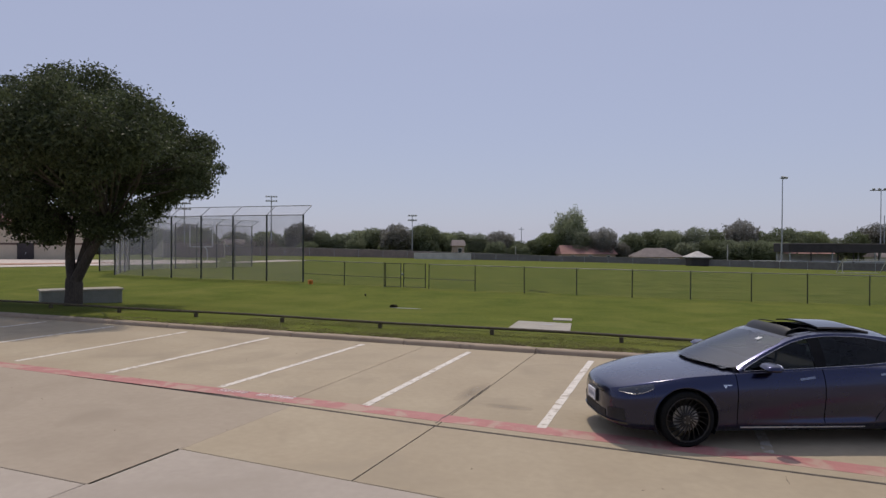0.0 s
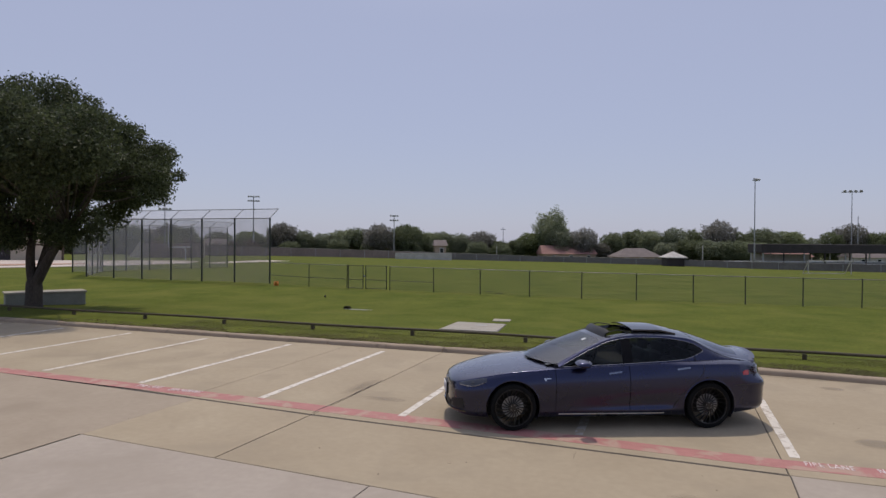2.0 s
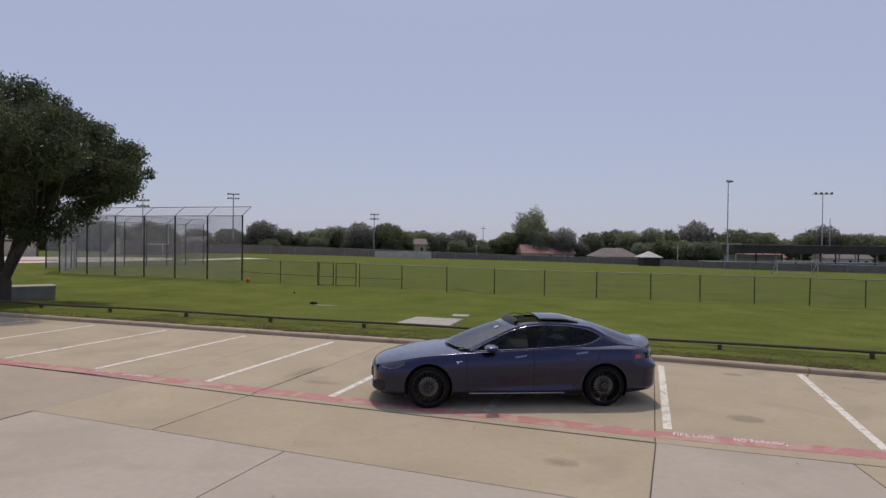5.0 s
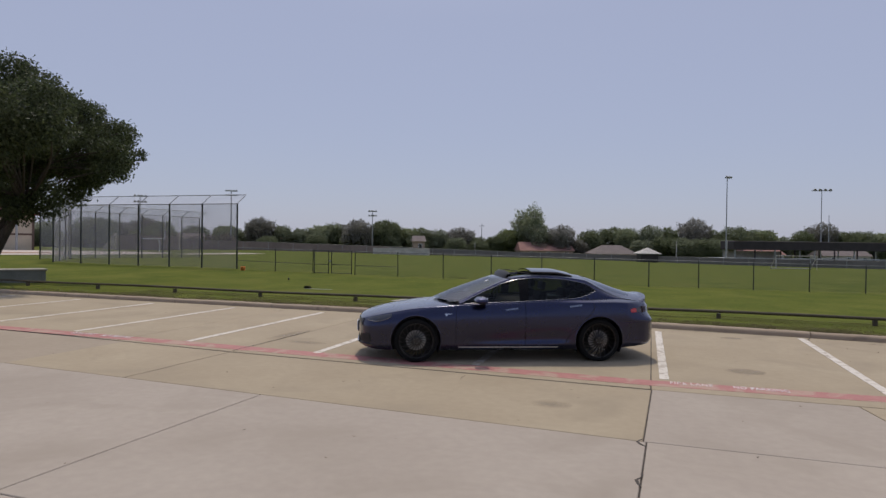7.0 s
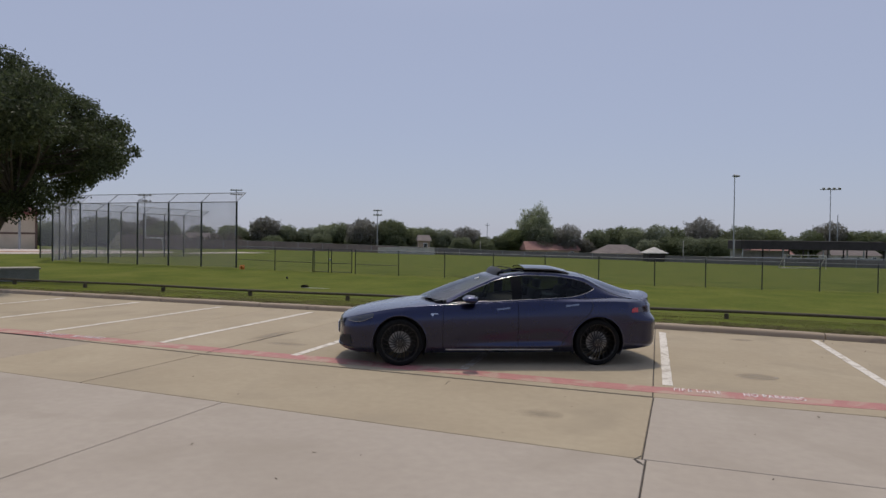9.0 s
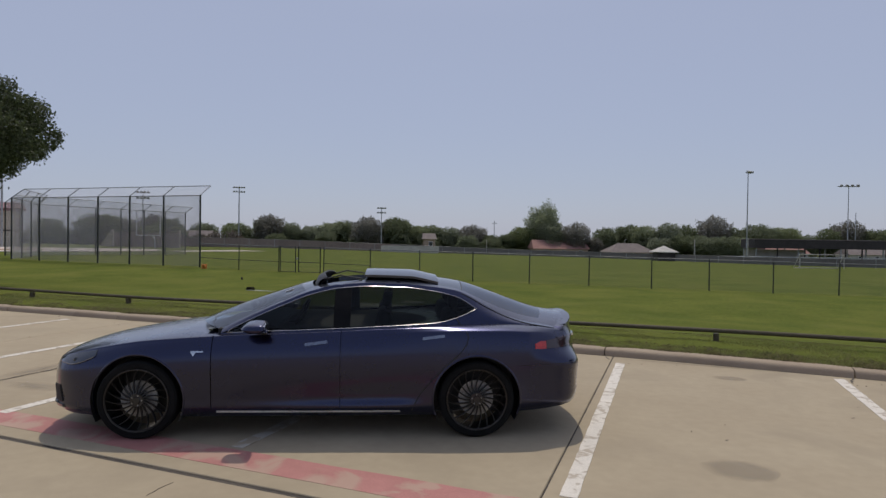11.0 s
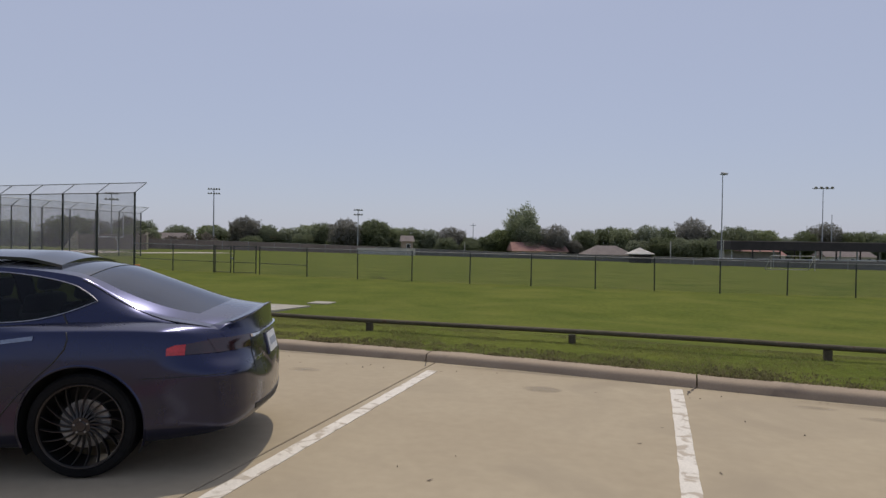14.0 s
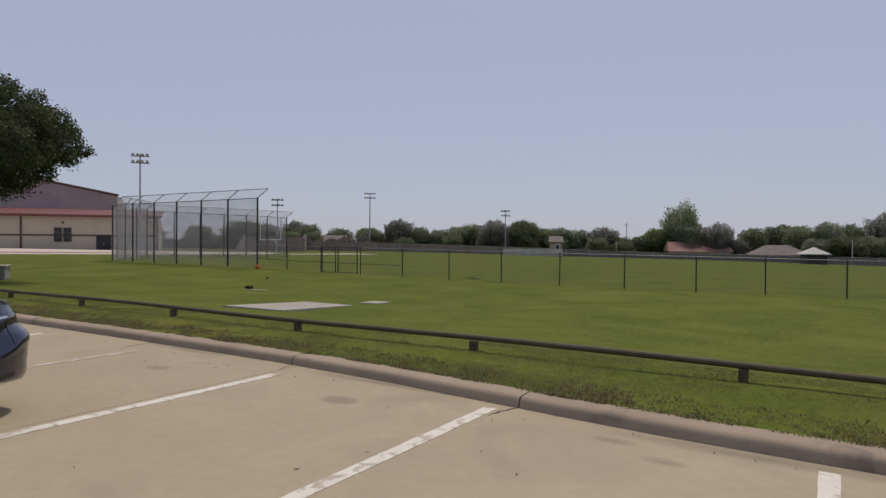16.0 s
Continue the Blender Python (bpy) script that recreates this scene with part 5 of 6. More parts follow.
solo("weeds", blades("weeds", 38000, 32, M["weed"], -20, 12, 0.58, 1.25, 2.2, 0.034, 0.30, 0.005), None, "ragged olive and brown weeds spilling over the kerb edge", "weeds", kind="stuff")

# ---- car ----
def car_paint():
    mt = bpy.data.materials.new("dark_metallic_car_paint")
    mt.use_nodes = True
    n, l = mt.node_tree.nodes, mt.node_tree.links
    b = n["Principled BSDF"]
    b.inputs["Base Color"].default_value = (0.0095, 0.0122, 0.051, 1)
    b.inputs["Metallic"].default_value, b.inputs["Roughness"].default_value = 1.0, 0.24
    b.inputs["Coat Weight"].default_value, b.inputs["Coat Roughness"].default_value, b.inputs["Coat IOR"].default_value = 1.0, 0.15, 1.54
    tc = n.new("ShaderNodeTexCoord")
    fl = n.new("ShaderNodeTexNoise")
    fl.inputs["Scale"].default_value, fl.inputs["Detail"].default_value = 900, 2
    du = n.new("ShaderNodeTexNoise")
    du.inputs["Scale"].default_value, du.inputs["Detail"].default_value = 5, 6
    l.new(tc.outputs["Object"], fl.inputs["Vector"])
    l.new(tc.outputs["Object"], du.inputs["Vector"])
    mr = n.new("ShaderNodeMapRange")
    mr.inputs["To Min"].default_value, mr.inputs["To Max"].default_value = 0.24, 0.32
    l.new(du.outputs["Fac"], mr.inputs["Value"])
    l.new(mr.outputs[0], b.inputs["Roughness"])
    bp = n.new("ShaderNodeBump")
    bp.inputs["Strength"].default_value, bp.inputs["Distance"].default_value = 0.02, 0.001
    l.new(fl.outputs["Fac"], bp.inputs["Height"])
    l.new(bp.outputs[0], b.inputs["Normal"])
    return mt


M["paint"] = car_paint()
M["tyre"] = surf("tyre_rubber", (0.007, 0.007, 0.007), (0.012, 0.012, 0.012), 8, 0.85, bump=0.1, bump_scale=60, spec=0.12)
M["rim"] = surf("black_alloy", (0.010, 0.0095, 0.0095), (0.016, 0.015, 0.015), 10, 0.35, metal=0.2, coat=0.3, bump=0.0)
M["rim_edge"] = surf("machined_alloy", (0.055, 0.050, 0.048), (0.08, 0.074, 0.07), 10, 0.35, metal=0.9, bump=0.0)
M["disc"] = surf("brake_steel", (0.24, 0.235, 0.23), (0.42, 0.41, 0.40), 12, 0.4, metal=0.5, bump=0.02)
M["chrome"] = surf("satin_chrome", (0.62, 0.62, 0.64), (0.70, 0.70, 0.72), 6, 0.16, metal=1.0, bump=0.0, rough_var=0.04)
M["gloss_black"] = surf("gloss_black_trim", (0.010, 0.010, 0.012), (0.016, 0.016, 0.018), 8, 0.12, coat=0.5, bump=0.0, rough_var=0.05)
M["cabin"] = surf("black_cabin_leather", (0.009, 0.009, 0.010), (0.016, 0.015, 0.016), 9, 0.7, bump=0.1)
M["plate"] = surf("white_plate", (0.66, 0.67, 0.69), (0.74, 0.75, 0.76), 9, 0.4, bump=0.0)
M["plate_bar"] = surf("plate_marks", (0.28, 0.30, 0.36), (0.34, 0.36, 0.42), 9, 0.5, bump=0.0)
M["lamp_red"] = surf("red_lamp_lens", (0.42, 0.012, 0.012), (0.52, 0.02, 0.018), 9, 0.12, coat=0.8, bump=0.0, rough_var=0.05)
M["lamp_dark"] = surf("smoked_lamp_lens", (0.020, 0.006, 0.008), (0.030, 0.007, 0.010), 9, 0.16, coat=0.8, bump=0.0, rough_var=0.04)
M["lamp_clear"] = surf("clear_lamp_lens", (0.022, 0.023, 0.030), (0.04, 0.042, 0.052), 9, 0.1, coat=1.0, metal=0.3, bump=0.0, rough_var=0.04)
M["glass_side"] = pane_material("dark_tinted_glass", (0.24, 0.26, 0.23), 1.38)
M["glass_rear"] = surf("dark_rear_glass", (0.018, 0.026, 0.050), (0.022, 0.031, 0.058), 6, 0.06, coat=0.0, bump=0.0, rough_var=0.02)
M["handle"] = surf("handle_metal", (0.22, 0.23, 0.27), (0.27, 0.28, 0.32), 6, 0.25, metal=1.0, bump=0.0, rough_var=0.04)
M["pillar_black"] = surf("matt_black_pillar", (0.006, 0.006, 0.007), (0.009, 0.009, 0.010), 8, 0.5, bump=0.0, spec=0.08)
M["trim_dim"] = surf("dull_bright_trim", (0.22, 0.22, 0.24), (0.27, 0.27, 0.29), 6, 0.22, metal=1.0, bump=0.0, rough_var=0.04)
M["dash"] = surf("grey_dashboard", (0.10, 0.115, 0.135), (0.13, 0.145, 0.165), 7, 0.8, bump=0.05)
M["glass_screen"] = pane_material("light_tinted_glass", (0.40, 0.52, 0.62), 2.5)
M["glass_roof"] = surf("dark_roof_glass", (0.020, 0.022, 0.028), (0.026, 0.028, 0.034), 6, 0.05, coat=0.4, bump=0.0, rough_var=0.02)
M["sill"] = surf("bright_sill_trim", (0.62, 0.60, 0.58), (0.70, 0.68, 0.66), 6, 0.35, metal=0.3, bump=0.0)
M["sticker"] = surf("white_sticker", (0.7, 0.7, 0.7), (0.78, 0.78, 0.78), 9, 0.5, bump=0.0)

# outline tables along the car: x rearwards from the front axle
WIDE = smooth_table([(-0.945, 0.34), (-0.92, 0.48), (-0.865, 0.625), (-0.74, 0.765), (-0.515, 0.868), (-0.25, 0.930), (0, 0.965), (0.5, 0.962), (1.5, 0.968), (2.4, 0.972), (2.96, 0.985), (3.4, 0.970), (3.6, 0.946), (3.74, 0.912), (3.83, 0.868), (3.90, 0.800), (3.95, 0.708), (3.99, 0.585), (4.02, 0.44), (4.04, 0.28), (4.05, 0.12)])
LOW = smooth_table([(-0.945, 0.245), (-0.87, 0.205), (-0.6, 0.172), (0, 0.175), (2.96, 0.19), (3.5, 0.225), (3.85, 0.262), (4.05, 0.335)])
SHOULDER_Z = smooth_table([(-0.945, 0.60), (-0.885, 0.655), (-0.725, 0.715), (-0.4, 0.792), (0, 0.860), (0.5, 0.900), (0.9, 0.922), (1.5, 0.945), (2.2, 0.980), (2.8, 1.008), (3.2, 1.012), (3.5, 1.000), (3.62, 0.985), (3.74, 0.962), (3.85, 0.940), (3.93, 0.920), (3.97, 0.885), (4.0, 0.80), (4.05, 0.64)])
SHOULDER_Y = smooth_table([(-0.945, 0.27), (-0.885, 0.49), (-0.725, 0.66), (-0.4, 0.785), (0, 0.855), (0.5, 0.875), (1.5, 0.885), (2.2, 0.878), (2.6, 0.850), (2.9, 0.822), (3.3, 0.795), (3.5, 0.775), (3.62, 0.750), (3.72, 0.720), (3.80, 0.675), (3.87, 0.60), (3.92, 0.51), (3.96, 0.41), (3.99, 0.30), (4.02, 0.20), (4.05, 0.08)])
UPPER = smooth_table([(-0.945, 2), (3.3, 1.0), (3.45, 0.955), (3.58, 0.912), (3.69, 0.862), (3.79, 0.792), (3.86, 0.715), (3.91, 0.625), (3.95, 0.515), (3.98, 0.41), (4.0, 0.31), (4.02, 0.22), (4.05, 0.10)])
CROWN_Z = smooth_table([(-0.945, 0.64), (-0.90, 0.695), (-0.765, 0.755), (-0.515, 0.822), (-0.2, 0.876), (0.1, 0.916), (0.35, 0.944), (0.6, 0.950), (0.9, 0.93), (1.5, 0.94), (2.6, 0.97), (3.2, 1.02), (3.5, 1.026), (3.7, 1.030), (3.85, 1.034), (3.92, 1.028), (3.955, 0.995), (3.98, 0.92), (4.0, 0.845), (4.05, 0.66)])


def half_section(s, sub=3):
    """The outline of the body at s, from the keel up the side and over to the middle: rows of (y, z)."""
    w, lo, sz, sy, cz = WIDE(s), LOW(s), SHOULDER_Z(s), SHOULDER_Y(s), CROWN_Z(s)
    h = sz - lo
    hi = min(w - 0.008, UPPER(s))
    tuck = max(0, min(1, (s - 0.7) / 1.2)) * max(0, min(1, (2.50 - s) / 0.22))
    haunch = max(0, min(1, (s - 2.0) / 0.7)) * max(0, min(1, (3.75 - s) / 0.3))
    key = [(0, lo), (w * 0.55, lo), (w - 0.12, lo + 0.004), (w - 0.055, lo + 0.035), (w - 0.027 + tuck * 0.012, lo + 0.09 * h + 0.03), (w - 0.022 - tuck * 0.014, lo + 0.24 * h), (w - 0.008, lo + 0.44 * h),
           (w, lo + 0.62 * h), (hi, lo + 0.77 * h), (hi + (sy - hi) * (0.42 - 0.24 * haunch), lo + (0.90 + 0.015 * haunch) * h), (sy + (hi - sy) * (0.16 + 0.42 * haunch), sz - 0.016 - 0.016 * haunch), (sy - 0.012, sz), (sy * 0.80, sz + (cz - sz) * 0.42), (sy * 0.5, sz + (cz - sz) * 0.80), (sy * 0.22, cz - (cz - sz) * 0.04), (0, cz)]
    out = []
    for i in range(len(key) - 1):
        p0, p1, p2, p3 = key[max(i - 1, 0)], key[i], key[i + 1], key[min(i + 2, len(key) - 1)]
        for t in [k / sub for k in range(sub)]:
            out.append(tuple(0.5 * (2 * p1[k] + (p2[k] - p0[k]) * t + (2 * p0[k] - 5 * p1[k] + 4 * p2[k] - p3[k]) * t * t + (3 * p1[k] - p0[k] - 3 * p2[k] + p3[k]) * t ** 3) for k in (0, 1)))
    return out + [key[-1]]


def side_y(s, z):
    """How far out the side of the body is at s and height z."""
    rows = half_section(s)[6:36]
    best = rows[0][0]
    for (y0, z0), (y1, z1) in zip(rows, rows[1:]):
        if min(z0, z1) <= z <= max(z0, z1) and abs(z1 - z0) > 1e-6:
            best = max(best if best != rows[0][0] else 0, y0 + (y1 - y0) * (z - z0) / (z1 - z0))
    return best


def deck_z(s, y):
    """Height of the bonnet or boot lid at s and y."""
    rows = half_section(s)[33:]
    for (y0, z0), (y1, z1) in zip(rows, rows[1:]):
        if y1 <= abs(y) <= y0:
            return z0 + (z1 - z0) * (y0 - abs(y)) / max(y0 - y1, 1e-6)
    return rows[0][1]


def nose_s(y, z):
    """Where the front of the body lies, at y from the middle and height z."""
    stations_ = np.linspace(-0.945, 0.2, 190)
    for s in stations_:
        if LOW(s) <= z <= CROWN_Z(s) and side_y(s, z) >= abs(y):
            return s
    return stations_[0]


def tail_s(y, z):
    """Where the tail of the body lies, at y from the middle and height z, deck included."""
    def inside(s):
        rows = half_section(s)
        zs = [z0 + (z1 - z0) * (abs(y) - y0) / (y1 - y0) for (y0, z0), (y1, z1) in zip(rows, rows[1:]) if min(y0, y1) <= abs(y) <= max(y0, y1) and abs(y1 - y0) > 1e-6]
        return bool(zs) and min(zs) <= z <= max(zs)
    out = 4.05
    while out > 2.9 and not inside(out):
        out -= 0.01
    a, b = out, min(out + 0.01, 4.05)
    for _ in range(7):
        m = (a + b) / 2
        a, b = (m, b) if inside(m) else (a, m)
    return a


def skin(bm, f, u0, u1, lower, upper, nu, nv, out, depth=0.012):
    """A shaped patch laid on the body: f(u, v) gives the point; lower(u), upper(u) bound v; out is the way off the surface."""
    rows = []
    for i in range(nu + 1):
        u = u0 + (u1 - u0) * i / nu
        a, b = lower(u), upper(u)
        rows.append([Vector(f(u, a + (b - a) * j / nv)) + Vector(out) for j in range(nv + 1)])
    v = grid_faces(bm, rows)
    ring = v[0] + [r[-1] for r in v[1:]] + v[-1][-2::-1] + [r[0] for r in v[-2:0:-1]]
    back = [bm.verts.new(p.co - Vector(out).normalized() * depth) for p in ring]
    for k in range(len(ring)):
        j = (k + 1) % len(ring)
        try:
            bm.faces.new((ring[k], back[k], back[j], ring[j]))
        except ValueError:
            pass
    return v


CAR = pose(-3.730, -4.593, 0.0, rz=25.28) @ Matrix.Scale(0.9563, 4)
car = thing("car", "dark blue-grey metallic sedan with its sunroof open, parked across the bays", "car", m=CAR)

# lower body, with grooves at the door edges and open wheel arches
ARCH = 0.402
AXLE = -0.035
stations = sorted({round(float(a), 4) for a in list(np.linspace(-0.945, -0.6, 17)) + list(np.linspace(-0.56, 0.50, 54)) + list(np.linspace(0.56, 2.40, 32)) + list(np.linspace(2.44, 3.5, 54)) + list(np.linspace(3.54, 3.95, 24)) + list(np.linspace(3.96, 4.05, 16))})
grooves = (0.60, 1.73)
for g in grooves:
    stations = sorted([s for s in stations if abs(s - g) > 0.02] + [g - 0.006, g - 0.003, g + 0.003, g + 0.006])
bm = bmesh.new()
rows = []
for s in stations:
    deep = 0.014 if any(abs(s - g) < 0.004 for g in grooves) else 0
    fix = [(y - (deep if 24 < i < 66 else 0), z) for i, (y, z) in enumerate(half_section(s, 6))]
    rows.append([(s, -y, z) for y, z in fix] + [(s, y, z) for y, z in fix[-2:0:-1]])
v = grid_faces(bm, rows, True)
bm.faces.new(v[0])
bm.faces.new(v[-1][::-1])


def in_arch(p):
    """The axle whose wheel arch holds the point, or None."""
    for s0 in (AXLE, 2.96):
        if abs(p.y) > 0.60 and math.hypot(p.x - s0, p.z - 0.345) < ARCH:
            return s0
    return None


gone = [f for f in bm.faces if in_arch(f.calc_center_median()) is not None]
bmesh.ops.delete(bm, geom=gone, context="FACES")
for q in list(bm.verts):
    if q.is_boundary and abs(q.co.y) > 0.66:
        s0 = AXLE if q.co.x < 1.5 else 2.96
        d = Vector((q.co.x - s0, q.co.z - 0.345))
        if d.length > 0.2 and q.co.z > 0.2:
            d = d.normalized() * ARCH
            x, z = s0 + d.x, 0.345 + d.y
            q.co = Vector((x, math.copysign(min(side_y(x, z), abs(q.co.y) + 0.01), q.co.y), z))
bmesh.ops.triangulate(bm, faces=[f for f in bm.faces if len(f.verts) > 4])
part("body", bm, M["paint"], car, "dark blue-grey metallic body shell", angle=32)

# cabin: bands of glass, pillar and roof laid along the car
TOP = smooth_table([(0.66, 0.975), (0.8, 1.050), (1.0, 1.150), (1.2, 1.242), (1.45, 1.345), (1.7, 1.405), (2.0, 1.430), (2.3, 1.426), (2.6, 1.402), (2.85, 1.362), (3.1, 1.275), (3.3, 1.190), (3.45, 1.127), (3.55, 1.092), (3.64, 1.072), (3.72, 1.060)])
RAIL_Y = smooth_table([(0.66, 0.815), (0.9, 0.765), (1.2, 0.705), (1.6, 0.655), (2.0, 0.632), (2.5, 0.625), (2.9, 0.640), (3.2, 0.672), (3.45, 0.690), (3.6, 0.686), (3.72, 0.670)])
DROP = smooth_table([(0.66, 0.022), (1.0, 0.030), (1.5, 0.042), (2.0, 0.055), (2.5, 0.062), (3.0, 0.065), (3.4, 0.055), (3.72, 0.045)])
BOW = smooth_table([(0.66, 0.34), (1.0, 0.25), (1.45, 0.11), (1.9, 0.0), (2.5, 0.0), (2.85, -0.03), (3.1, -0.06), (3.3, -0.10), (3.55, -0.16), (3.72, -0.22)])


def rail_z(s):
    w = min(max((s - 2.80) / 0.92, 0), 1)
    w = 0.5 * w + 0.5 * w * w * (3 - 2 * w)
    return max((TOP(s) - DROP(s)) * (1 - w) + w * (deck_z(s, RAIL_Y(s)) + 0.001), SHOULDER_Z(s) + 0.004)


def glass_y(s, z):
    a, b = SHOULDER_Z(s), rail_z(s)
    t = min(max((z - a) / max(b - a, 1e-4), 0), 1)
    base = SHOULDER_Y(s) - 0.012
    return base + (RAIL_Y(s) - base) * t + 0.020 * math.sin(t * math.pi)


TIP0, TIP1 = 0.72, 2.97


def SILL(s):
    """Lower edge of the side windows; past their tip it runs down with the rear pillar."""
    u = min(s, TIP1)
    z = SHOULDER_Z(u) + 0.018 + 0.118 * max(0, (u - 2.5) / 0.47) ** 2
    if s > TIP1:
        k = (z - SHOULDER_Z(u)) / (rail_z(u) - SHOULDER_Z(u))
        z = SHOULDER_Z(s) + k * (rail_z(s) - SHOULDER_Z(s))
    return z



def head_z(s):
    """Upper edge of the side windows."""
    a = rail_z(s) - 0.032
    if s > 2.2:
        t = (s - 2.2) / (TIP1 - 2.2)
        t = min(t, 1)
        a = a + (SILL(TIP1) - (rail_z(TIP1) - 0.032)) * t ** 2.4
    return max(a, SILL(s)) if s < TIP1 else SILL(s)


def cap(s, q, lift=0.0):
    """Over the cabin: q 0 at the rail, 1 in the middle."""
    y = RAIL_Y(s) * (1 - q)
    z = rail_z(s) + (TOP(s) - rail_z(s)) * (1 - (1 - q) ** 2)
    return (s - BOW(s) * (1 - (1 - q) ** 2), y, z + lift)


def edge_q(s):
    """Inner edge of the painted band beside the roof and the rear glass."""
    return 0.045 + 0.075 * min(max((s - 1.30) / 0.1, 0), 1) + 0.09 * min(max((s - 2.84) / 0.70, 0), 1) ** 1.5


def tail_rows(last):
    """From the end of the tailgate's top out to its edge and down the steep rear face."""
    ends = [max(tail_s(y, 0.945) + 0.006, x + 0.01) for x, y, z in last]
    rows = [[(x + (e - x) * 0.5, y, z + 0.001) for (x, y, z), e in zip(last, ends)], [(e - 0.012, y, z + 0.004) for (x, y, z), e in zip(last, ends)],
            [(e, y, z + 0.001) for (x, y, z), e in zip(last, ends)], [(e + 0.001, y, z - 0.012) for (x, y, z), e in zip(last, ends)]]
    for d in (0.925, 0.895):
        rows.append([(max(tail_s(y, d) + 0.005, e + 0.001), y, d) for (x, y, z), e in zip(last, ends)])
    rows.append([(x - 0.03, y, z - 0.02) for x, y, z in rows[-1]])
    return rows


st = sorted({round(float(a), 4) for a in list(np.linspace(0.66, 3.72, 79)) + [0.86, 1.40, 1.48, 1.92, 2.62, 2.84, 3.54, 1.66, 1.80, TIP0, TIP1]})
for sgn in (-1, 1):
    # side glass, split by the middle pillar
    for a, b in ((TIP0, 1.66), (1.80, TIP1)):
        bm = bmesh.new()
        grid_faces(bm, [[(s, sgn * glass_y(s, z), z) for z in np.linspace(SILL(s), head_z(s), 9)] for s in st if a - 1e-6 <= s <= b + 1e-6])
        bmesh.ops.remove_doubles(bm, verts=bm.verts, dist=0.0008)
        part("side_window", bm, M["glass_side"], car, "dark tinted side glass")
    bm = bmesh.new()
    skin(bm, lambda s, z: (s, sgn * glass_y(s, z), z), 1.655, 1.805, SILL, head_z, 4, 8, (0, sgn * 0.002, 0), 0.03)
    part("middle_pillar", bm, M["pillar_black"], car, "black pillar between the side windows")
    # painted band below and above the glass
    bm = bmesh.new()
    grid_faces(bm, [[(s, sgn * glass_y(s, z), z) for z in np.linspace(SHOULDER_Z(s) - 0.006, SILL(s), 4)] for s in st])
    grid_faces(bm, [[(s, sgn * glass_y(s, z), z) for z in np.linspace(head_z(s), rail_z(s), 6)] + [(p[0], sgn * p[1], p[2]) for p in (cap(s, q) for q in np.linspace(0, edge_q(s), 7)[1:])] for s in st]
               + (lambda end: [end] + tail_rows(end))([(3.70, sgn * (RAIL_Y(3.72) + 0.045), 0.935)] + [(p[0], sgn * p[1], p[2]) for p in (cap(3.72, q) for q in np.linspace(0, edge_q(3.72), 11))]))
    bmesh.ops.remove_doubles(bm, verts=bm.verts, dist=0.0008)
    part("roof_pillar", bm, M["paint"], car, "body-coloured window surround and roof rail")
    loop = [(s, sgn * (glass_y(s, SILL(s)) + 0.003), SILL(s)) for s in st if TIP0 <= s <= TIP1] + [(s, sgn * (glass_y(s, head_z(s)) + 0.003), head_z(s)) for s in reversed(st) if TIP0 < s < TIP1]
    bm = bmesh.new()
    tube(bm, loop, 0.0050, 8, True)
    part("window_trim", bm, M["trim_dim"], car, "thin bright trim round the side windows")


def over(a, b, q0, lift=0.0):
    return [[(p[0], sg * p[1], p[2]) for sg, q in [(-1, q) for q in np.linspace(max(q0, edge_q(s)), 1, 10)] + [(1, q) for q in np.linspace(1, max(q0, edge_q(s)), 10)[1:]] for p in (cap(s, q, lift),)] for s in st if a - 1e-6 <= s <= b + 1e-6]


for nm, a, b, mt, lb in (("windscreen", 0.66, 1.40, "glass_screen", "sloping windscreen glass"), ("roof_header", 1.40, 1.48, "gloss_black", "black strip above the windscreen"),
                         ("roof", 1.92, 2.84, "glass_roof", "dark glass roof"), ("rear_window", 2.84, 3.54, "glass_rear", "long sloping tinted rear glass"),
                         ("tailgate_top", 3.54, 3.72, "paint", "body-coloured top of the tailgate")):
    bm = bmesh.new()
    rows = over(a, b, 0.0)
    if nm == "tailgate_top":
        rows = rows + tail_rows(rows[-1])
    grid_faces(bm, rows)
    part(nm, bm, M[mt], car, lb)
# sides of the open roof, gaps round the tailgate
for sgn in (-1, 1):
    bm = bmesh.new()
    tube(bm, [(s, sgn * (glass_y(s, rail_z(s) - 0.012) + 0.0015), rail_z(s) - 0.010) for s in st if 2.84 <= s <= 3.70], 0.0034, 5)
    part("tailgate_edge", bm, M["black_plastic"], car, "dark gap beside the tailgate")
    bm = bmesh.new()
    grid_faces(bm, [[(p[0], sgn * p[1], p[2] - d) for p, d in ((cap(s, 0.12), 0), (cap(s, 0.22), 0), (cap(s, 0.24), 0.05))] for s in st if 1.48 - 1e-6 <= s <= 1.92 + 1e-6])
    part("roof_opening", bm, M["gloss_black"], car, "black frame of the open sunroof")
bm = bmesh.new()
tube(bm, [(p[0], p[1], p[2] + 0.001) for p in over(2.84, 2.84, 0.0)[0]], 0.0036, 5)
part("roof_seam", bm, M["black_plastic"], car, "dark seam between roof and rear glass")
bm = bmesh.new()
rows = [[(p[0], p[1], p[2] + 0.052 - 0.03 * max(0, (s - 2.4)) / 0.25) for p in [(q0, q1 * 0.92, q2) for q0, q1, q2 in r]] for s, r in zip([s for s in st if 1.9 <= s <= 2.64], over(1.9, 2.64, 0.16))]
v = grid_faces(bm, rows)
ext = bmesh.ops.extrude_face_region(bm, geom=bm.faces[:])
bmesh.ops.translate(bm, vec=(0, 0, -0.022), verts=[e for e in ext["geom"] if isinstance(e, bmesh.types.BMVert)])
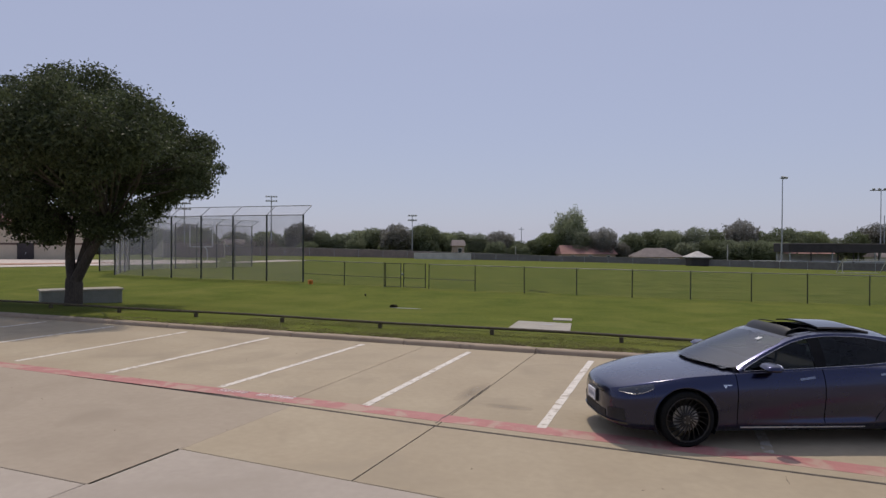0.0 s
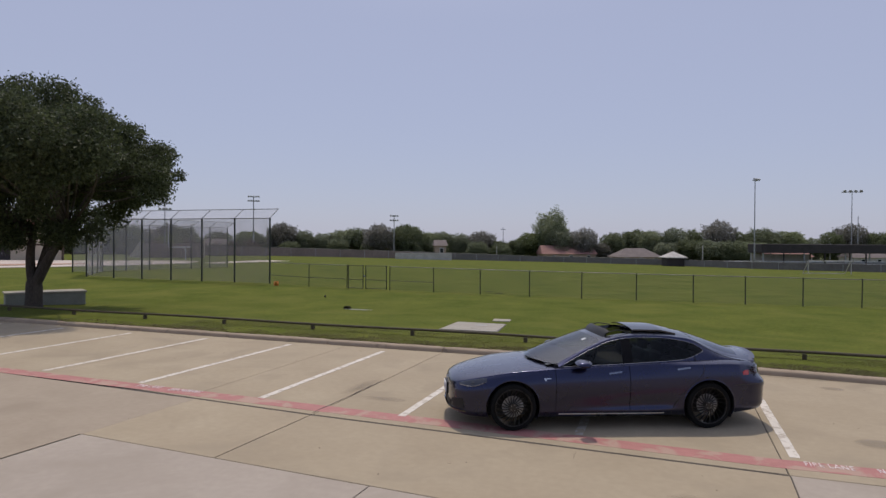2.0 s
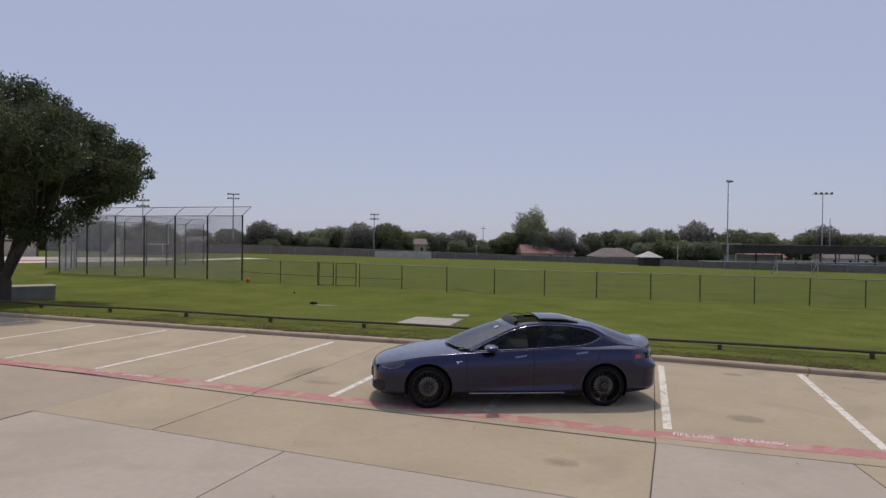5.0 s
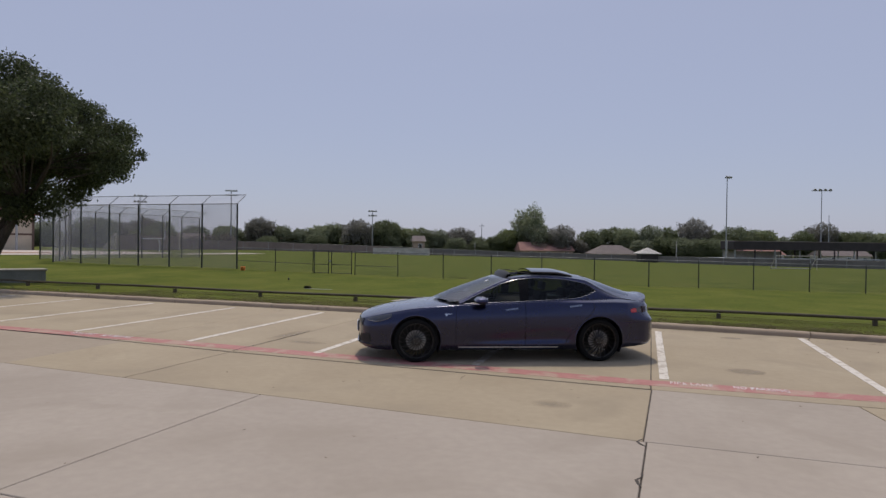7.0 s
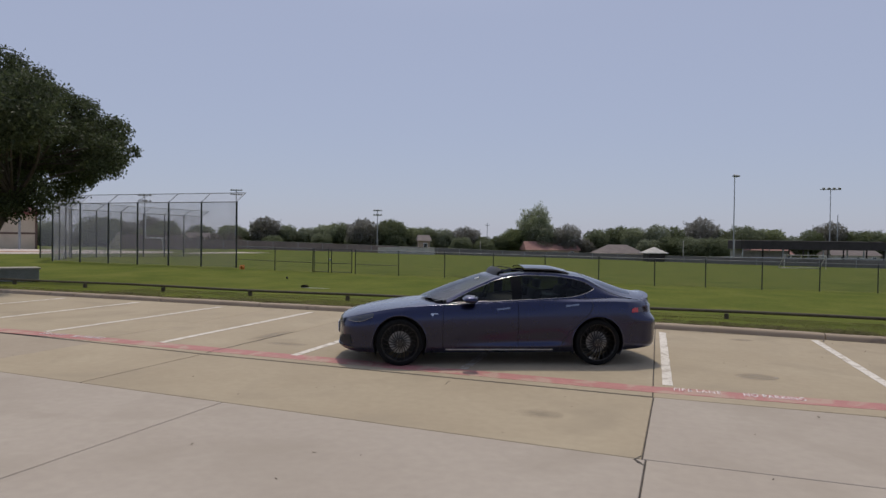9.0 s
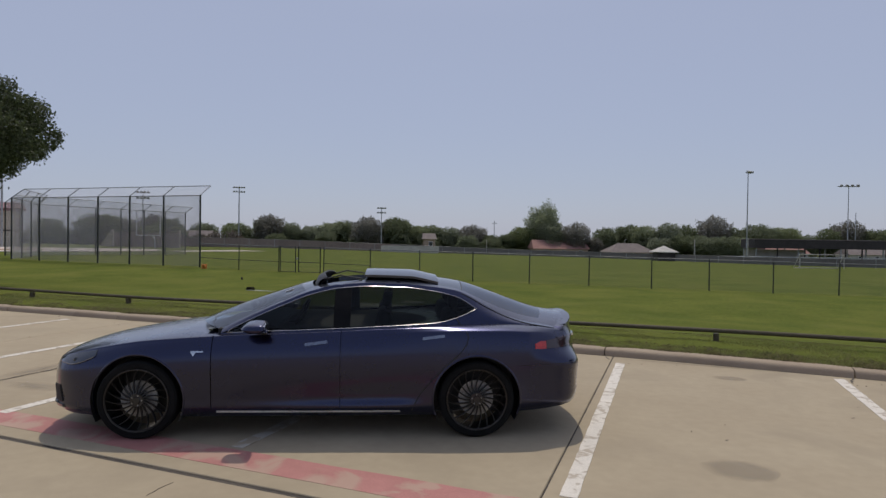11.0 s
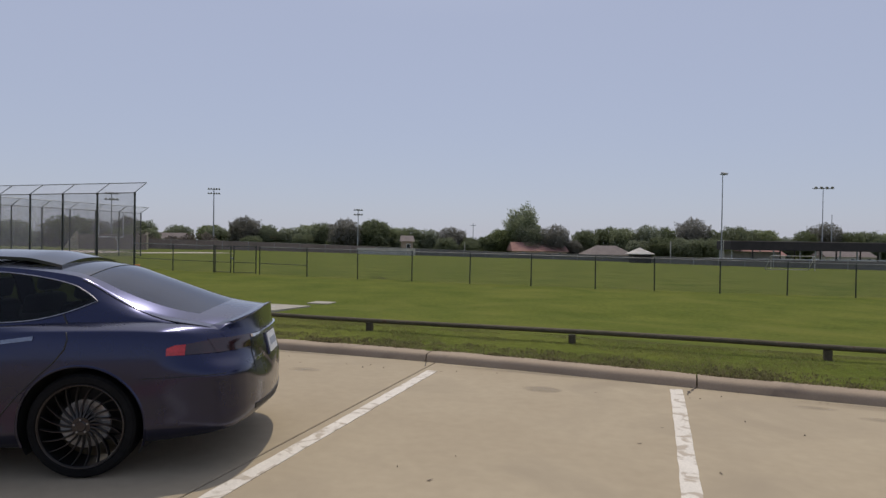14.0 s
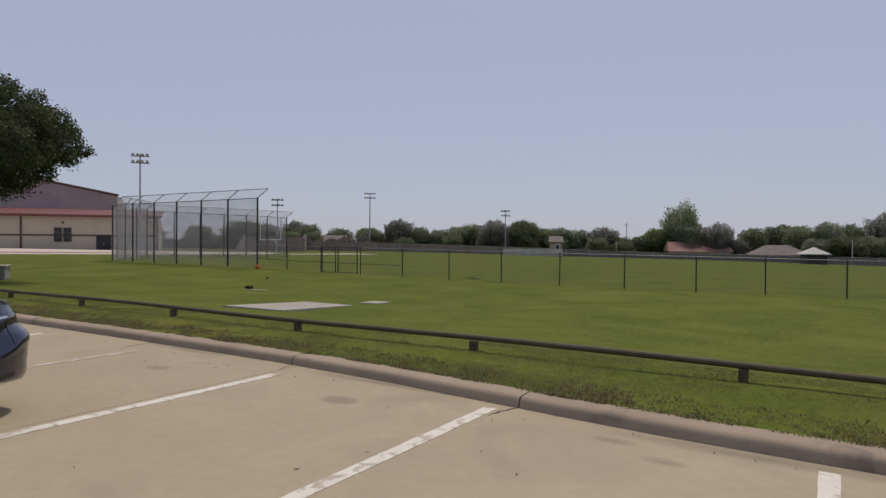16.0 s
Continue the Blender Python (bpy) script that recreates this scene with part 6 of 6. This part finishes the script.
part("sunroof_panel", bm, M["glass_roof"], car, "raised sunroof glass slid back over the roof")
bm = bmesh.new()
rows = []
for k in range(25):
    y = -0.50 + k * 1.0 / 24
    e = abs(y) / 0.50
    p = cap(1.48, 1 - abs(y) / RAIL_Y(1.48))
    rise = 0.105 * (1 - 0.25 * e ** 6) - (TOP(1.48) - cap(1.48, 0.25)[2]) * 0.6 * (1 - e * e)
    rows.append([(p[0] - 0.01, y, p[2] - 0.02), (p[0] + 0.025, y, p[2] + rise * 0.6), (p[0] + 0.085, y, p[2] + rise), (p[0] + 0.095, y, p[2] + rise - 0.012), (p[0] + 0.045, y, p[2] + rise * 0.5), (p[0] + 0.02, y, p[2] - 0.02)])
grid_faces(bm, rows, True)
for sgn in (-1, 1):
    p, q = cap(1.48, 0.25), cap(1.86, 0.25)
    tube(bm, [(p[0] + 0.04, sgn * 0.47, p[2] + 0.05), ((p[0] + q[0]) / 2, sgn * 0.48, q[2] + 0.035), (q[0], sgn * 0.48, q[2] + 0.005)], 0.008, 6)
bmesh.ops.translate(bm, vec=(0.03, 0, 0.006), verts=bm.verts)
part("wind_deflector", bm, M["black_plastic"], car, "raised black wind deflector")

# inside
bm = bmesh.new()
box(bm, 0.62, 3.05, -0.80, 0.80, 0.90, 0.968, 0.01)
part("cabin_floor", bm, M["cabin"], car, "black cabin")
bm = bmesh.new()
rows = []
for s, z in ((0.5, 0.955), (0.75, 0.99), (1.0, 1.015), (1.12, 0.985), (1.14, 0.95)):
    rows.append([(s, y, z - 0.012 * (y / 0.7) ** 2) for y in np.linspace(-0.72, 0.72, 9)])
grid_faces(bm, rows)
part("dashboard", bm, M["dash"], car, "grey dashboard")
bm = bmesh.new()
c = Vector((1.30, -0.37, 1.02))
tube(bm, [c + Vector((math.sin(a) * 0.07, math.cos(a) * 0.185, math.sin(a) * 0.17)) for a in np.linspace(0, 2 * math.pi, 25)[:-1]], 0.015, 8, True)
rod(bm, c + Vector((0.0, -0.17, 0)), c + Vector((0.0, 0.17, 0)), 0.016)
rod(bm, c, c + Vector((-0.18, 0, -0.10)), 0.03)
part("steering_wheel", bm, M["cabin"], car)
for sx, sy in ((1.92, -0.37), (1.92, 0.37), (2.56, -0.42), (2.56, 0.42)):
    bm = bmesh.new()
    box(bm, -0.07, 0.07, -0.25, 0.25, 0.80, 1.13, 0.05, pose(sx, sy, 0.0, ry=10), 3)
    seat = part("seat", bm, M["cabin"], car, "black seat back")
    bm = bmesh.new()
    box(bm, -0.045, 0.045, -0.135, 0.135, 1.155, 1.30, 0.035, pose(sx, sy, 0.0, ry=10), 3)
    rod(bm, Vector((sx + 0.2, sy - 0.05, 1.08)), Vector((sx + 0.21, sy - 0.05, 1.17)), 0.008)
    rod(bm, Vector((sx + 0.2, sy + 0.05, 1.08)), Vector((sx + 0.21, sy + 0.05, 1.17)), 0.008)
    part("headrest", bm, M["cabin"], seat)
bm = bmesh.new()
p = cap(1.30, 0.50)
box(bm, p[0] - 0.035, p[0] + 0.035, -p[1] - 0.05, -p[1] + 0.05, p[2] - 0.004, p[2] + 0.003, 0.0)
bmesh.ops.rotate(bm, cent=(p[0], -p[1], p[2]), matrix=Matrix.Rotation(radians(-21), 3, "Y"), verts=bm.verts)
part("sticker", bm, M["sticker"], car, "small white sticker on the windscreen")
for k, y0 in enumerate((-0.25, 0.2)):
    bm = bmesh.new()
    tube(bm, [(0.42 + 0.12 * (y / 0.6) ** 2, y, 0.962 + 0.02 * (k)) for y in np.linspace(y0 - 0.42, y0 + 0.12, 8)], 0.009, 6)
    part("wiper", bm, M["black_plastic"], car)

# wheels
bm = bmesh.new()
prof = [(0.272, -0.112), (0.290, -0.122), (0.326, -0.118), (0.342, -0.10), (0.346, -0.06), (0.346, 0.06), (0.342, 0.10), (0.326, 0.118), (0.290, 0.122), (0.272, 0.112)]
rows = [[(r * math.cos(a), w, r * math.sin(a)) for r, w in prof] for a in np.linspace(0, 2 * math.pi, 61)]
grid_faces(bm, rows)
bmesh.ops.remove_doubles(bm, verts=bm.verts, dist=0.0005)
tyre_me = to_mesh("tyre", bm, M["tyre"])
bm = bmesh.new()
prof = [(0.262, 0.112), (0.262, -0.10), (0.264, -0.118), (0.277, -0.123), (0.280, -0.114), (0.272, -0.10), (0.272, 0.112)]
rows = [[(r * math.cos(a), w, r * math.sin(a)) for r, w in prof] for a in np.linspace(0, 2 * math.pi, 61)]
grid_faces(bm, rows, True)
bmesh.ops.remove_doubles(bm, verts=bm.verts, dist=0.0005)
rim_me = to_mesh("wheel", bm, M["rim"])
bm = bmesh.new()
rows = []
for i in range(8):
    t = i / 7
    r = 0.056 + (0.268 - 0.056) * t
    a = 0.42 * (1 - t)
    w0 = 0.0085 * (1.0 - 0.55 * t)
    d = -0.100 + 0.060 * (1 - t) * t
    ux, uz = math.cos(a), math.sin(a)
    rows.append([(r * ux - w0 * uz * e, d + g, r * uz + w0 * ux * e) for e, g in ((-1, 0.0), (-0.4, -0.006), (0.4, -0.006), (1, 0.0), (0.6, 0.028), (-0.6, 0.028))])
v = grid_faces(bm, rows, True)
bm.faces.new(v[0])
bm.faces.new(v[-1])
spoke_me = to_mesh("spoke", bm, M["rim"])
bm = bmesh.new()
rod(bm, (0, -0.045, 0), (0, -0.025, 0), 0.160, seg=40)
disc_me = to_mesh("brake_disc", bm, M["disc"])
bm = bmesh.new()
rod(bm, (0, -0.112, 0), (0, -0.02, 0), 0.058, 0.066, seg=24)
rod(bm, (0, -0.120, 0), (0, -0.112, 0), 0.030, 0.036, seg=20)
hub_me = to_mesh("hub", bm, M["rim"])
bm = bmesh.new()
rod(bm, (0.044, -0.120, 0), (0.044, -0.108, 0), 0.007, seg=6)
lug_me = to_mesh("wheel_bolt", bm, M["disc"])
bm = bmesh.new()
tube(bm, [(0.271 * math.cos(a), -0.122, 0.271 * math.sin(a)) for a in np.linspace(0, 2 * math.pi, 61)[:-1]], 0.0045, 6, True)
lip_me = to_mesh("rim_lip", bm, M["rim_edge"])
for s0 in (AXLE, 2.96):
    for sgn in (-1, 1):
        turn = pose(s0, sgn * 0.835, 0.346, rz=0 if sgn < 0 else 180) @ pose(0, 0, 0, ry=17 * s0)
        wheel = part("wheel", rim_me, None, car, "black many-spoked alloy wheel", m=turn)
        part("tyre", tyre_me, None, wheel)
        part("hub", hub_me, None, wheel)
        part("brake_disc", disc_me, None, wheel)
        part("rim_lip", lip_me, None, wheel)
        for k in range(20):
            part("spoke", spoke_me, None, wheel, m=pose(0, 0, 0, ry=18 * k))
        for k in range(5):
            part("wheel_bolt", lug_me, None, wheel, m=pose(0, 0, 0, ry=72 * k))
        bm = bmesh.new()
        rows = [[(s0 + 0.401 * math.cos(a), sgn * y, 0.345 + 0.401 * math.sin(a)) for y in (0.59, 0.925)] for a in np.linspace(-0.5, math.pi + 0.5, 30)]
        v = grid_faces(bm, rows)
        bm.faces.new([r[0] for r in v])
        part("wheel_well", bm, M["black_plastic"], car)
        bm = bmesh.new()
        ang = np.linspace(-0.36, math.pi + 0.36, 44)
        tube(bm, [(s0 + 0.401 * math.cos(a), sgn * (side_y(s0 + 0.401 * math.cos(a), max(0.345 + 0.401 * math.sin(a), 0.24)) - 0.004), 0.345 + 0.401 * math.sin(a)) for a in ang], 0.010, 6)
        part("arch_lip", bm, M["paint"], car)

for sgn in (-1, 1):
    # door mirror
    bm = bmesh.new()
    vs = bmesh.ops.create_uvsphere(bm, u_segments=24, v_segments=14, radius=1)["verts"]
    for q in vs:
        x, y, z = (math.copysign(abs(c) ** 0.5, c) for c in q.co)
        q.co = Vector((1.03 + x * (0.150 if x < 0 else 0.065) * (1 - 0.30 * abs(z)), sgn * (1.005 + y * 0.125 * (1 - 0.12 * abs(z))), 1.0 + z * (0.047 if z > 0 else 0.040) + 0.015 * y * sgn))
    mir = part("mirror", bm, M["paint"], car, "body-coloured door mirror")
    bm = bmesh.new()
    box(bm, 0.99, 1.08, min(sgn * 0.86, sgn * 0.95), max(sgn * 0.86, sgn * 0.95), 0.925, 0.942, 0.01)
    part("mirror_arm", bm, M["gloss_black"], mir)
    bm = bmesh.new()
    vs = bmesh.ops.create_uvsphere(bm, u_segments=20, v_segments=8, radius=1)["verts"]
    for q in vs:
        q.co = Vector((1.088 + q.co.x * 0.012, sgn * (1.005 + q.co.y * 0.115), 1.0 + q.co.z * 0.044))
    part("mirror_glass", bm, M["chrome"], mir)
    # handles, sill strip, badge
    for s0 in (1.51, 2.56):
        bm = bmesh.new()
        skin(bm, lambda s, z: (s, sgn * side_y(s, z), z), s0 - 0.10, s0 + 0.10, lambda s: 0.832 + 0.055 * (s0 - 1.4) + 0.13 * (s - s0), lambda s: 0.858 + 0.055 * (s0 - 1.4) + 0.13 * (s - s0), 10, 3, (0, sgn * 0.006, 0.001), 0.02)
        part("door_handle", bm, M["handle"], car, "flush bright door handle")
    bm = bmesh.new()
    skin(bm, lambda s, z: (s, sgn * side_y(s, z), z), 0.645, 2.265, lambda s: 0.232, lambda s: 0.250, 40, 2, (0, sgn * 0.006, 0), 0.02)
    part("sill_strip", bm, M["sill"], car, "bright strip along the sill")
    bm = bmesh.new()
    skin(bm, lambda s, z: (s, sgn * side_y(s, z), z), 0.42, 0.53, lambda s: 0.768 - 0.035 * max(0, 1 - abs(s - 0.445) / 0.024), lambda s: 0.780, 24, 3, (0, sgn * 0.004, 0.0), 0.01)
    part("side_marker", bm, M["chrome"], car, "small bright trim on the front wing")
    # trailing edge of the rear door
    bm = bmesh.new()
    path = [(2.86, 0.955), (2.875, 0.915), (2.86, 0.85), (2.80, 0.77), (2.70, 0.68), (2.56, 0.54), (2.46, 0.42), (2.40, 0.32), (2.37, 0.25)]
    top = [(2.775, sgn * (glass_y(2.775, SILL(2.775)) + 0.001), SILL(2.775)), (2.81, sgn * (glass_y(2.81, SHOULDER_Z(2.81)) + 0.004), SHOULDER_Z(2.81))]
    tube(bm, top + [(s, sgn * (side_y(s, z) + 0.001), z) for s, z in path], 0.0055, 5)
    tube(bm, [(s, sgn * (side_y(s, 0.245) + 0.0002), 0.255) for s in np.linspace(0.67, 2.37, 14)], 0.0028, 5)
    part("door_gap", bm, M["black_plastic"], car, "dark gap round the doors")
    # headlamp
    bm = bmesh.new()
    skin(bm, lambda s, z: (s, sgn * side_y(s, z), z), -0.815, -0.42, lambda s: 0.640 + 0.075 * max((s + 0.815) / 0.395, 0) - 0.042 * math.sin(math.pi * min((s + 0.815) / 0.395, 1)) ** 1.2, lambda s: 0.662 + 0.105 * max((s + 0.815) / 0.395, 0) ** 0.66, 22, 6, (-0.003, sgn * 0.005, 0.002), 0.015)
    hl = part("headlamp", bm, M["lamp_clear"], car, "slanted clear headlamp")
    bm = bmesh.new()
    tube(bm, [(s, sgn * (side_y(s, z) + 0.008), z) for s, z in [(q, 0.646 + 0.072 * ((q + 0.815) / 0.395) - 0.038 * math.sin(math.pi * (q + 0.815) / 0.395) ** 1.2) for q in np.linspace(-0.805, -0.44, 14)]], 0.0045, 5)
    part("light_bar", bm, M["trim_dim"], hl)
    bm = bmesh.new()
    tube(bm, [(q, sgn * (side_y(q, 0.659 + 0.105 * ((q + 0.815) / 0.395) ** 0.66) + 0.007), 0.659 + 0.105 * ((q + 0.815) / 0.395) ** 0.66) for q in np.linspace(-0.795, -0.435, 14)], 0.004, 5)
    part("light_bar", bm, M["trim_dim"], hl)
    bm = bmesh.new()
    vs = bmesh.ops.create_uvsphere(bm, u_segments=14, v_segments=8, radius=0.03)["verts"]
    bmesh.ops.translate(bm, vec=(-0.62, sgn * (side_y(-0.62, 0.675) - 0.016), 0.672), verts=vs)
    part("projector", bm, M["gloss_black"], hl)
    # lower corner intake
    bm = bmesh.new()
    skin(bm, lambda y, z: (nose_s(y, z), sgn * y, z), 0.50, 0.735, lambda y: 0.290, lambda y: 0.415 + 0.02 * (y - 0.50) / 0.20, 14, 5, (-0.010, sgn * 0.006, 0), 0.03)
    part("intake", bm, M["cabin"], car, "black corner air intake")
    # tail lamp, on the flank and round the corner
    bm = bmesh.new()
    skin(bm, lambda s, z: (s, sgn * side_y(s, z), z), 3.49, 3.60, lambda s: 0.806, lambda s: 0.852 + 0.020 * min(1, (s - 3.49) / 0.05), 8, 5, (0.002, sgn * 0.005, 0), 0.015)
    part("tail_lamp", bm, M["lamp_red"], car, "red tail lamp")
    bm = bmesh.new()
    skin(bm, lambda s, z: (s, sgn * side_y(s, z), z), 3.60, 3.81, lambda s: 0.806, lambda s: 0.874 + 0.024 * min(1, (s - 3.60) / 0.2), 20, 6, (0.003, sgn * 0.005, 0), 0.015)
    part("tail_lamp", bm, M["lamp_dark"], car, "smoked tail lamp round the corner")
    bm = bmesh.new()
    skin(bm, lambda y, z: (tail_s(y, z), sgn * y, z), 0.50, 0.795, lambda y: 0.806, lambda y: 0.896, 24, 6, (0.008, sgn * 0.006, 0), 0.018)
    part("tail_lamp", bm, M["lamp_dark"], car, "smoked inner tail lamp")

# nose
bm = bmesh.new()
skin(bm, lambda y, z: (nose_s(y, z), y, z), -0.45, 0.45, lambda y: 0.275, lambda y: 0.365, 24, 3, (-0.010, 0, 0), 0.03)
part("intake", bm, M["cabin"], car, "wide black lower air intake")
bm = bmesh.new()
skin(bm, lambda y, z: (nose_s(y, z), y, z), -0.42, 0.42, lambda y: 0.575 + 0.01 * (y / 0.42) ** 2, lambda y: 0.600, 24, 2, (-0.004, 0, 0.001), 0.02)
part("grille_slit", bm, M["gloss_black"], car, "narrow black slit across the nose")
bm = bmesh.new()
box(bm, -0.987, -0.970, -0.155, 0.155, 0.415, 0.565, 0.004)
fp = part("front_plate", bm, M["plate"], car, "white number plate on a black holder")
bm = bmesh.new()
box(bm, -0.973, -0.935, -0.17, 0.17, 0.40, 0.58, 0.006)
part("plate_holder", bm, M["black_plastic"], fp)
bm = bmesh.new()
box(bm, -0.9895, -0.985, -0.115, 0.115, 0.462, 0.515)
part("plate_bar", bm, M["plate_bar"], fp)
bm = bmesh.new()
skin(bm, lambda y, z: (nose_s(y, z), y, z), -0.04, 0.04, lambda y: 0.607, lambda y: 0.607 + 0.05 * (1 - abs(y) / 0.05), 8, 4, (-0.006, 0, 0.002), 0.01)
part("badge", bm, M["chrome"], car, "small bright badge on the nose")
bm = bmesh.new()
skin(bm, lambda y, z: (nose_s(y, z), y, z), -0.74, 0.74, lambda y: 0.238, lambda y: 0.264, 24, 2, (-0.030, 0, 0), 0.06)
part("front_lip", bm, M["gloss_black"], car, "black splitter under the nose")

# tail
bm = bmesh.new()
skin(bm, lambda y, z: (tail_s(y, z), y, z), -0.48, 0.48, lambda y: 0.868, lambda y: 0.890, 60, 4, (0.020, 0, 0), 0.03)
part("tail_trim", bm, M["chrome"], car, "bright bar across the tailgate")
LEAN = pose(4.022, 0, 0.775, ry=-14)
bm = bmesh.new()
box(bm, 0.0, 0.010, -0.155, 0.155, -0.075, 0.075, 0.003, LEAN)
rp = part("rear_plate", bm, M["plate"], car, "white rear number plate")
bm = bmesh.new()
box(bm, 0.009, 0.0125, -0.115, 0.115, -0.025, 0.028, 0, LEAN)
part("plate_bar", bm, M["plate_bar"], rp)
bm = bmesh.new()
box(bm, -0.03, 0.003, -0.19, 0.19, -0.09, 0.085, 0.006, LEAN)
part("plate_recess", bm, M["paint"], rp)
for k in range(7):
    bm = bmesh.new()
    skin(bm, lambda y, z: (tail_s(y, z), y, z), -0.47 + k * 0.032, -0.448 + k * 0.032, lambda y: 0.690, lambda y: 0.712, 2, 2, (0.004, 0, 0), 0.006)
    part("letter_bar", bm, M["chrome"], car)
bm = bmesh.new()
rows = []
for y in np.linspace(-0.62, 0.62, 31):
    x, z = tail_s(y, 0.945) + 0.006, cap(3.72, 1 - abs(y) / RAIL_Y(3.72))[2]
    rows.append([(x - 0.055, y, z + 0.001), (x - 0.012, y, z + 0.010), (x + 0.004, y, z + 0.011), (x + 0.006, y, z + 0.004), (x - 0.004, y, z - 0.008)])
grid_faces(bm, rows, True)
part("spoiler", bm, M["paint"], car, "slim lip on the tailgate edge")
bm = bmesh.new()
skin(bm, lambda y, z: (tail_s(y, z), y, z), -0.52, 0.52, lambda y: 0.345, lambda y: 0.385, 24, 3, (0.005, 0, 0), 0.03)
part("diffuser", bm, M["black_plastic"], car, "black lower rear valance")
bm = bmesh.new()
tube(bm, [(tail_s(y, 0.635) + 0.001, y, 0.635 + 0.03 * (abs(y) / 0.6) ** 3) for y in np.linspace(-0.46, 0.46, 20)], 0.003, 5)
for sgn in (-1, 1):
    tube(bm, [(tail_s(0.53 - 0.07 * t, 0.62 + 0.22 * t) + 0.001, sgn * (0.53 - 0.07 * t), 0.62 + 0.22 * t) for t in np.linspace(0, 1, 7)], 0.003, 5)
    tube(bm, [(s, sgn * (side_y(s, 0.66) + 0.0005), 0.66 + 0.03 * (s - 3.4)) for s in np.linspace(3.34, 3.86, 10)], 0.003, 5)
part("tailgate_gap", bm, M["black_plastic"], car, "dark gap round the tailgate")
